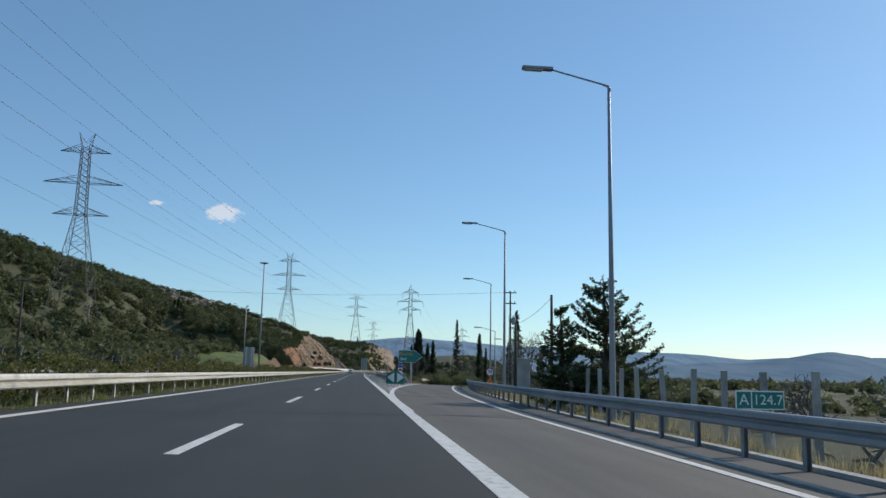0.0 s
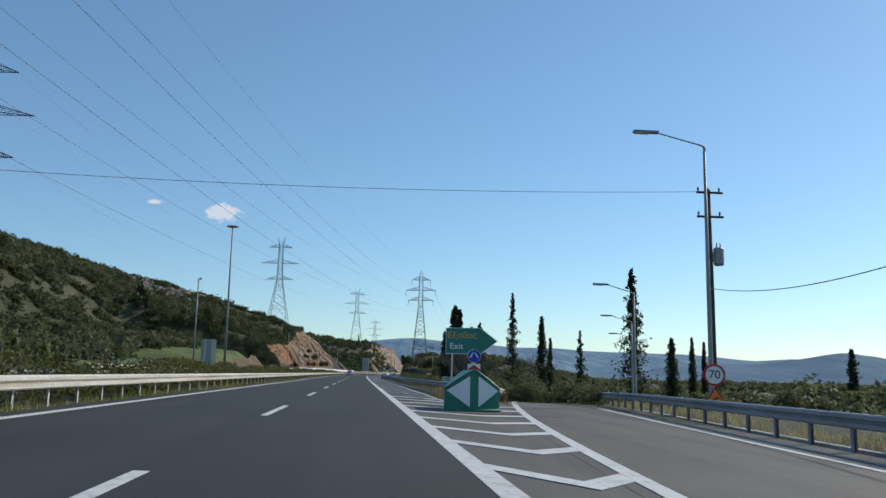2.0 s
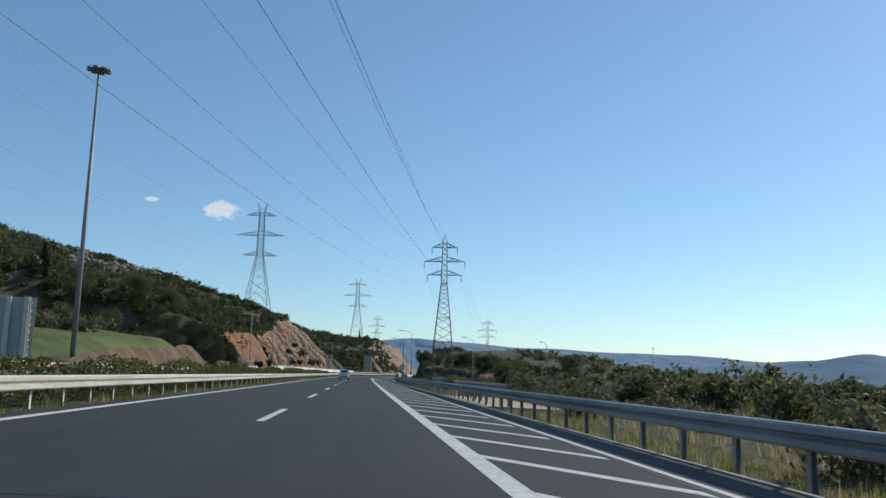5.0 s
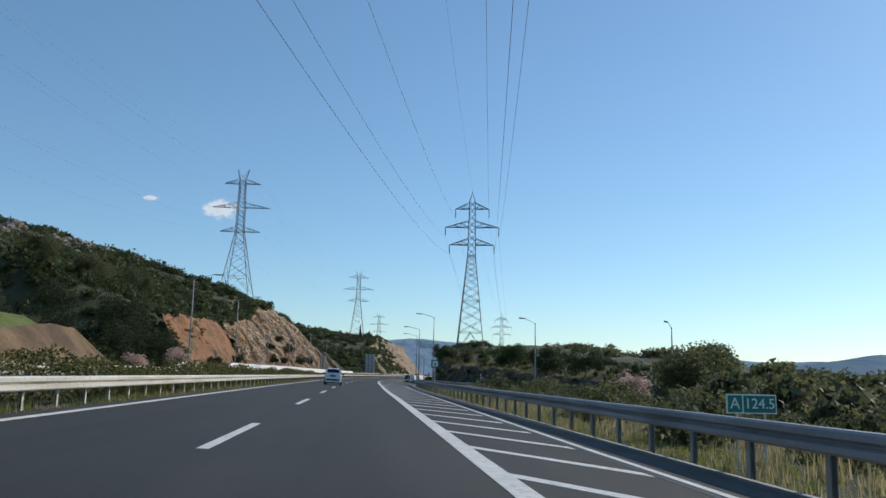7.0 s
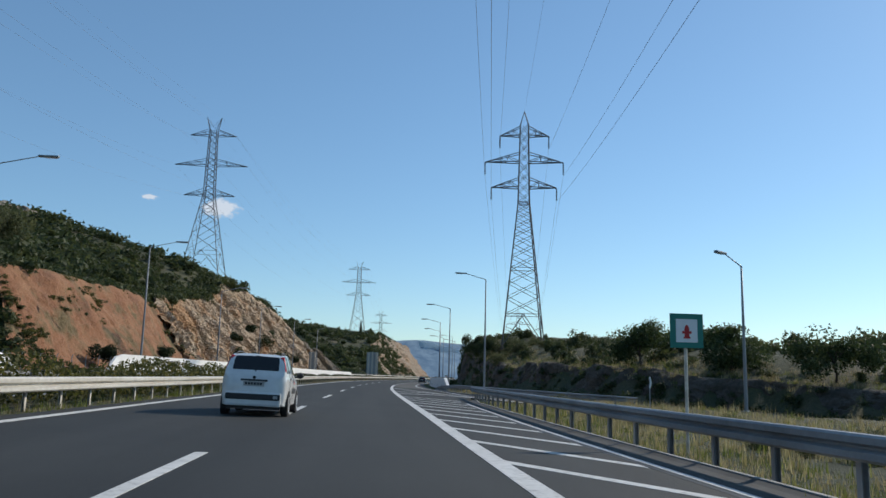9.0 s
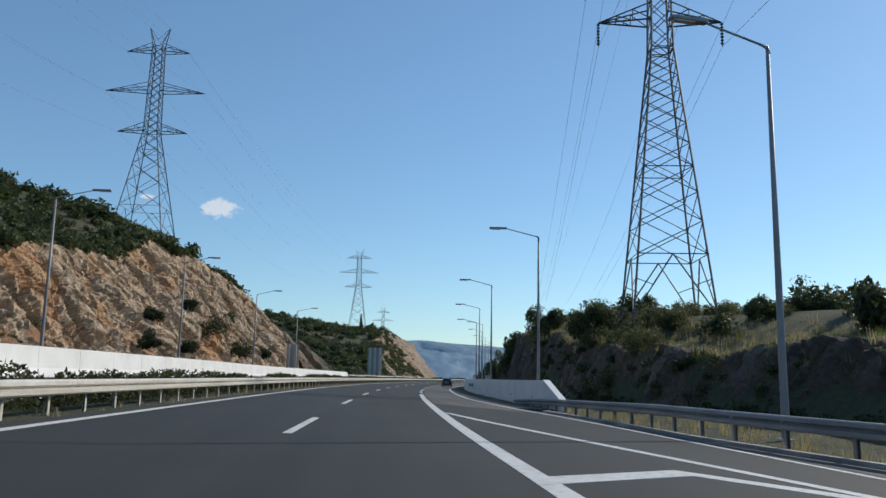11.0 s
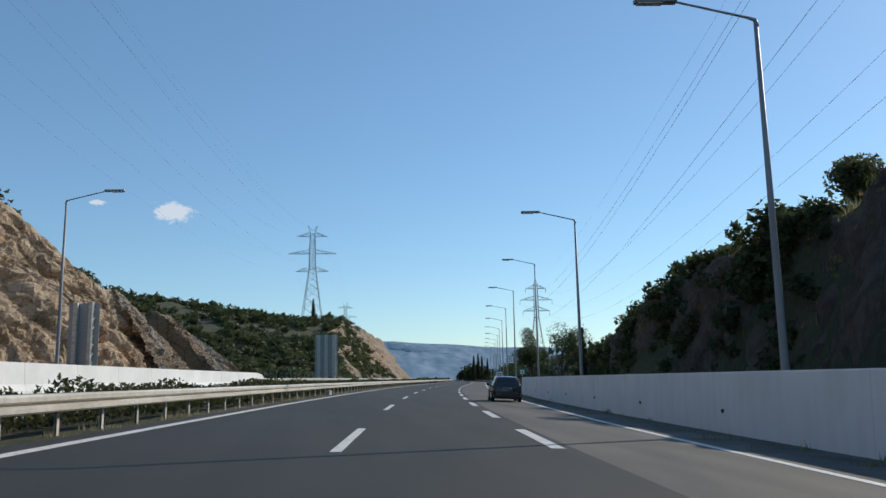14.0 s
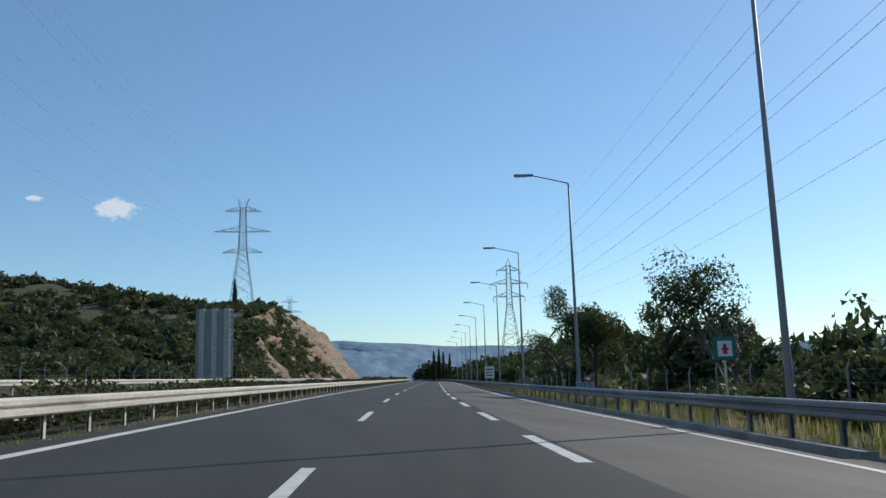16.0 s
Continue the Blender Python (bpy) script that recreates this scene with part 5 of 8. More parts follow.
grow("near_plain_scrub", 38, 3200, (10, 130, 95, 640), lambda x, y, s, u, rs: (u > np.where(s < 260, 17, 16) + np.where(s < 150, exit_out(s) - 6, 0)) & (u < 85) & ((s > 275) | (u > 48)) & ~((s > 240) & (s < 482) & (u < 46)), 0.9, 2.0, SLOPE, M_OLIVE, "grey-green olive trees and shrubs on the plain", "olive trees", (0.7, 1.1))
grow("roadside_scrub", 40, 520, (10, 50, 95, 285), lambda x, y, s, u, rs: (u > np.where(s < 260, 17, 16) + np.where(s < 150, exit_out(s) - 6, 0)) & (u < 48) & (s <= 275) & ~((s > 240) & (u < 46)), 1.0, 1.9, FINE, M_OLIVE, "grey-green olive trees and shrubs behind the guardrail", "olive trees", (0.7, 1.1))
grow("plain_scrub", 39, 1200, (80, 400, 90, 900), lambda x, y, s, u, rs: (u > 85), 1.3, 2.8, FAR, M_OLIVE, "grey-green olive trees and shrubs on the plain", "olive trees", (0.7, 1.1))
grow("bank_scrub", 41, 620, (8, 60, 262, 520), lambda x, y, s, u, rs: (s > 300) & (s < 505) & (u > np.interp(s, *zip(*FACE_U)) + np.where((s > 392) & (s < 455), 6.5, 3.5)) & (u < np.interp(s, *zip(*FACE_U)) + 16), 0.5, 1.3, FINE, M_SCRUB, "dark shrubs on top of the bank", hf=(0.8, 1.3))


def bank_cover(name, seed, count, s0, s1, u0, u1, r0, r1, label):
    """Shrubs that cover the face of the bank."""
    rs = np.random.RandomState(seed)
    places = []
    for s in rs.uniform(s0, s1, count):
        p = on_road(s, lerp(s, FACE_U) + rs.uniform(u0, u1))
        r = rs.uniform(r0, r1)
        places.append((p.x, p.y, gz(p.x, p.y) - 0.2 * r, r, rs.uniform(0.6, 1.1)))
    return scatter(name, HILL, places, M_SCRUB, label, "scrub", seed + 1)


bank_cover("bank_face_scrub", 43, 520, 426, 494, -1.5, 2.4, 0.5, 1.05, "dark shrubs hanging on the face of the bank")
bank_cover("bank_foot_scrub", 47, 380, 292, 400, -1.2, 1.6, 0.25, 0.62, "dark shrubs and brambles on the face of the bank")


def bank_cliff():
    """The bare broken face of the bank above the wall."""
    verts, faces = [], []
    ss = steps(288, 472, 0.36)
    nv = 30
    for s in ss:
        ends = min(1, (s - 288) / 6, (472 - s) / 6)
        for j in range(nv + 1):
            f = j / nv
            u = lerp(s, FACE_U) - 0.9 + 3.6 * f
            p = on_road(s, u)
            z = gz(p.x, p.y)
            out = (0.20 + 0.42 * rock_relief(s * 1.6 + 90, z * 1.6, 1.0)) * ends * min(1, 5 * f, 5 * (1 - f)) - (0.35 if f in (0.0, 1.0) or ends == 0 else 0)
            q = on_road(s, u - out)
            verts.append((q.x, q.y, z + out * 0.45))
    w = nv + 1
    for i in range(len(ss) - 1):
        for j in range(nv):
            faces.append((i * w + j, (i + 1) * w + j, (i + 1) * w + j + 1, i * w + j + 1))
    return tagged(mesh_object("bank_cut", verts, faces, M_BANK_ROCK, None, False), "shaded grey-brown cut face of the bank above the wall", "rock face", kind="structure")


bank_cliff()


def soil_tufts():
    """Low green and dry tufts that have taken root on the bare soil."""
    rs = np.random.RandomState(59)
    green, dark = [], []
    while len(green) + len(dark) < 420:
        s, f = rs.uniform(318, 372), rs.uniform(0.02, 1.0)
        top = float(cut_top(np.array([s]))[0])
        z = top * f
        if noise.fractal(Vector((s * 0.13, z * 0.2, 6.0)), 0.8, 2.0, 3) < 0.05 + 0.25 * rs.rand() - 0.3 * (f > 0.93) - 0.3 * (f < 0.12):
            continue
        p = on_road(s, CUT_TOE - z / CUT_SLOPE * 0.95 + 0.25)
        (green if rs.rand() < 0.6 else dark).append((p.x, p.y, z + 0.35, rs.uniform(0.16, 0.5), rs.uniform(0.5, 0.9)))
    scatter("soil_weeds", HILL, green, M_HEDGE, "yellow-green weeds on the red soil bank", "weeds", 59)
    scatter("soil_shrubs", HILL, dark, M_SCRUB, "small dark shrubs on the red soil bank", "scrub", 60)


soil_tufts()
bank_cover("bank_top_scrub", 71, 90, 286, 335, 3.0, 17.0, 0.4, 0.95, "grey-green shrubs on top of the low bank")


def hill_rocks():
    """Grey boulders that break the scrub near the hilltop."""
    rs = np.random.RandomState(63)
    balls = []
    for k in range(5):
        bm = bmesh.new()
        bmesh.ops.create_icosphere(bm, subdivisions=3, radius=1.0)
        for v in bm.verts:
            d = v.co.normalized()
            v.co = d * (0.8 + 0.42 * noise.fractal(d * 1.3 + Vector((k * 7.0, 0, 0)), 0.9, 2.1, 4))
            v.co.z = round(v.co.z * 4) / 4 * 0.55 + v.co.z * 0.3
        balls.append(np.array([[tuple(p.co) for p in f.verts] for f in bm.faces]))
        bm.free()
    out = []
    while len(out) < 95:
        x, y = rs.normal(-88, 8), rs.normal(421, 9)
        if len(out) > 70:
            x, y = rs.uniform(-160, -60), rs.uniform(260, 460)
        r = rs.uniform(0.8, 2.5) if len(out) <= 70 else rs.uniform(0.8, 1.8)
        a = rs.uniform(0, 2 * math.pi)
        m = np.array([[math.cos(a) * r * 1.3, -math.sin(a) * r, 0], [math.sin(a) * r * 1.3, math.cos(a) * r, 0], [0, 0, r]])
        out.append(balls[rs.randint(5)] @ m.T + np.array([x, y, gz(x, y) + 0.25 * r]))
    ob = tri_object("hill_rocks", np.concatenate(out), M_GREY_ROCK)
    return tagged(ob, "grey limestone boulders among the scrub near the hilltop", "rocks", kind="stuff")


hill_rocks()


def spur_patches():
    """Scrub on the ledges of the spur's rocky end."""
    rs = np.random.RandomState(57)
    places = []
    for k in range(620):
        s, f = (rs.uniform(600, 800), rs.uniform(0.05, 1) ** 0.7) if k < 90 else (rs.uniform(585, 735), rs.uniform(0.0, 1))
        crest = on_road(s, -56)
        z = gz(crest.x, crest.y) * f
        p = on_road(s, -28 - z * 0.80)
        places.append((p.x, p.y, z, rs.uniform(0.6, 1.9), 0.7))
    scatter("spur_ledge_scrub", FAR, places, M_SCRUB, "dark scrub on the ledges of the spur", "scrub", 58)


spur_patches()
grow("roadside_trees", 48, 260, (20, 80, 470, 700), lambda x, y, s, u, rs: (s > 484) & (u > 17) & (u < 42), 1.5, 2.6, FINE, M_PINE, "dark trees and shrubs beside the motorway", "trees", (1.0, 1.7))


def far_woods():
    """Dark woods where the road bends away."""
    rs = np.random.RandomState(77)
    right, end, left = [], [], []
    for _ in range(340):
        a, b = rs.uniform(600, 850), rs.uniform(15, 60)
        q = on_road(a, b)
        r = min(1.3 + (b - 15) * 0.16, 4.6) * rs.uniform(0.75, 1.15)
        right.append((q.x, q.y, gz(q.x, q.y) + 0.3 * r, r, rs.uniform(1.1, 1.6)))
    for _ in range(150):
        x, y = rs.uniform(52, 100), rs.uniform(805, 880)
        r = 1.6 + 2.4 * max(0, 1 - abs(x - 80) / 26) * rs.uniform(0.7, 1.2)
        if inv_road(np.array([x]), np.array([y]))[1][0] > 11:
            end.append((x, y, gz(x, y) + 0.3 * r, r, rs.uniform(1.0, 1.4)))
    for _ in range(150):
        a, b = rs.uniform(880, 1050), rs.uniform(-70, -24)
        q = on_road(a, b)
        r = rs.uniform(1.6, 3.0)
        left.append((q.x, q.y, gz(q.x, q.y) + 0.2 * r, r, rs.uniform(1.0, 1.7)))
    scatter("roadside_wood", COARSE, right, M_PINE, "dark wood along the far end of the motorway", "trees", 78)
    scatter("far_wood", COARSE, end, M_CYPRESS, "dark trees round distant cypresses", "trees", 79)
    scatter("far_thicket", COARSE, left, M_SCRUB, "dark thicket beyond the opposite carriageway", "trees", 80)


far_woods()


def brink_fringe():
    """Scrub that hangs over the brink of the rock cut."""
    rs = np.random.RandomState(49)
    places = []
    for s in np.concatenate([rs.uniform(290, 352, 130), rs.uniform(352, 486, 520)]):
        top = float(cut_top(np.array([s]))[0])
        back = rs.uniform(-0.4, 4.5)
        p = on_road(s, CUT_TOE - top / CUT_SLOPE - back)
        places.append((p.x, p.y, top + 0.1 + 0.18 * back, rs.uniform(0.45, 1.25), rs.uniform(0.7, 1.1)))
    for s in rs.uniform(405, 462, 54):
        top = float(cut_top(np.array([s]))[0])
        back = rs.uniform(-0.6, 1.8)
        p = on_road(s, CUT_TOE - top / CUT_SLOPE - back)
        places.append((p.x, p.y, top + 0.2, rs.uniform(0.9, 1.9), rs.uniform(0.75, 1.1)))
    scatter("brink_fringe", HILL, places, M_SCRUB, "dark scrub hanging over the brink of the cut", "scrub", 50)


brink_fringe()
grow("slip_shrubs", 46, 260, (8, 34, 262, 312), lambda x, y, s, u, rs: (s > 264) & (u > np.interp(s, (262, 300, 312), (11, 11.5, 11))) & (u < np.interp(s, (262, 276, 300, 318), (26, 19.0, 12.6, 9))), 0.25, 0.6, NEAR, M_OLIVE, "low shrubs between motorway and slip road", hf=(0.6, 1.0))
grow("shoulder_shrubs", 45, 430, (4, 30, 105, 300), lambda x, y, s, u, rs: (u > 10.2) & (u < 24) & (u < 16 + 6 * rs.rand(len(x))) & (s < 268), 0.5, 1.35, NEAR, M_OLIVE, "low shrubs behind the guardrail", hf=(0.6, 1.2))


# ---- left verge: green meadow ----
def drape(name, s0, s1, u0, u1, ds, du, dz, material, label, category):
    """A sheet laid over the ground."""
    ss, us = steps(s0, s1, ds), steps(u0, u1, du)
    verts, faces = [], []
    for i, s in enumerate(ss):
        for j, u in enumerate(us):
            wob = 2.5 * math.sin(s * 0.13) + 1.5 * math.sin(s * 0.31 + 2)
            p = on_road(s, u + (wob if j == 0 else 0))
            edge = 0.25 if i in (0, len(ss) - 1) or j in (0, len(us) - 1) else 0
            verts.append((p.x, p.y, gz(p.x, p.y) + dz - edge))
    w = len(us)
    for i in range(len(ss) - 1):
        for j in range(w - 1):
            faces.append((i * w + j, i * w + j + 1, (i + 1) * w + j + 1, (i + 1) * w + j))
    return tagged(mesh_object(name, verts, faces, material, None, True), label, category, kind="structure")


drape("meadow", 150, 284, -46, -27, 1.6, 1.2, 0.10, M_MEADOW, "bright green meadow on the slope", "meadow")


# ---- hedge, grass and weeds ----
def band(name, s0, s1, per_m, place, size, material, label, category, seed, flat=0.8):
    """Leaves strewn along the road; place(rs, s) gives offsets, heights above the road and normals."""
    rs = np.random.RandomState(seed)
    s = rs.uniform(s0, s1, int((s1 - s0) * per_m))
    u, h = place(rs, s)
    cs = np.array([tuple(on_road(a, b, c)) for a, b, c in zip(s, u, h)])
    nn = rs.normal(0, 1, cs.shape)
    ob = tri_object(name, leaves_at(rs, cs, nn, size, flat), material)
    return tagged(ob, label, category, kind="stuff")


def hedge_place(top):
    def place(rs, s):
        n = len(s)
        h = top * (1 + 0.22 * vnoise(s, s * 0, 2.3) + 0.12 * vnoise(s, s * 0 + 9, 0.7))
        t = rs.uniform(0, 2 * math.pi, n)
        r = np.sqrt(rs.uniform(0.25, 1, n))
        return -6.3 + 0.78 * r * np.cos(t), np.maximum(h * (0.5 + 0.5 * r * np.sin(t)), 0.02)
    return place


band("median_hedge", -6, 320, 430, hedge_place(1.18), 0.085, M_HEDGE, "clipped oleander hedge along the median", "hedge", 51)
band("low_median_hedge", 320, 560, 380, hedge_place(0.84), 0.085, M_LOW_HEDGE, "low oleander hedge along the median", "hedge", 52)
band("far_median_hedge", 560, 900, 40, hedge_place(1.0), 0.3, M_LOW_HEDGE, "low oleander hedge along the median", "hedge", 53)


def blades(name, s0, s1, per_m, u0, u1, h0, h1, material, label, seed, road_z=True, offset=None):
    """Upright blades of grass in tufts."""
    rs = np.random.RandomState(seed)
    n = int((s1 - s0) * per_m)
    tuft = max(1, n // 9)
    ts, tu = rs.uniform(s0, s1, tuft), rs.uniform(u0, u1, tuft)
    th = rs.uniform(h0, h1, tuft) * (0.6 + 0.7 * rs.rand(tuft) ** 2)
    out = []
    for a, b, h in zip(ts, tu, th):
        base = on_road(a, b + (offset(a) if offset else 0))
        z = base.z - 0.02 if road_z else gz(base.x, base.y) - 0.03
        k = 14
        ang, lean = rs.uniform(0, 2 * math.pi, k), rs.uniform(0.05, 0.55, k)
        hh = h * rs.uniform(0.5, 1.1, k)
        w = 0.008 + 0.018 * h
        ox, oy = rs.normal(0, 0.09 + 0.1 * h, k), rs.normal(0, 0.09 + 0.1 * h, k)
        p = np.stack([base.x + ox, base.y + oy, np.full(k, z)], 1)
        d = np.stack([np.cos(ang), np.sin(ang), np.zeros(k)], 1)
        e = np.stack([-np.sin(ang), np.cos(ang), np.zeros(k)], 1) * w
        tip = p + d * (hh * lean)[:, None]
        tip[:, 2] += hh
        out.append(np.stack([p - e, p + e, tip], 1))
    ob = tri_object(name, np.concatenate(out), material)
    return tagged(ob, label, "grass", kind="stuff")


M_PAD = simple("sandy_concrete", (0.52, 0.40, 0.28), 0.92, 0, 0.25, 5, True, 0.01)


def kerb_u(s):
    return edge_right(s) + 0.92 if s > 92 else exit_right(s) + 1.9


pad = ribbon("culvert_slab", steps(176, 194, 1.5), lambda s: edge_right(s) + 0.84, lambda s: 11.0, 0.02, 0.5, M_PAD)
tagged(pad, "pale sandy concrete slab behind the kerb", "slab", kind="structure")
blades("dry_grass", 104, 175, 130, 0.1, 2.6, 0.10, 0.36, M_DRYGRASS, "dry yellow grass behind the kerb", 61, False, kerb_u)
blades("dry_weeds", 194.5, 304, 110, 0.1, 2.6, 0.10, 0.36, M_DRYGRASS, "dry yellow grass behind the kerb", 64, False, kerb_u)
blades("green_weeds", 104, 175, 130, 0.0, 2.6, 0.08, 0.30, M_GRASS, "low green weeds behind the kerb", 62, False, kerb_u)
blades("low_weeds", 194.5, 304, 130, 0.0, 2.6, 0.08, 0.30, M_GRASS, "low green weeds behind the kerb", 65, False, kerb_u)
blades("slope_grass", 112, 300, 80, 2.4, 9.0, 0.25, 0.75, M_DRYGRASS, "tall dry grass on the slope behind the guardrail", 73, False, kerb_u)
blades("slip_side_grass", 236, 306, 130, 2.2, 15.0, 0.2, 0.6, M_DRYGRASS, "dry grass between motorway and slip road", 76, False, kerb_u)
blades("slip_side_weeds", 236, 306, 90, 1.5, 15.0, 0.15, 0.45, M_GRASS, "green weeds between motorway and slip road", 77, False, kerb_u)
blades("exit_grass", 0, 130, 65, 0.0, 3.0, 0.15, 0.5, M_DRYGRASS, "dry grass beside the exit lane", 63, False, lambda s: exit_right(s) + 1.9)
blades("slip_grass", 306, 352, 70, 0.0, 4.5, 0.15, 0.5, M_DRYGRASS, "dry grass beside the slip road", 64, False, lambda s: slip_right(s) + 0.8)
blades("wall_foot_weeds", 352, 466, 12, 0.0, 1.1, 0.06, 0.25, M_GRASS, "weeds at the foot of the wall", 65, True, lambda s: wall_u(s) - 1.15)
blades("rail_grass", 468, 640, 60, 0.0, 3.5, 0.15, 0.6, M_GRASS, "grass and weeds under the guardrail", 66, False, lambda s: 8.7)
blades("rail_dry_grass", 468, 600, 45, 0.3, 5.0, 0.2, 0.7, M_DRYGRASS, "dry grass behind the guardrail", 67, False, lambda s: 8.7)
blades("median_weeds", -5, 300, 40, -5.75, -4.85, 0.06, 0.32, M_GRASS, "weeds under the median guardrail", 68, True)
blades("median_dry_grass", -5, 520, 18, -5.6, -4.8, 0.06, 0.26, M_DRYGRASS, "dry grass under the median guardrail", 69, True)
blades("bank_top_grass", 300, 462, 90, 1.2, 7.5, 0.25, 0.7, M_DRYGRASS, "pale dry grass on top of the bank", 70, False, lambda s: lerp(s, FACE_U))
blades("bank_top_green", 292, 462, 110, 0.6, 5.5, 0.15, 0.5, M_GRASS, "green grass on top of the bank", 71, False, lambda s: lerp(s, FACE_U))
blades("gore_stalks", 95.5, 104.5, 240, 6.6, 8.0, 0.25, 0.70, M_RUSTGRASS, "tall brown dry stalks round the end of a guardrail", 74, True)
blades("gore_weeds", 94, 108, 60, 0.2, 2.4, 0.15, 0.5, M_DRYGRASS, "dry weeds behind the crash cushion", 72, False, lambda s: 7.4)


# ---- trees ----
def limbs(bm, rs, p, d, length, r, depth, spread, tips, up=0.15, sides=5):
    """Branches that fork and thin out."""
    q = p + d * length
    mid = p.lerp(q, 0.5) + Vector(rs.normal(0, 0.05 * length, 3))
    tube(bm, (p, mid, q), (r, r * 0.8, r * 0.62), sides, False)
    if depth == 0:
        tips.append(q)
        return
    for _ in range(rs.randint(2, 4)):
        nd = (d + Vector(rs.normal(0, spread, 3)) + Vector((0, 0, up))).normalized()
        limbs(bm, rs, q, nd, length * rs.uniform(0.62, 0.85), max(r * 0.62, 0.008), depth - 1, spread, tips, up, max(3, sides - 1))


def leafy_tree(x, y, height, radius, seed, material, label, kind_name="tree", leaf=0.14, per=380, category="tree", group=""):
    """A trunk that forks into limbs, with lumps of small leaves round the tips."""
    rs = np.random.RandomState(seed)
    t = empty(kind_name, pose(x, y, gz(x, y) - 0.1), label, category, group)
    bm = bmesh.new()
    tips = []
    d = Vector((rs.normal(0, 0.1), rs.normal(0, 0.1), 1)).normalized()
    limbs(bm, rs, Vector((0, 0, -0.3)), d, height * 0.30, height * 0.028 + 0.03, 3, 0.55, tips, 0.2, 7)
    part("trunk", bm, M_BARK, t)
    pts = np.array([tuple(p) for p in tips])
    c = pts.mean(0)
    ext = np.abs(pts - c).max(0) + 1e-3
    want = np.array([radius * 0.72, radius * 0.72, height * 0.30])
    pts = (pts - c) / ext * want + np.array([0, 0, height * 0.62])
    rad = rs.uniform(0.30, 0.55, len(pts)) * radius * 0.85
    tri_object("crown", crown(rs, pts, rad, per, leaf, 0.7), material, t)
    return t


def cypress(x, y, top, radius, seed, loose=0.0, label="slender dark green cypress tree"):
    """A narrow spire of upright sprays; loose ones show gaps and bare tips."""
    rs = np.random.RandomState(seed)
    g = gz(x, y)
    h = top - g
    t = empty("cypress_tree", pose(x, y, g - 0.1), label, "tree", "cypresses beside the motorway")
    bm = bmesh.new()
    tube(bm, [(0, 0, -0.3), (0.05, 0, h * 0.5), (0, 0.03, h * 0.97)], (0.16, 0.09, 0.015), 7)
    part("trunk", bm, M_BARK, t)
    n = int(h * (22 if loose < 0.5 else 11))
    out = []
    for i in range(n):
        f = (i + rs.rand()) / n
        prof = (min(1, (f + 0.05) / 0.22) ** 0.5) * (1 - f) ** (0.62 if loose < 0.5 else 0.8) + 0.03
        rr = radius * prof * (1 + 0.35 * rs.normal() * (0.5 + loose))
        a = rs.uniform(0, 2 * math.pi)
        z = h * (0.04 + 0.95 * f)
        base = np.array([0, 0, z])
        tip = np.array([math.cos(a) * rr, math.sin(a) * rr, z + rr * (0.5 if loose < 0.5 else -0.05)])
        k = 26
        ts = rs.uniform(0.25, 1.0, k)
        pts = base + (tip - base) * ts[:, None] + rs.normal(0, (0.05 + 0.17 * radius * (1 - loose * 0.6)) * (1.05 - f), (k, 3)) * np.array([1, 1, 1.8])
        nn = np.stack([np.full(k, math.cos(a)), np.full(k, math.sin(a)), np.zeros(k)], 1)
        out.append(leaves_at(rs, pts, nn, 0.13 + 0.04 * radius, 0.8))
    tri_object("crown", np.concatenate(out), M_CYPRESS, t)
    return t


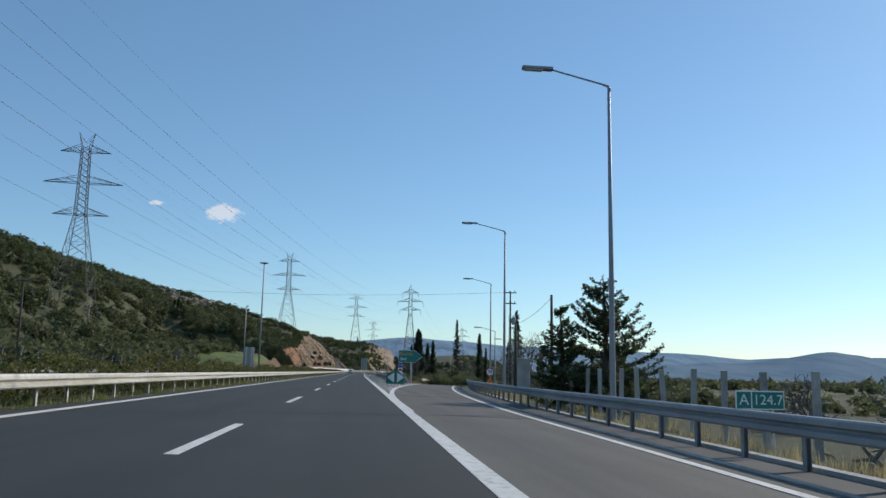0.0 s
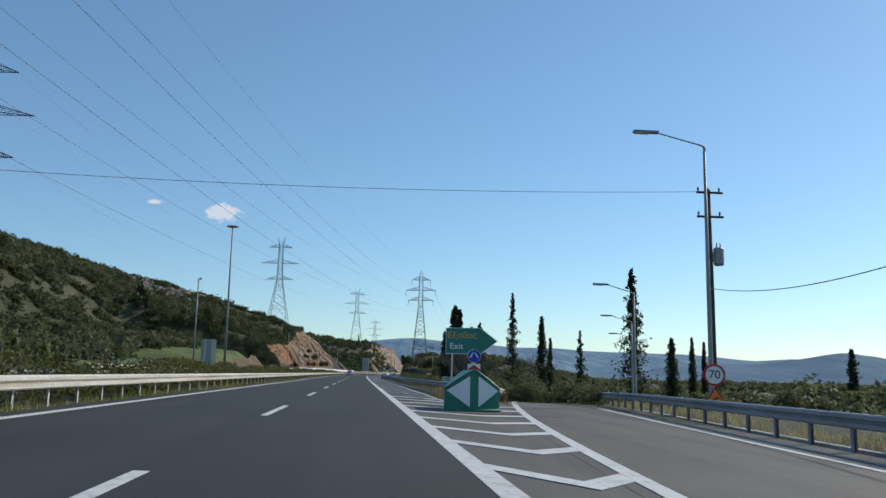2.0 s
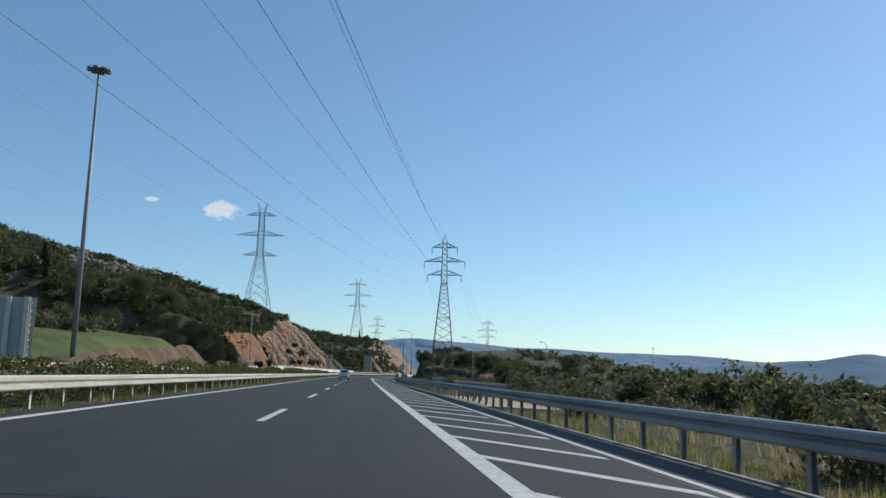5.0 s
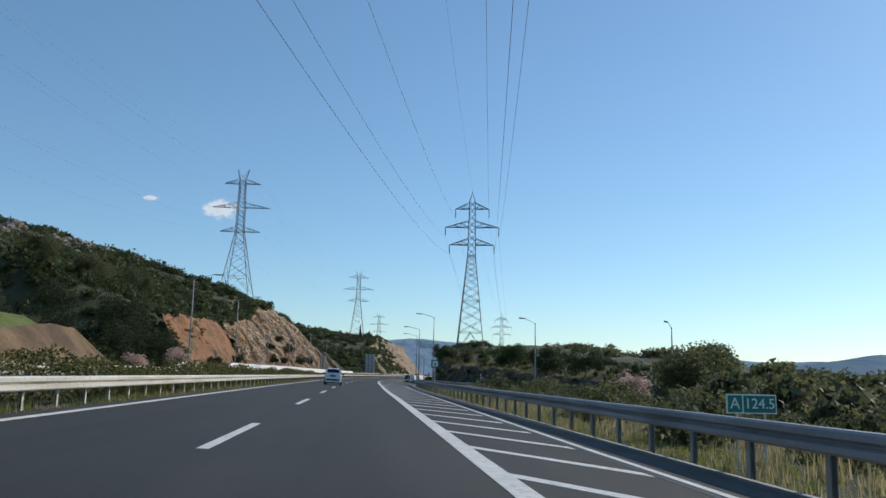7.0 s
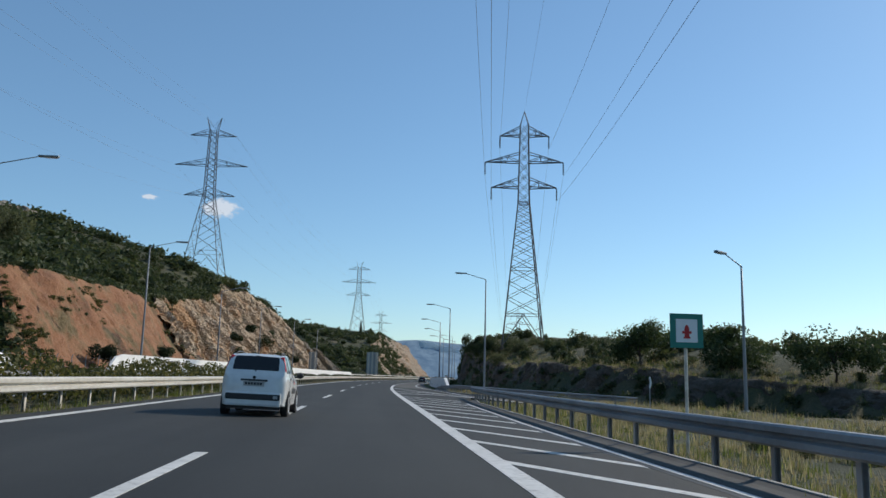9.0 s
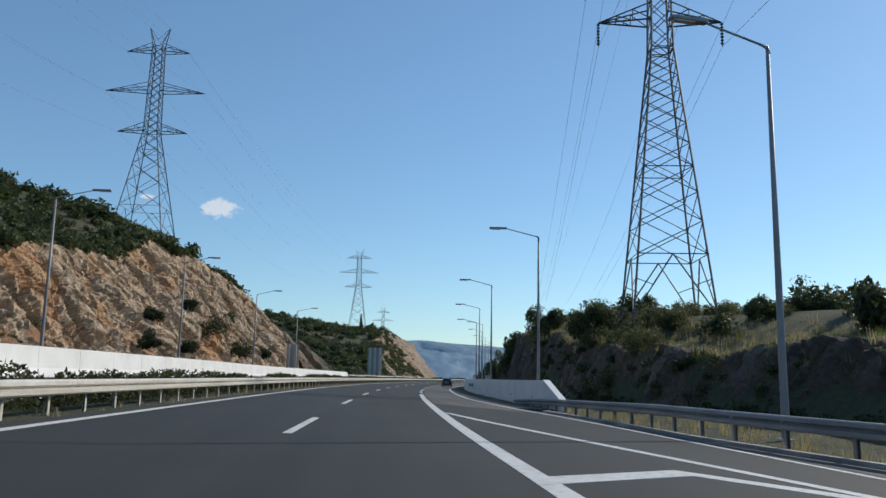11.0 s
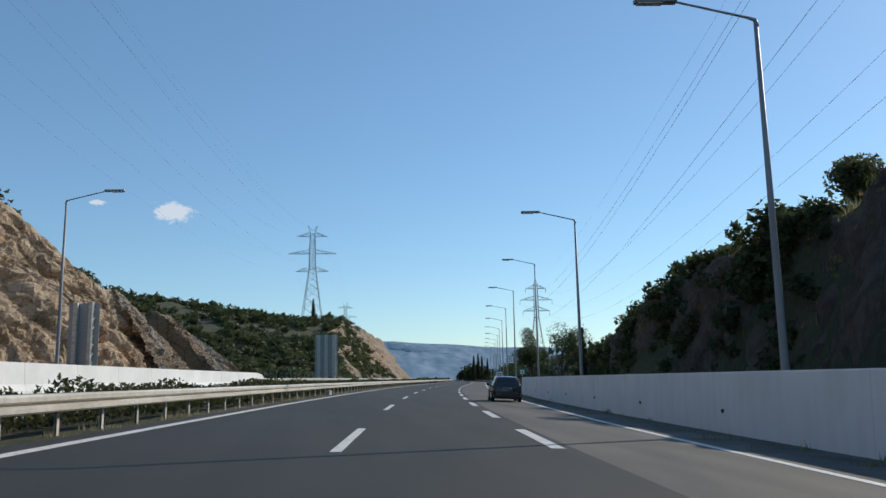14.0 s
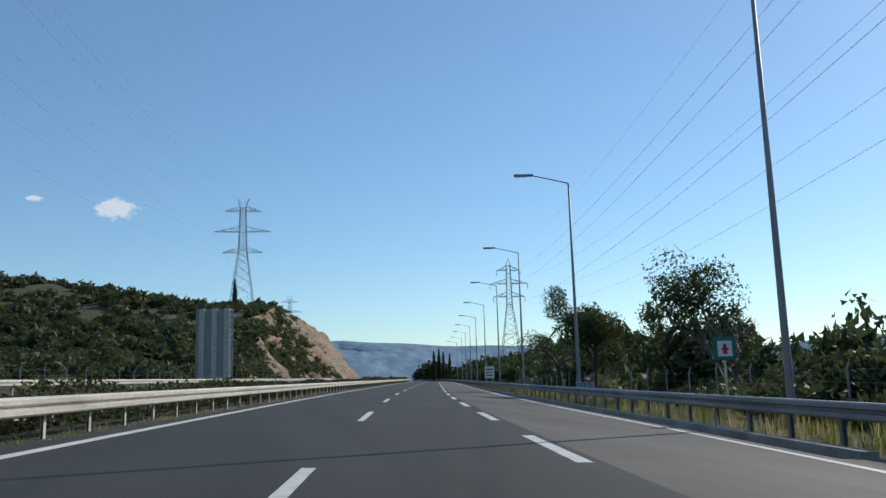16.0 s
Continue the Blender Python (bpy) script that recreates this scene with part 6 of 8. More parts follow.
def conifer(x, y, top, radius, seed, label):
    """A ragged conifer: upswept limbs in tiers, each with flat sprays of needles that thin out to its tip."""
    rs = np.random.RandomState(seed)
    g = gz(x, y)
    h = top - g
    t = empty("conifer_tree", pose(x, y, g - 0.1), label, "tree", "conifers beside the exit lane")
    bm = bmesh.new()
    tube(bm, [(0, 0, -0.3), (0.1, 0.05, h * 0.5), (0.0, 0.1, h * 0.985)], (0.2, 0.12, 0.02), 7)
    out = []

    def spray(foot, way, reach, size):
        k = int(12 + 34 * reach)
        along = rs.uniform(0, 1, k)
        wide = 0.10 * (1.15 - along)
        q = foot + way * (reach * along)[:, None] + rs.normal(0, 1, (k, 3)) * (wide * (0.4 + reach))[:, None] * np.array([1, 1, 0.55])
        out.append(leaves_at(rs, q, np.tile(way * 0.4 + np.array([0, 0, 0.8]), (k, 1)), size, 0.7))

    for i in range(int(h * 17)):
        f = 0.02 + 0.94 * rs.rand() ** 1.25
        a = rs.uniform(0, 2 * math.pi)
        ln = (radius * (1.0 - f) ** 0.8 + 0.18) * rs.uniform(0.55, 1.0)
        root = np.array([0.1 * (1 - abs(2 * f - 1)), 0.05, h * f])
        flat = np.array([math.cos(a), math.sin(a), 0.0])
        side = np.array([-math.sin(a), math.cos(a), 0.0])
        lift = rs.uniform(0.10, 0.35) + 0.35 * f
        pts = [root + flat * ln * q + np.array([0, 0, ln * lift * q * q]) for q in (0, 0.35, 0.7, 1.0)]
        tube(bm, [Vector(p) for p in pts], (0.04 * (1.1 - f), 0.028 * (1.1 - f), 0.016, 0.006), 4, False)
        for q in np.arange(0.12, 1.0, 0.16 / max(ln, 0.3)):
            foot = root + flat * ln * q + np.array([0, 0, ln * lift * q * q])
            sd = rs.choice((-1, 1))
            way = side * sd * rs.uniform(0.5, 1.0) + flat * rs.uniform(0.3, 0.8) + np.array([0, 0, rs.uniform(0.05, 0.5)])
            spray(foot, way / np.linalg.norm(way), (0.14 + 0.30 * ln * (1.02 - q)) * rs.uniform(0.7, 1.2), 0.085)
        tip = flat + np.array([0, 0, 2 * lift])
        spray(pts[2], tip / np.linalg.norm(tip), 0.36 * ln + 0.1, 0.085)
    spray(np.array([0, 0.1, h * 0.86]), np.array([0, 0, 1.0]), h * 0.14, 0.08)
    part("trunk", bm, M_BARK, t)
    tri_object("crown", np.concatenate(out), M_PINE, t)
    return t


def bare_tree(x, y, height, spread, seed, label, name="bare_tree", depth=5, base=0):
    rs = np.random.RandomState(seed)
    t = empty(name, pose(x, y, gz(x, y) - 0.1), label, "tree")
    bm = bmesh.new()
    tips = []
    for _ in range(base or 3):
        d = Vector((rs.normal(0, 0.6), rs.normal(0, 0.6), 1)).normalized()
        limbs(bm, rs, Vector((0, 0, -0.2)), d, height * (0.25 if depth < 6 else 0.22), 0.10 if depth < 6 else 0.085, depth, spread, tips, 0.05 if depth < 6 else 0.22, 4)
    part("branchwork", bm, M_TWIG, t)
    return t


for x, y, top, r, sd, loose in ((11.3, 152.4, 9.4, 1.25, 1, 0), (11.5, 149.2, 8.7, 0.8, 2, 0.1), (10.0, 151, 6.2, 0.65, 3, 0.2), (12.85, 149, 6.6, 0.65, 4, 0), (14.0, 150, 7.2, 0.75, 17, 0), (19.5, 158.5, 11.8, 1.1, 5, 0.8),
                                (25.5, 168, 9.6, 0.9, 6, 0.1), (27.2, 170, 6.7, 0.7, 7, 0.3), (33, 175, 8.2, 1.1, 9, 0.9), (26.7, 133.6, 12.0, 1.7, 10, 0.55), (31.4, 135.5, 5.2, 0.8, 18, 0.3),
                                (56, 188, 8.2, 0.8, 11, 0), (59, 190, 7.6, 0.7, 12, 0), (25.3, 463, 5.2, 0.6, 13, 0.6), (40.6, 120, 3.9, 0.6, 14, 0.2), (75.5, 792, 12.6, 1.1, 15, 0), (78.3, 795, 13.6, 1.2, 16, 0), (80.6, 797, 12.4, 1.1, 35, 0), (82.8, 794, 11.2, 1.0, 36, 0.1)):
    cypress(x, y, top, r, sd, loose, "slender dark green cypress tree" if loose < 0.5 else "thin ragged dark green cypress tree with gaps")
conifer(9.7, 37.2, 4.5, 2.0, 21, "ragged dark green conifer behind the guardrail")
conifer(11.45, 36.0, 5.95, 3.5, 22, "broad ragged dark green conifer behind the guardrail")
bare_tree(16.8, 73.8, 8.0, 0.74, 24, "wide bare leafless tree with thin pale twigs", base=11)
bare_tree(9.9, 130, 5.8, 0.40, 32, "wide bare leafless tree with many fine twigs behind the guardrail", depth=6, base=5)
bare_tree(22.5, 160, 6.0, 0.5, 25, "bare leafless tree among the cypresses", base=4)
bare_tree(15.5, 155, 4.2, 0.5, 26, "bare leafless tree among the cypresses", base=4)
bare_tree(24.5, 168, 6.2, 0.5, 27, "bare leafless tree beyond the cypresses", base=4)
bare_tree(17.4, 373, 5.8, 0.55, 28, "small bare leafless tree on the bank")
bare_tree(31, 488, 6.0, 0.5, 29, "bare leafless tree beside pines")
bare_tree(13.0, 18, 3.2, 0.5, 30, "bare leafless shrub with many thin stems", "bare_shrub", 4, 6)
bare_tree(15.5, 26, 3.4, 0.5, 31, "bare leafless shrub with many thin stems", "bare_shrub", 4, 6)
for x, y, h, r, sd, m_, lab in ((23, 320, 3.8, 2.6, 41, M_PINE, "dark bushy tree on the bank"), (26.5, 311, 3.0, 2.3, 42, M_PINE, "dark bushy tree on the bank"), (29.5, 303, 3.0, 2.6, 43, M_PINE, "dark bushy tree on the bank"),
                               (36, 280, 6.0, 3.4, 44, M_SCRUB, "broad dark tree on the plain"), (18.6, 243, 3.2, 2.6, 45, M_OLIVE, "grey-green olive tree near the guardrail"), (35.8, 499, 8.4, 3.5, 46, M_PINE, "round-topped pine tree beside the motorway"),
                               (37, 527, 10.0, 3.2, 47, M_PINE, "tall pine tree beside the motorway"), (32.6, 508, 7.6, 2.8, 48, M_PINE, "dark bushy tree beside the motorway"), (42, 545, 8.0, 3.0, 49, M_PINE, "pine tree beside the motorway"),
                               (18.6, 374, 2.9, 2.2, 50, M_SCRUB, "dark tree under a pylon"), (27.5, 430, 2.6, 1.7, 53, M_OLIVE, "small olive tree on the brink of the bank"), (31, 448, 3.0, 1.8, 55, M_SCRUB, "dark bushy tree on the bank"),
                               (-31, 306, 7.4, 3.6, 56, M_CYPRESS, "dark evergreen tree in a hollow"), (-37, 300, 8.4, 4.0, 57, M_CYPRESS, "dark evergreen tree in a hollow"), (-27.5, 311, 6.4, 3.2, 61, M_CYPRESS, "dark evergreen tree in a hollow"), (-34, 314, 8.0, 3.8, 62, M_CYPRESS, "dark evergreen tree in a hollow"), (-28, 297, 6.0, 3.0, 58, M_CYPRESS, "dark evergreen tree in a hollow"),
                               (19.3, 394, 3.1, 2.2, 68, M_SCRUB, "dark tree on the brink of the bank"), (17.4, 53, 3.2, 1.9, 69, M_PINE, "dark bushy tree behind the guardrail"), (15.0, 47.5, 2.6, 2.0, 70, M_OLIVE, "rounded grey-green shrub tree behind the guardrail"), (-22, 445, 3.0, 1.5, 59, M_SCRUB, "dark shrub at the foot of the cut"), (-52, 313, 6.2, 4.0, 101, M_OLIVE, "broad grey-green olive tree above the meadow"), (-50, 327, 6.8, 3.7, 102, M_OLIVE, "broad grey-green olive tree above the meadow"), (-43.5, 330, 5.6, 3.3, 103, M_OLIVE, "broad grey-green olive tree above a hollow"), (-40, 346, 5.2, 3.0, 104, M_OLIVE, "grey-green olive tree on the slope"),
                               (-58, 304, 6.0, 3.6, 105, M_OLIVE, "broad grey-green olive tree above the meadow"), (-61, 322, 6.0, 3.6, 106, M_OLIVE, "broad grey-green olive tree on the slope"), (-47.5, 345, 5.0, 3.0, 107, M_OLIVE, "grey-green olive tree on the slope"), (40, 515, 7.0, 2.8, 60, M_SCRUB, "dark bushy tree beside the motorway")):
    leafy_tree(x, y, h, r, sd, m_, lab)
leafy_tree(17.4, 250, 1.7, 1.5, 65, M_BLOSSOM, "almond tree in pink blossom", "almond_tree", 0.11, 150)
leafy_tree(-21.5, 297, 3.6, 1.9, 66, M_BLOSSOM, "almond tree in pink blossom", "almond_tree", 0.13, 110)
leafy_tree(-23.5, 287, 2.6, 1.4, 67, M_BLOSSOM, "almond tree in pale blossom", "almond_tree", 0.13, 90)
for k, (s, u, h, r) in enumerate(((392, -25.5, 1.8, 1.1), (422.3, -28.0, 3.4, 2.3), (427, -25.9, 3.0, 2.1), (417, -30.0, 1.8, 1.2), (444, -25.8, 2.4, 1.6), (400, -28.1, 1.6, 1.1), (405, -25.7, 1.7, 1.2), (330, -24.5, 1.6, 1.2), (352, -25, 1.8, 1.2))):
    rs = np.random.RandomState(80 + k)
    p = on_road(s, u + 1.7)
    z = max(0.5, (-u + CUT_TOE) * CUT_SLOPE + 0.3)
    c, rr = lobes(rs, 9, (0.8 * r, 0.8 * r, 0.5 * h), 0.5 * r, 0.2)
    ob = tri_object("shrub", crown(rs, c, rr, 260, 0.15, 0.7), M_CYPRESS)
    ob.location = (p.x, p.y, z - 0.2)
    tagged(ob, "dark green shrub rooted in the rock face", "shrub", "shrubs on the rock face")

rs = np.random.RandomState(33)
spread_ = [(23.25 + rs.normal(0, 4.5), 370 + rs.normal(0, 4.0)) for _ in range(46)]
scatter("pylon_foot_shrubs", NEAR, [(x, y, gz(x, y) - 0.1, rs.uniform(0.5, 1.1), rs.uniform(0.9, 1.5)) for x, y in spread_], M_OLIVE, "grey-green shrubs round a pylon's feet", "shrubs", 34)
# cypresses far up the hillside
for k, (x, y, h) in enumerate(((-72, 330, 5), (-74, 334, 6), (-70, 326, 4.5), (-60, 300, 5.5), (-78, 345, 5), (-1.5, 690, 9))):
    cypress(x, y, gz(x, y) + h, 0.9, 90 + k, 0.1, "small dark cypress on the hillside")


# ---- fences along the left verge ----
def fence(s0, s1, u, gap, label):
    f = empty("fence", Matrix(), label, "fence")
    bm = bmesh.new()
    tube(bm, [(0, 0, -0.4), (0, 0, 1.55), (0.08, 0, 1.75)], (0.035, 0.035, 0.03), 6)
    me = bpy.data.meshes.new("post")
    bm.to_mesh(me)
    bm.free()
    me.materials.append(M_POLE)
    ss = steps(s0, s1, gap)
    tops = []
    for s in ss:
        p = on_road(s, u)
        z = gz(p.x, p.y)
        share("post", me, f, pose(p.x, p.y, z))
        tops.append(Vector((p.x, p.y, z)))
    for h in (0.3, 0.75, 1.2, 1.55):
        bm = bmesh.new()
        tube(bm, [t + Vector((0, 0, h)) for t in tops], [0.006] * len(tops), 3, False)
        part("wire", bm, M_WIRE, f)
    return f


def post_fence(s0, s1, u, gap, label):
    """Square concrete posts with bent tops and three slack wires."""
    f = empty("fence", Matrix(), label, "fence")
    bm = bmesh.new()
    box(bm, -0.065, 0.065, -0.065, 0.065, -0.5, 1.82, 0.012)
    me = bpy.data.meshes.new("post")
    bm.to_mesh(me)
    bm.free()
    me.materials.append(M_KERB)
    rs = np.random.RandomState(17)
    feet = []
    for s in steps(s0, s1, gap):
        p = on_road(s, u + rs.normal(0, 0.08))
        z = gz(p.x, p.y)
        share("post", me, f, pose(p.x, p.y, z + rs.normal(0, 0.05), rs.normal(0, 1.5), rs.normal(0, 1.5), 10))
        feet.append(Vector((p.x, p.y, z)))
    for h in (0.5, 1.05, 1.6):
        bm = bmesh.new()
        pts = []
        for a, b in zip(feet, feet[1:]):
            pts += [a + Vector((0, -0.07, h)), (a + b) / 2 + Vector((0, -0.07, h - 0.05))]
        tube(bm, pts, [0.005] * len(pts), 3, False)
        part("wire", bm, M_WIRE, f)
    return f


post_fence(4.2, 34.8, 12.0, 2.2, "weathered concrete fence posts with slack wires behind the guardrail")
fence(40, 232, -21.3, 3.0, "wire fence on pale steel posts beyond the opposite carriageway")
fence(500, 640, -21.3, 3.0, "wire fence on pale steel posts beyond the opposite carriageway")
fence(300, 350, -22.0, 3.0, "wire fence on pale steel posts below the soil bank")
fence(468, 560, 13.2, 3.2, "wire fence on pale steel posts behind the guardrail")


# ---- signs ----
def disc(bm, r, y0, y1, sides=28):
    return bmesh.ops.create_cone(bm, cap_ends=True, segments=sides, radius1=r, radius2=r, depth=abs(y1 - y0), matrix=Matrix.Translation((0, (y0 + y1) / 2, 0)) @ Matrix.Rotation(radians(90), 4, "X"))


def sign_post(h, parent, x=0.0, r=0.035, y=0.05):
    bm = bmesh.new()
    tube(bm, [(x, y, -0.5), (x, y, h)], (r, r), 10)
    return part("post", bm, M_GALV, parent)


def km_sign(m, text, on_wall=False):
    """A small green distance plate with a letter field and a number field."""
    sg = empty("distance_sign", m, "small green kilometre plate with white figures", "road sign", "kilometre plates")
    z0, z1 = (0.74, 1.07) if not on_wall else (0.45, 0.78)
    if not on_wall:
        sign_post(z1 - 0.02, sg, -0.25, 0.022, 0.03)
        sign_post(z1 - 0.02, sg, 0.25, 0.022, 0.03)
    bm = bmesh.new()
    box(bm, -0.45, 0.45, -0.012, 0.008, z0, z1, 0.004)
    plate = part("plate", bm, M_WHITE_SIGN, sg)
    for a, b in ((-0.43, -0.17), (-0.145, 0.43)):
        bm = bmesh.new()
        box(bm, a, b, -0.016, -0.0125, z0 + 0.022, z1 - 0.022)
        part("field", bm, M_GREEN_SIGN, plate, "green field")
    zc = (z0 + z1) / 2
    words("letter", "A", 0.27, M_WHITE_SIGN, plate, Matrix.Translation((-0.30, -0.019, zc)) @ UP)
    words("figures", text, 0.25, M_WHITE_SIGN, plate, Matrix.Translation((0.145, -0.019, zc)) @ UP)
    return sg


def sign_ground(s, u):
    p = on_road(s, u)
    return pose(p.x, p.y, gz(p.x, p.y), 0, 0, -math.degrees(turn(s)))


for s, u, text in ((12.6, 9.35, "124.7"), (112.6, 8.45, "124.6"), (211.6, 8.85, "124.5"), (497.5, 10.2, "124.2")):
    m = sign_ground(s, u)
    m.translation.z = on_road(s, u).z - 0.05 + (0.12 if s < 300 else 0)
    km_sign(m, text)
km_sign(road_pose(396.6, wall_u(396.6) - 0.02, 0.20), "124.3", True)


def marker_post(x, y, top):
    """A thin bent roadside post with a white tip."""
    g = gz(x, y)
    mp = empty("marker_post", pose(x, y, g), "thin bent roadside post with a white tip", "marker post")
    bm = bmesh.new()
    tube(bm, [(0, 0, -0.3), (0, 0, top - g - 0.55)], (0.025, 0.025), 8)
    shaft = part("shaft", bm, M_GALV_SHADED, mp)
    bm = bmesh.new()
    tube(bm, [(0, 0, top - g - 0.55), (0.05, 0, top - g - 0.3), (0.0, 0, top - g)], (0.05, 0.055, 0.045), 8)
    part("tip", bm, M_WHITE_SIGN, mp, "white tip")
    return mp


marker_post(14.2, 294.0, 1.45)


def arrow_sign():
    """Green arrow-shaped exit sign on three posts."""
    sg = empty("exit_sign", pose(5.45, 107.3, gz(7, 107.3), 0, 0, -12), "green arrow-shaped exit sign with Greek and English words", "road sign")
    base = gz(7, 107.3)
    z0, z1 = 2.40 - base, 4.02 - base
    outline = [(0, z0), (2.2, z0), (3.25, (z0 + z1) / 2), (2.2, z1), (0, z1)]
    bm = bmesh.new()
    prism(bm, outline, -0.03, 0.0)
    board = part("board", bm, M_WHITE_SIGN, sg, "white edged board")
    inner = [(0.03, z0 + 0.03), (2.19, z0 + 0.03), (3.2, (z0 + z1) / 2), (2.19, z1 - 0.03), (0.03, z1 - 0.03)]
    bm = bmesh.new()
    prism(bm, inner, -0.036, -0.031)
    part("face", bm, M_GREEN_SIGN, board, "green reflective face")
    words("greek_word", "Έξοδος", 0.54, M_YELLOW, board, Matrix.Translation((1.0, -0.041, z0 + 1.14)) @ UP, "yellow lettering")
    words("english_word", "Exit", 0.54, M_WHITE_SIGN, board, Matrix.Translation((0.68, -0.041, z0 + 0.47)) @ UP, "white lettering")
    for x in (0.40, 1.65, 1.80):
        sign_post(z1 - 0.1, sg, x, 0.05, 0.06)
    return sg


arrow_sign()


def keep_sign():
    """Blue disc with two arrows over a red and white chevron board."""
    sg = empty("keep_sign", road_pose(89.5, 6.95, 0.12), "blue round sign above a red and white chevron board", "road sign")
    sign_post(2.1, sg)
    bm = bmesh.new()
    disc(bm, 0.275, -0.02, 0.0)
    d = part("disc", bm, M_WHITE_SIGN, sg, "white rimmed disc")
    d.location = (0, -0.01, 1.92)
    bm = bmesh.new()
    disc(bm, 0.262, -0.026, -0.021)
    part("face", bm, M_BLUE, d, "blue reflective face")
    for sd in (-1, 1):
        bm = bmesh.new()
        prism(bm, [(0.02 * sd, 0.13), (0.05 * sd, 0.16), (0.19 * sd, -0.05), (0.145 * sd, -0.08)][::sd], -0.031, -0.027)
        part("arrow", bm, M_WHITE_SIGN, d, "white arrow")
    bm = bmesh.new()
    box(bm, -0.27, 0.27, -0.02, 0.0, 0.66, 1.60, 0.005)
    b = part("chevron_board", bm, M_WHITE_SIGN, sg, "white board")
    for k in range(2):
        z = 0.70 + k * 0.45
        bm = bmesh.new()
        prism(bm, [(-0.26, z), (0, z + 0.20), (0, z + 0.42), (-0.26, z + 0.22)], -0.025, -0.021)
        prism(bm, [(0, z + 0.20), (0.26, z), (0.26, z + 0.22), (0, z + 0.42)], -0.025, -0.021)
        part("chevron", bm, M_RED, b, "red chevron")
    return sg


keep_sign()


def limit_sign():
    """Speed limit disc over an orange bend triangle."""
    x, y = 15.0, 90.0
    g = gz(x, y)
    sg = empty("speed_limit_sign", pose(x, y, g, 0, 0, -8), "round 70 speed limit above an orange bend triangle", "road sign")
    sign_post(1.75 - g, sg)
    bm = bmesh.new()
    disc(bm, 0.46, -0.02, 0.0)
    d = part("disc", bm, M_RED, sg, "red rimmed disc")
    d.location = (0, -0.01, 1.32 - g)
    bm = bmesh.new()
    disc(bm, 0.37, -0.026, -0.021)
    part("face", bm, M_WHITE_SIGN, d, "white face")
    words("figures", "70", 0.50, M_BLACK, d, Matrix.Translation((0, -0.031, 0)) @ UP, "black figures")
    bm = bmesh.new()
    prism(bm, [(-0.50, -0.02 - g), (0.50, -0.02 - g), (0.0, 0.84 - g)], -0.03, -0.01)
    t = part("triangle", bm, M_RED, sg, "red edged triangle")
    bm = bmesh.new()
    prism(bm, [(-0.42, 0.03 - g), (0.42, 0.03 - g), (0.0, 0.75 - g)], -0.036, -0.031)
    part("face", bm, M_ORANGE, t, "orange face")
    bm = bmesh.new()
    for (a, b), (c, e) in zip(((-0.08, 0.10), (-0.08, 0.28), (0.02, 0.36)), ((-0.08, 0.28), (0.02, 0.36), (0.13, 0.36))):
        tube(bm, ((a, -0.04, b - g), (c, -0.04, e - g)), (0.035, 0.035), 5)
    part("bend_arrow", bm, M_BLACK, t, "black bend arrow")
    return sg


limit_sign()


def phone_sign(s, u, z0, k=1.0):
    """Green square sign with a red emergency symbol in a white field."""
    m = sign_ground(s, u)
    g = m.translation.z
    m.translation.z = g
    zr_ = on_road(s, u).z
    sg = empty("emergency_sign", m, "green square sign with a red symbol on white", "road sign", "emergency signs")
    top = z0 + zr_ - g
    sign_post(top + 0.62 * k, sg)
    bm = bmesh.new()
    box(bm, -0.31 * k, 0.31 * k, -0.03, -0.01, top, top + 0.62 * k, 0.006)
    b = part("board", bm, M_GREEN_SIGN, sg)
    bm = bmesh.new()
    box(bm, -0.2 * k, 0.2 * k, -0.036, -0.0305, top + 0.10 * k, top + 0.52 * k)
    part("field", bm, M_WHITE_SIGN, b, "white field")
    bm = bmesh.new()
    c = top + 0.17 * k
    prism(bm, [(-0.07, c), (0.07, c), (0.07, c + 0.03), (0.05, c + 0.04), (0.05, c + 0.20), (0.035, c + 0.25), (0.0, c + 0.28), (-0.035, c + 0.25), (-0.05, c + 0.20), (-0.05, c + 0.04), (-0.07, c + 0.03)], -0.042, -0.037)
    box(bm, -0.10, -0.05, -0.041, -0.0375, c + 0.10, c + 0.15)
    box(bm, 0.05, 0.10, -0.041, -0.0375, c + 0.10, c + 0.15)
    part("symbol", bm, M_RED, b, "red symbol")
    return sg


phone_sign(270.4, 8.65, 2.06, 1.13)
phone_sign(477.5, 9.85, 1.70)


def panel_sign(s, u, w, h, z0, label, stripes):
    sg = empty("information_sign", sign_ground(s, u), label, "road sign")
    sign_post(z0 + h, sg, -w * 0.3, 0.03)
    sign_post(z0 + h, sg, w * 0.3, 0.03)
    bm = bmesh.new()
    box(bm, -w / 2, w / 2, -0.03, 0.0, z0, z0 + h, 0.006)
    b = part("board", bm, M_WHITE_SIGN, sg)
    for k in range(stripes):
        bm = bmesh.new()
        box(bm, -w * 0.36, w * 0.36, -0.036, -0.0305, z0 + h * (0.2 + 0.25 * k), z0 + h * (0.30 + 0.25 * k))
        part("bar", bm, M_RED if k == 1 else M_BLACK, b)
    return sg


panel_sign(566, 10.2, 1.3, 1.6, 1.3, "small white information sign with dark bars", 3)


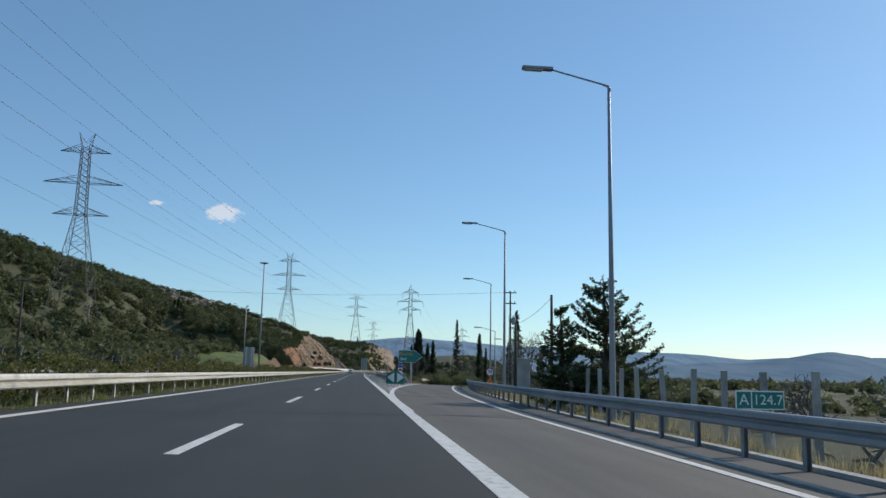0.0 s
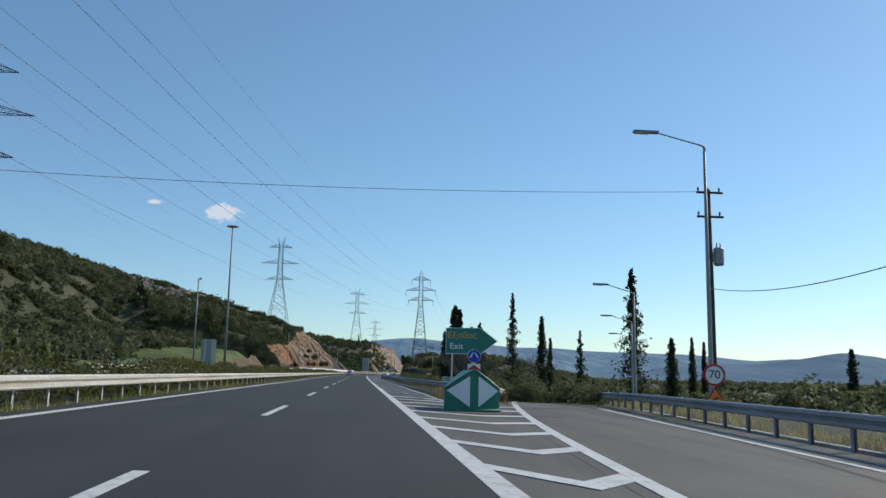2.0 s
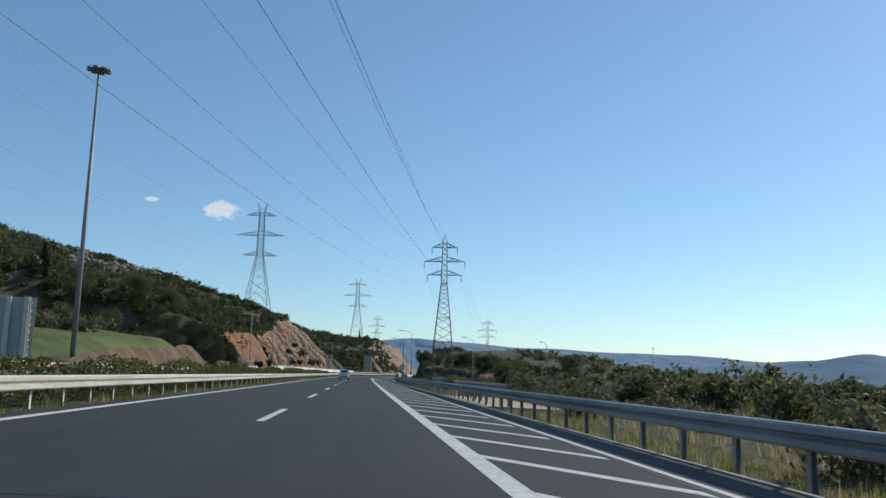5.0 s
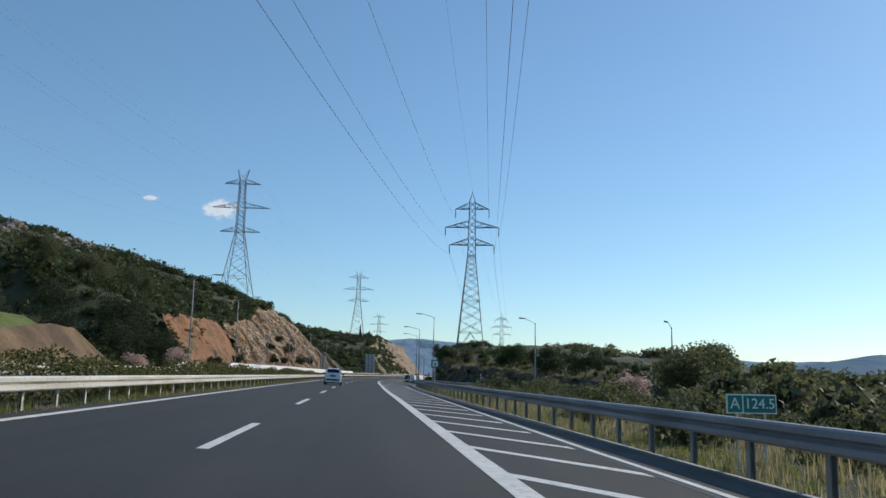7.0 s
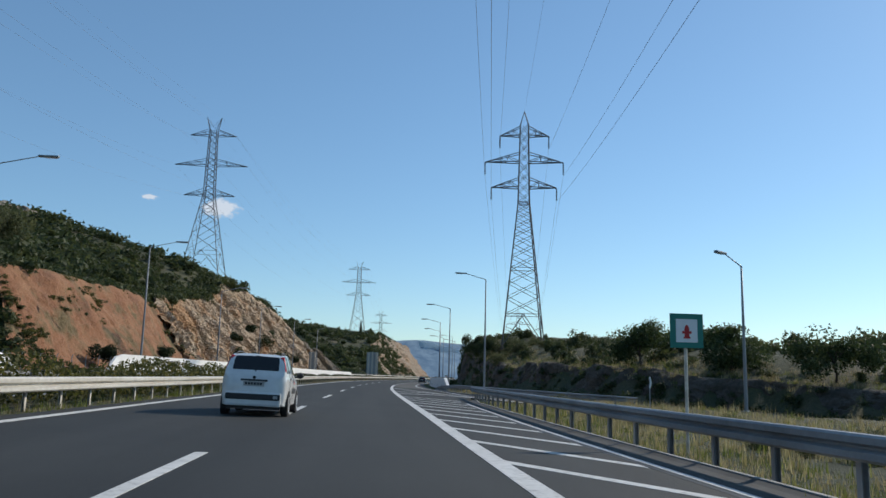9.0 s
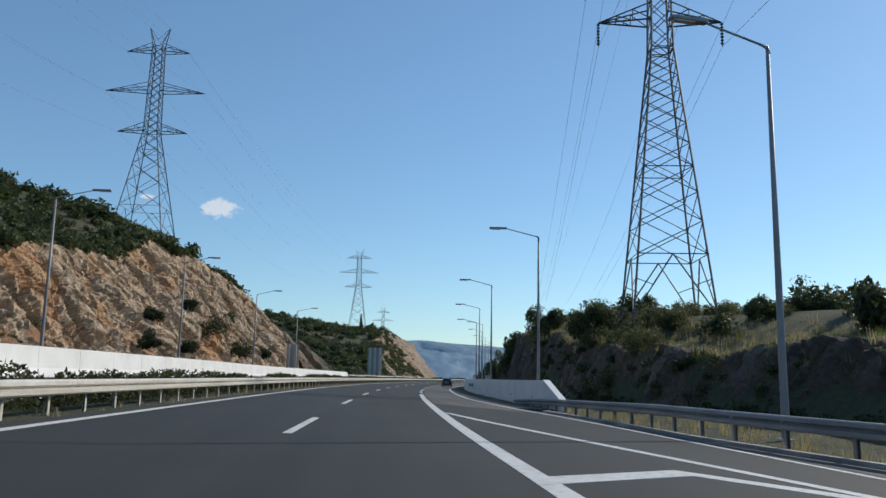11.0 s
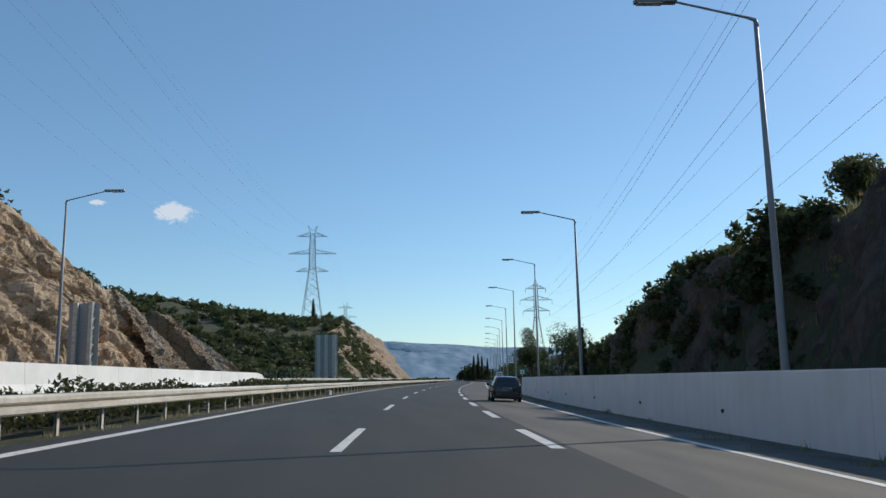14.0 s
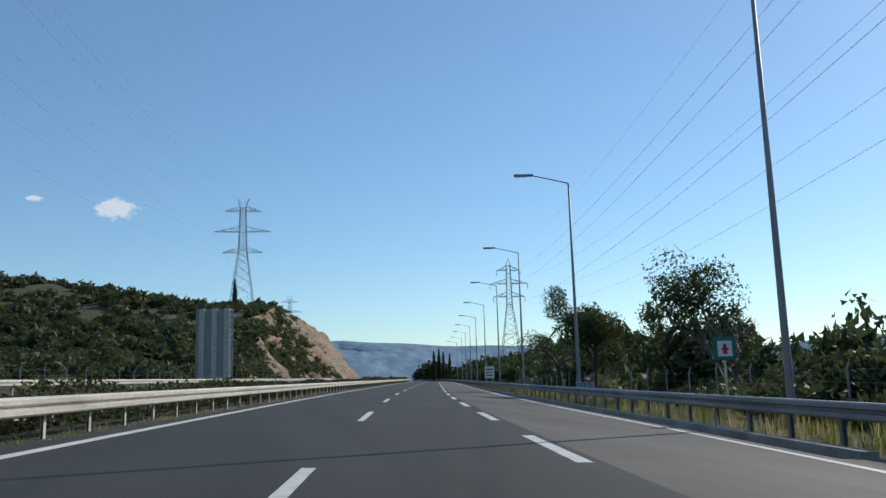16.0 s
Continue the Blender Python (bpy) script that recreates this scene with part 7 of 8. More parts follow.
def warning_back():
    """Brown triangular warning sign of the opposite carriageway, seen from behind."""
    p = on_road(94, -18.6)
    sg = empty("warning_sign", pose(p.x, p.y, gz(p.x, p.y)), "back of a triangular warning sign on a post", "road sign")
    sign_post(2.9, sg)
    bm = bmesh.new()
    prism(bm, [(-0.55, 2.0), (0.55, 2.0), (0, 2.95)], -0.02, 0.0)
    part("triangle", bm, simple("brown_sign_back", (0.20, 0.13, 0.07), 0.6, 0, 0.2), sg)
    return sg


warning_back()


# ---- crash cushion in the gore ----
def crash_cushion():
    cc = empty("crash_cushion", road_pose(84.2, 6.22, 0, 3), "green plastic crash cushion with white diamond panels", "crash cushion")
    W, H, HS = 0.98, 1.44, 0.78

    def front(x):
        return 0.38 * (abs(x) / W) ** 1.6

    xs = [W * i / 10 for i in range(-10, 11)]
    bm = bmesh.new()
    rows = []
    for x in xs:
        f = abs(x) / W
        top = HS + (H - HS) * (1 - f ** 1.15)
        col = [bm.verts.new((x, front(x), z)) for z in (0.03, top * 0.35, top * 0.7, top - 0.04)]
        col.append(bm.verts.new((x, front(x) + 0.05, top)))
        col.append(bm.verts.new((x * 0.70, 2.4, top * 0.97)))
        col.append(bm.verts.new((x * 0.70, 2.42, 0.03)))
        rows.append(col)
    for a, b in zip(rows, rows[1:]):
        for i in range(6):
            bm.faces.new((a[i], b[i], b[i + 1], a[i + 1]))
    for col in (rows[0], rows[-1]):
        bm.faces.new(col)
    part("body", bm, M_ATT_GREEN, cc, smooth=False)
    for sd in (-1, 1):
        bm = bmesh.new()
        cols = []
        for i in range(9):
            x = 0.15 + (0.92 - 0.15) * i / 8
            f = i / 8
            lo, hi = 0.14 + 0.56 * f, 1.20 - (1.20 - 0.70) * f
            y = front(x) - 0.012
            cols.append((bm.verts.new((sd * x, y, lo)), bm.verts.new((sd * x, y, hi)), bm.verts.new((sd * x, y + 0.008, lo)), bm.verts.new((sd * x, y + 0.008, hi))))
        for a, b in zip(cols, cols[1:]):
            bm.faces.new((a[0], b[0], b[1], a[1]) if sd > 0 else (a[1], b[1], b[0], a[0]))
            bm.faces.new((a[1], b[1], b[3], a[3]))
            bm.faces.new((a[0], b[0], b[2], a[2]))
        part("reflective_panel", bm, M_WHITE_SIGN, cc, "white reflective panel")
    bm = bmesh.new()
    tube(bm, [(x, front(x) - 0.06, 0.035) for x in xs], [0.06] * len(xs), 6)
    part("base_flange", bm, M_ATT_GREEN, cc)
    bm = bmesh.new()
    tube(bm, [(x, front(x) - 0.01, HS + (H - HS) * (1 - (abs(x) / W) ** 1.15) - 0.02) for x in xs], [0.035] * len(xs), 6)
    part("rim", bm, M_ATT_GREEN, cc)
    return cc


crash_cushion()


# ---- wooden poles, transformer and low cables ----
def wooden_pole(x, y, top, label, arms=0):
    g = gz(x, y)
    h = top - g
    t = empty("wooden_pole", pose(x, y, g), label, "utility pole", "wooden utility poles")
    bm = bmesh.new()
    tube(bm, [(0, 0, -0.8), (0.02, 0, h * 0.5), (0, 0, h)], (0.14, 0.12, 0.095), 10)
    part("pole", bm, M_WOOD_POLE, t, smooth=True)
    for k in range(arms):
        z = h - 0.25 - 1.35 * k
        bm = bmesh.new()
        box(bm, -0.75, 0.75, -0.16, -0.07, z, z + 0.12, 0.01)
        arm = part("crossarm", bm, M_WOOD_POLE, t)
        for ix in (-0.65, -0.1, 0.55):
            bm = bmesh.new()
            tube(bm, ((ix, -0.11, z + 0.12), (ix, -0.11, z + 0.2), (ix, -0.11, z + 0.34)), (0.02, 0.06, 0.045), 8)
            part("insulator", bm, M_INSUL, arm)
    return t, h


t, h = wooden_pole(18.9, 98.5, 11.45, "tall wooden utility pole with crossarms and a transformer", 2)
bm = bmesh.new()
tube(bm, [(0.46, 0, h - 4.2), (0.46, 0, h - 4.1), (0.46, 0, h - 3.3), (0.46, 0, h - 3.22)], (0.24, 0.28, 0.28, 0.2), 14)
box(bm, 0.12, 0.30, -0.05, 0.05, h - 4.0, h - 3.5)
tr = part("transformer", bm, M_HEAD, t, "grey drum transformer")
for a in (-0.1, 0.1):
    bm = bmesh.new()
    tube(bm, ((0.46 + a, 0, h - 3.22), (0.46 + a, 0, h - 2.95)), (0.04, 0.025), 7)
    part("bushing", bm, M_INSUL, tr)
bm = bmesh.new()
tube(bm, [(-0.18, -0.1, 0), (-0.17, -0.1, h - 3)], (0.03, 0.03), 6)
part("conduit", bm, M_POLE, t)
wooden_pole(15.2, 61.6, 7.4, "plain wooden utility pole behind the guardrail")
wooden_pole(13.2, 66.0, 5.4, "short wooden utility pole behind the guardrail")
wooden_pole(-37.5, 93.0, 10.6, "wooden utility pole on the far verge", 1)
hang("low_cable", (15.2, 61.6, 7.2), (13.2, 66.0, 5.3), 0.3, 0.015, "sagging black cable between wooden poles", 16)
hang("low_cable", (13.2, 66.0, 5.3), (18.8, 98.5, 6.0), 1.1, 0.02, "sagging black cable between wooden poles", 24)
hang("crossing_cable", (18.4, 98.4, 11.3), (-37.5, 93.0, 10.6), 0.9, 0.014, "thin cable spanning the motorway", 40)

kiosk = empty("concrete_kiosk", pose(13.6, 64.6, gz(13.6, 64.6), 0, 0, -12), "small weathered concrete kiosk with a flat cap", "kiosk")
bm = bmesh.new()
box(bm, -0.52, 0.52, -0.5, 0.5, -0.4, 2.72, 0.03)
part("body", bm, M_KERB, kiosk)
bm = bmesh.new()
box(bm, -0.60, 0.60, -0.58, 0.58, 2.70, 2.84, 0.03)
part("cap", bm, M_KERB, kiosk)
bm = bmesh.new()
box(bm, -0.1, 0.22, -0.53, -0.49, 0.7, 1.15, 0.008)
part("hatch", bm, M_HEAD, kiosk, "grey metal hatch")


bm = bmesh.new()
box(bm, -0.13, 0.13, -0.62, 0.62, -0.1, 0.27, 0.02)
block = part("concrete_block", bm, M_KERB)
block.matrix_world = road_pose(449.2, -4.98, 0.0)
tagged(block, "rough concrete block lying under the median guardrail", "concrete block")


# ---- vehicles ----
def car_paint(name, color, rough=0.25):
    def build(nt, b):
        v = coords(nt, world_space=False)
        dust = ramp(nt, noise_fac(nt, v, 5, 6), [(0.3, [c * 0.86 for c in color]), (0.7, color)])
        nt.links.new(dust, b.inputs["Base Color"])
        b.inputs["Roughness"].default_value = rough
        b.inputs["Coat Weight"].default_value = 0.5
    return mat(name, build)


M_CAR_WHITE = car_paint("white_car_paint", (0.72, 0.72, 0.70))
M_CAR_DARK = car_paint("black_car_paint", (0.016, 0.017, 0.020), 0.2)
M_GLASS = simple("tinted_car_glass", (0.012, 0.014, 0.016), 0.06, 0, 0.1, 2)
M_TYRE = simple("tyre_rubber", (0.022, 0.022, 0.022), 0.8, 0, 0.2, 8)
M_RIM = simple("alloy_rim", (0.55, 0.55, 0.54), 0.4, 0.25, 0.15, 6)
M_TRIM = simple("black_plastic_trim", (0.025, 0.025, 0.026), 0.6, 0, 0.15, 6)
M_TAIL = simple("red_tail_lens", (0.45, 0.010, 0.012), 0.2, 0, 0.15, 6)
# White plate turned grey: the shade at the car's rear is in the colour.
M_PLATE = simple("shade_greyed_plate", (0.42, 0.42, 0.41), 0.5, 0, 0.2, 6)


def wheel(car, x, y, r, w, side):
    e = part("wheel", tube(bmesh.new(), ((-w * 0.2, 0, 0), (w * 0.2, 0, 0)), (r * 0.5, r * 0.5), 16), M_TRIM, car)
    e.location = (x, y, r)
    bm = bmesh.new()
    sec = [(r * 0.64, -0.46), (r * 0.9, -0.5), (r * 0.985, -0.40), (r, -0.2), (r, 0.2), (r * 0.985, 0.40), (r * 0.9, 0.5), (r * 0.64, 0.46)]
    n = 32
    rings = [[bm.verts.new((q * w, rad * math.cos(2 * math.pi * k / n), rad * math.sin(2 * math.pi * k / n))) for rad, q in sec] for k in range(n)]
    for k in range(n):
        a, b = rings[k], rings[(k + 1) % n]
        for i in range(len(sec)):
            j = (i + 1) % len(sec)
            bm.faces.new((a[i], a[j], b[j], b[i]))
    part("tyre", bm, M_TYRE, e, "black rubber tyre", True)
    bm = bmesh.new()
    xo = side * w * 0.44
    tube(bm, [(xo, r * 0.63 * math.cos(a), r * 0.63 * math.sin(a)) for a in np.linspace(0, 2 * math.pi, 33)], [r * 0.045] * 33, 6, False)
    for k in range(7):
        a0 = 2 * math.pi * k / 7
        quad = []
        for rad, half in ((0.06, 0.55), (0.62, 0.20)):
            for sg in (-1, 1):
                quad.append((rad * r, a0 + sg * half))
        pts = [(q * math.cos(t), q * math.sin(t)) for q, t in (quad[0], quad[1], quad[3], quad[2])]
        lo = [bm.verts.new((xo - side * 0.012, u, v)) for u, v in pts]
        hi = [bm.verts.new((xo + side * (0.016 if i < 2 else 0.002), u, v)) for i, (u, v) in enumerate(pts)]
        bm.faces.new(hi)
        for i in range(4):
            bm.faces.new((lo[i], lo[(i + 1) % 4], hi[(i + 1) % 4], hi[i]))
    tube(bm, ((xo - side * 0.01, 0, 0), (xo + side * 0.022, 0, 0)), (r * 0.15, r * 0.13), 12)
    bmesh.ops.recalc_face_normals(bm, faces=bm.faces)
    part("rim", bm, M_RIM, e, "spoked light alloy rim")
    return e


def glide(xs, ys, x):
    """Smooth curve through points that never overshoots."""
    xs, ys = np.asarray(xs, float), np.asarray(ys, float)
    h, d = np.diff(xs), np.diff(ys) / np.diff(xs)
    m = np.zeros(len(xs))
    for i in range(1, len(xs) - 1):
        if d[i - 1] * d[i] > 0:
            w1, w2 = 2 * h[i] + h[i - 1], h[i] + 2 * h[i - 1]
            m[i] = (w1 + w2) / (w1 / d[i - 1] + w2 / d[i])
    m[0], m[-1] = d[0], d[-1]
    i = int(np.clip(np.searchsorted(xs, x) - 1, 0, len(xs) - 2))
    t = (x - xs[i]) / h[i]
    return float((2 * t**3 - 3 * t**2 + 1) * ys[i] + (t**3 - 2 * t**2 + t) * h[i] * m[i] + (3 * t**2 - 2 * t**3) * ys[i + 1] + (t**3 - t**2) * h[i] * m[i + 1])


class Shell:
    """The skin of a car: stations along y (floor, belt, roof, half widths at sill, belt, roof), and v from 0 at the floor's
    middle over the sill (2), the flank (3), the belt (5) and the roof's edge (7) to the roof's middle (8)."""

    def __init__(self, stations):
        self.cols = [list(c) for c in zip(*stations)]

    def at(self, y, v, side=1, out=0.0):
        p = self.raw(y, v)
        if out:
            e = 0.01
            ty = np.array(self.raw(y + e, v)) - np.array(self.raw(y - e, v))
            tv = np.array(self.raw(y, min(v + e, 8))) - np.array(self.raw(y, max(v - e, 0)))
            n = np.cross(ty, tv)
            n = n / (np.linalg.norm(n) + 1e-9)
            p = tuple(np.array(p) + n * out)
        return Vector((p[0] * side, p[1], p[2]))

    def raw(self, y, v):
        ys = self.cols[0]
        z0, zb, zt, ws, wb, wt = (glide(ys, c, min(max(y, ys[0]), ys[-1])) for c in self.cols[1:])
        hgt = max(zt - zb, 0.04)
        pts = [(0, z0), (ws * 0.9, z0), (ws, z0 + 0.11), (wb * 1.005, z0 + (zb - z0) * 0.52), (wb, zb - 0.10), (wb * 0.972, zb), (wt * 1.03, zb + hgt * 0.86), (wt * 0.87, zt - hgt * 0.03), (0, zt)]
        i = min(int(v), 7)
        t = v - i
        q = [np.array(pts[max(i - 1, 0)]), np.array(pts[i]), np.array(pts[i + 1]), np.array(pts[min(i + 2, 8)])]
        if i == 7:
            q[3] = np.array([-pts[7][0], pts[7][1]])
        if i == 0:
            q[0] = np.array([-pts[1][0], pts[1][1]])
        r = 0.5 * (2 * q[1] + (q[2] - q[0]) * t + (2 * q[0] - 5 * q[1] + 4 * q[2] - q[3]) * t * t + (3 * q[1] - q[0] - 3 * q[2] + q[3]) * t**3)
        return (max(float(r[0]), 0.0), y, float(r[1]))

    def body(self, step=0.07):
        bm = bmesh.new()
        ys = steps(self.cols[0][0], self.cols[0][-1], step)
        vs = [k / 4 for k in range(33)]
        rings = []
        for y in ys:
            half = [self.raw(y, v) for v in vs]
            ring = [bm.verts.new(p) for p in half] + [bm.verts.new((-x, y_, z)) for x, y_, z in half[-2:0:-1]]
            rings.append(ring)
        n = len(rings[0])
        for a, b in zip(rings, rings[1:]):
            for i in range(n):
                bm.faces.new((a[i], a[(i + 1) % n], b[(i + 1) % n], b[i]))
        bm.faces.new(rings[0][::-1])
        bm.faces.new(rings[-1])
        bmesh.ops.recalc_face_normals(bm, faces=bm.faces)
        return bm

    def patch(self, corners, side, out=0.005, n=8):
        """A sheet on the skin between four (y, v) corners, with a rim that goes into it."""
        bm = bmesh.new()
        (a, b, c, d) = [np.array(q, float) for q in corners]
        grid = []
        for i in range(n + 1):
            f = i / n
            row = []
            for j in range(n + 1):
                g = j / n
                q = (a * (1 - f) + b * f) * (1 - g) + (d * (1 - f) + c * f) * g
                edge = (i in (0, n) or j in (0, n)) and q[1] < 7.999
                row.append(bm.verts.new(self.at(q[0], q[1], side, -0.006 if edge else out)))
            grid.append(row)
        for i in range(n):
            for j in range(n):
                bm.faces.new((grid[i][j], grid[i + 1][j], grid[i + 1][j + 1], grid[i][j + 1]))
        bmesh.ops.recalc_face_normals(bm, faces=bm.faces)
        return bm

    def seam(self, line, side, r=0.006):
        pts = []
        for (y0, v0), (y1, v1) in zip(line, line[1:]):
            pts += [self.at(y0 + (y1 - y0) * k / 6, v0 + (v1 - v0) * k / 6, side, 0.0) for k in range(6)]
        return tube(bmesh.new(), pts, [r] * len(pts), 5, False)


def hatchback(m, W, stations, paint, name, label, wheel_r, axles, doors, rear, screen, tail, small):
    """A hatchback. doors: window spans (y0, y1 at the belt, y0, y1 at the roof); rear: y of the rear window's foot and head."""
    car = empty(name, m, label, "car")
    sh = Shell(stations)
    y_end = stations[0][0]
    part("body", sh.body(), paint, car, smooth=True)
    for side in (-1, 1):
        for y0, y1, t0, t1 in doors:
            part("side_window", sh.patch([(y0, 5.12), (y1, 5.12), (t1, 6.25), (t0, 6.25)], side), M_GLASS, car, "tinted side window", True)
        first = True
        for y0, y1, t0, t1 in doors[-2:]:
            part("door_seam", sh.seam([(y0 - 0.02, 6.3), (y0 - 0.03, 5.0), (y0 - 0.03, 3.0), (y0 + 0.05 if first else y0 - 0.03, 2.2)], side), M_TRIM, car)
            if small or not first:
                bm = bmesh.new()
                p = sh.at(y0 + 0.10, 4.55, side, 0.012)
                box(bm, p.x - 0.018, p.x + 0.018, p.y - 0.09, p.y + 0.09, p.z - 0.02, p.z + 0.025, 0.008)
                part("door_handle", bm, paint, car)
            first = False
        part("tail_light", sh.patch([(tail[0], 5.9), (tail[1], 5.15), (tail[3], 6.5), (tail[2], 7.16)], side, 0.010), M_TAIL, car, "tall red tail light", True)
        bm = bmesh.new()
        ym = doors[-1][1] - 0.10
        p = sh.at(ym, 5.15, side)
        bmesh.ops.create_icosphere(bm, subdivisions=2, radius=1, matrix=Matrix.Translation((p.x + side * 0.15, p.y, p.z + 0.05)) @ Matrix.Diagonal((0.105, 0.055, 0.085, 1)))
        tube(bm, ((p.x - side * 0.02, p.y, p.z), (p.x + side * 0.10, p.y, p.z + 0.01)), (0.03, 0.022), 6)
        part("mirror", bm, M_TRIM, car, "black door mirror", True)
        for yw in axles:
            bm = bmesh.new()
            x = W / 2 - 0.062
            bmesh.ops.create_cone(bm, cap_ends=True, segments=32, radius1=wheel_r * 1.17, radius2=wheel_r * 1.17, depth=0.14, matrix=Matrix.Translation((side * x, yw, wheel_r + 0.02)) @ Matrix.Rotation(radians(90), 4, "Y"))
            part("wheel_arch", bm, M_TRIM, car, "dark wheel arch")
            wheel(car, side * (W / 2 - 0.075), yw, wheel_r, 0.19, side)
        part("rear_window", sh.patch([(rear[0], 7.05 if small else 7.12), (rear[1], 7.02), (rear[1], 8), (rear[0], 8)], side, 0.006), M_GLASS, car, "dark tinted rear window", True)
        part("windscreen", sh.patch([(screen[0], 7.0), (screen[1], 7.0), (screen[1], 8), (screen[0], 8)], side, 0.006), M_GLASS, car, "sloping windscreen", True)
        if small:
            part("rubbing_strip", sh.patch([(1.18, 2.75), (2.42, 2.75), (2.42, 3.35), (1.18, 3.35)], side, 0.014), M_TRIM, car, "dark grey rubbing strip", True)
            bm = bmesh.new()
            tube(bm, [sh.at(q, 7.0, side, o) for q, o in ((0.40, -0.01), (0.50, 0.05), (1.2, 0.055), (1.9, 0.05), (2.02, -0.01))], (0.015, 0.018, 0.018, 0.018, 0.015), 7)
            part("roof_rail", bm, M_TRIM, car, "dark roof rail")
    bm = bmesh.new()
    box(bm, -W * 0.42, W * 0.42, y_end - 0.035, y_end + 0.25, 0.24, 0.60, 0.06)
    bumper = part("bumper", bm, paint, car, smooth=False)
    bm = bmesh.new()
    box(bm, -W * 0.405, W * 0.405, y_end - 0.05, y_end + 0.1, 0.40 if small else 0.26, 0.55 if small else 0.37, 0.025)
    part("bumper_insert", bm, M_TRIM, bumper, "black plastic insert")
    zp = 0.80 if small else 0.78
    bm = bmesh.new()
    box(bm, -0.33, 0.33, y_end - 0.022, y_end + 0.02, zp + 0.06, zp + 0.105, 0.012)
    part("grip_bar", bm, M_TRIM, car)
    bm = bmesh.new()
    box(bm, -0.26, 0.26, y_end - 0.018, y_end + 0.02, zp - 0.065, zp + 0.05, 0.006)
    plate = part("number_plate", bm, M_PLATE, car, "white number plate greyed as in shade")
    for k in range(6):
        bm = bmesh.new()
        box(bm, -0.215 + 0.072 * k, -0.165 + 0.072 * k, y_end - 0.0215, y_end - 0.0185, zp - 0.035, zp + 0.025)
        part("bar", bm, M_BLACK, plate)
    bm = bmesh.new()
    disc(bm, 0.04, -0.022, 0.0, 16)
    o = part("badge", bm, M_TRIM, car)
    o.location = (0, y_end, zp + 0.15)
    for x in ((0.30, ) if small else (-0.30, 0.30)):
        bm = bmesh.new()
        box(bm, W * x, W * (x + 0.07), y_end - 0.058, y_end, 0.44, 0.51, 0.008)
        part("reflector", bm, M_PLATE if small else M_TAIL, car)
    bm = bmesh.new()
    box(bm, -W * 0.40, W * 0.40, y_end + 0.1, 3.3, 0.17, 0.30)
    part("underbody", bm, M_TRIM, car)
    bm = bmesh.new()
    top = sh.at(rear[1] + 0.12, 8)
    tube(bm, (top - Vector((0, 0, 0.02)), top + Vector((0, -0.10, 0.20))), (0.008, 0.004), 5)
    part("aerial", bm, M_TRIM, car)
    return car


# stations: y, floor, belt, roof, half widths at sill, belt and roof
SMALL_BODY = [(-0.07, 0.30, 0.86, 0.93, 0.64, 0.66, 0.60), (-0.03, 0.26, 0.94, 1.00, 0.72, 0.745, 0.70), (0.04, 0.25, 0.98, 1.10, 0.745, 0.775, 0.71), (0.17, 0.24, 1.00, 1.36, 0.765, 0.79, 0.675), (0.30, 0.24, 1.00, 1.50, 0.775, 0.80, 0.645), (0.7, 0.23, 1.00, 1.545, 0.79, 0.81, 0.625), (1.4, 0.23, 0.98, 1.55, 0.80, 0.815, 0.62),
              (2.0, 0.23, 0.96, 1.50, 0.80, 0.815, 0.60), (2.45, 0.23, 0.94, 1.22, 0.80, 0.81, 0.66), (2.75, 0.24, 0.91, 1.00, 0.79, 0.80, 0.68), (3.3, 0.26, 0.83, 0.88, 0.77, 0.775, 0.62), (3.52, 0.30, 0.70, 0.75, 0.72, 0.72, 0.55), (3.62, 0.36, 0.56, 0.60, 0.60, 0.60, 0.45)]
white_car = hatchback(road_pose(274.9, -0.66, 0.0, 0.3) @ Matrix.Rotation(math.atan(0.03), 4, "Y"), 1.64, SMALL_BODY, M_CAR_WHITE, "white_car", "small white hatchback car with dark windows and roof rails", 0.29, (0.60, 2.92),
                      [(0.24, 0.66, 0.42, 0.68), (0.74, 1.42, 0.76, 1.42), (1.50, 2.42, 1.50, 2.05)], (0.035, 0.275), (2.12, 2.66), (0.03, 0.19, 0.27, 0.36), True)
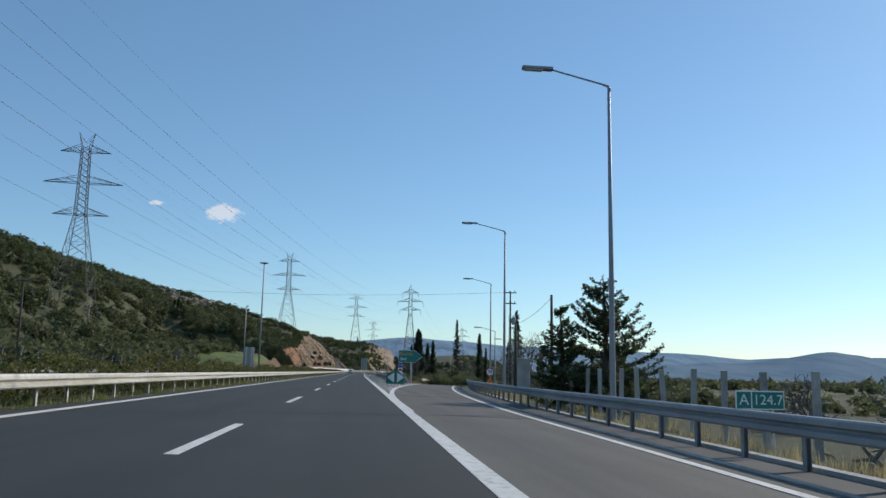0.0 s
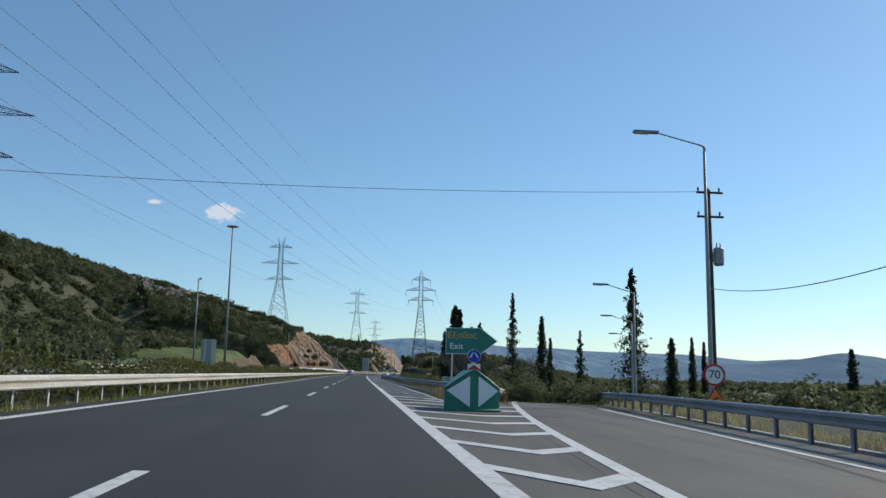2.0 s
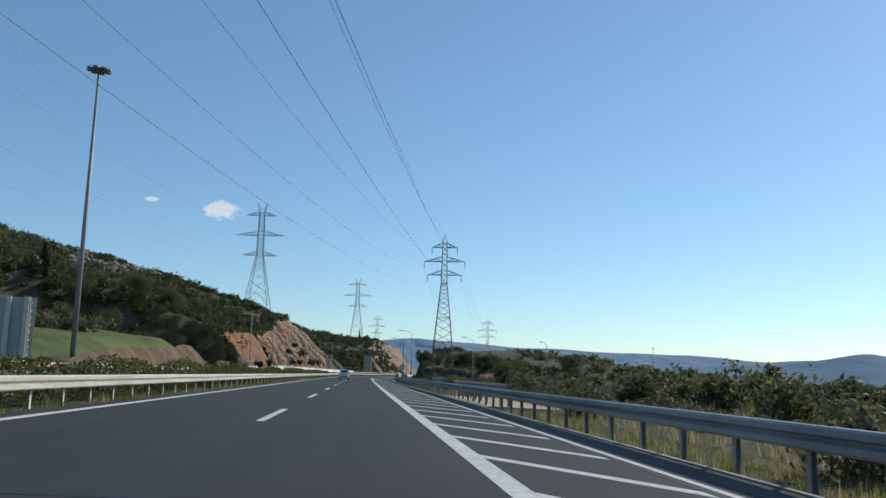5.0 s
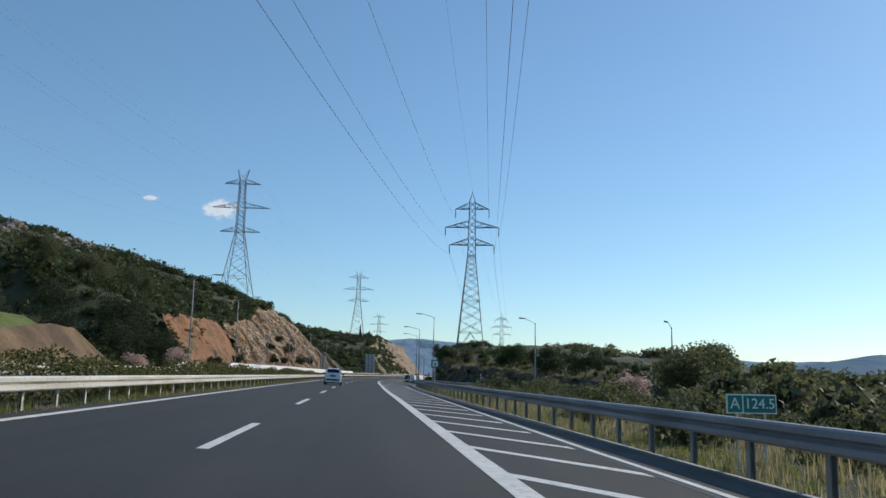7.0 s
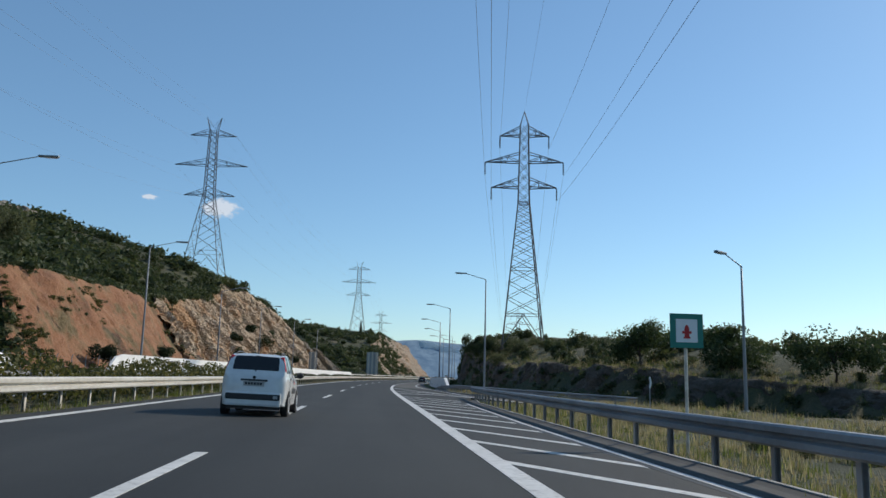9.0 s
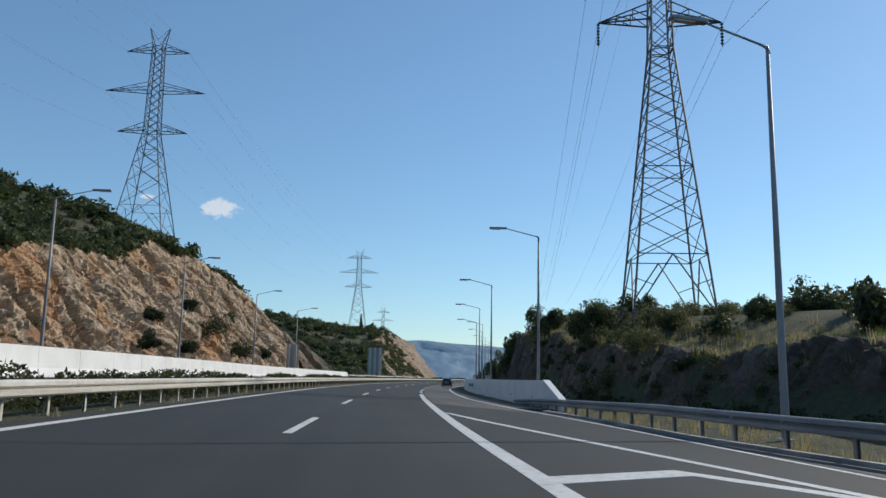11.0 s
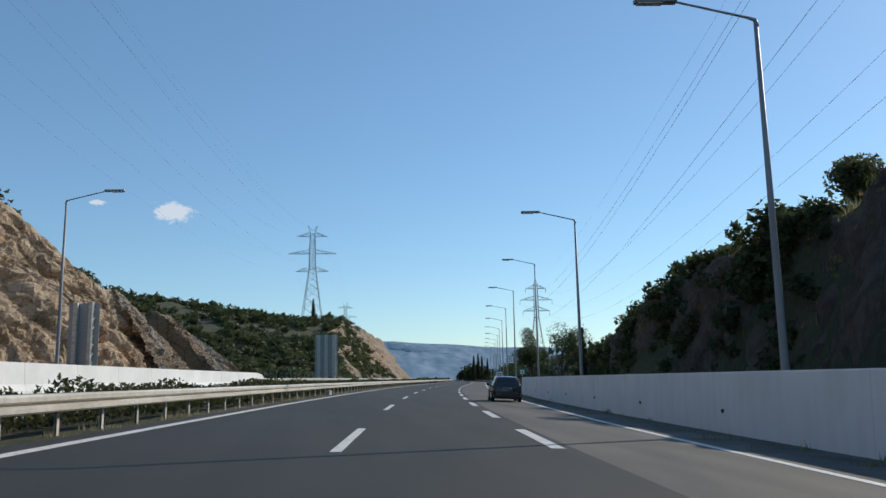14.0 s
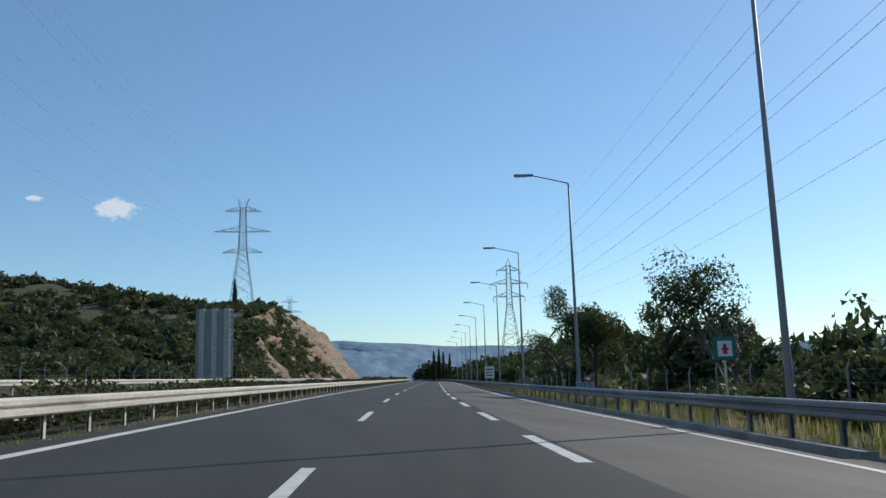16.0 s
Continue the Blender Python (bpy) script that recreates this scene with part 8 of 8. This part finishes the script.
for k, (y0, v0, w, h) in enumerate(((1.62, 3.6, 0.30, 0.05), (1.30, 3.55, 0.20, 0.04), (1.26, 3.45, 0.28, 0.04))):
    part("decal", Shell(SMALL_BODY).patch([(y0, v0), (y0 + w, v0), (y0 + w, v0 + h), (y0, v0 + h)], 1, 0.004, 2), M_BLACK, white_car, "small dark door lettering")
bm = bmesh.new()
tube(bm, [Shell(SMALL_BODY).at(1.76 + 0.065 * math.cos(a), 4.05 + 0.36 * math.sin(a), 1, 0.004) for a in np.linspace(0.4, 5.4, 14)], [0.012] * 14, 5)
part("decal", bm, M_RED, white_car, "small red door emblem")
LONG_BODY = [(-0.07, 0.32, 0.80, 0.86, 0.66, 0.68, 0.60), (-0.02, 0.28, 0.88, 0.94, 0.75, 0.775, 0.70), (0.06, 0.26, 0.92, 1.02, 0.78, 0.81, 0.70), (0.30, 0.24, 0.94, 1.24, 0.80, 0.83, 0.645), (0.52, 0.23, 0.94, 1.40, 0.81, 0.84, 0.60), (0.95, 0.21, 0.93, 1.455, 0.82, 0.845, 0.575), (1.6, 0.20, 0.91, 1.46, 0.83, 0.845, 0.575),
             (2.2, 0.20, 0.89, 1.39, 0.83, 0.84, 0.56), (2.75, 0.20, 0.87, 1.08, 0.83, 0.835, 0.64), (3.05, 0.21, 0.85, 0.93, 0.82, 0.825, 0.68), (3.6, 0.24, 0.76, 0.80, 0.80, 0.80, 0.62), (3.88, 0.29, 0.62, 0.66, 0.73, 0.73, 0.54), (4.0, 0.36, 0.50, 0.54, 0.60, 0.60, 0.45)]
hatchback(road_pose(441.7, 5.68, 0.0) @ Matrix.Rotation(math.atan(0.05), 4, "Y") @ Matrix.Scale(0.95, 4), 1.70, LONG_BODY, M_CAR_DARK, "dark_car", "black hatchback car with tall red tail lights", 0.31, (0.68, 3.18),
          [(0.66, 1.38, 0.86, 1.40), (1.48, 2.62, 1.48, 2.25)], (0.09, 0.50), (2.28, 2.95), (0.06, 0.22, 0.46, 0.56), False)
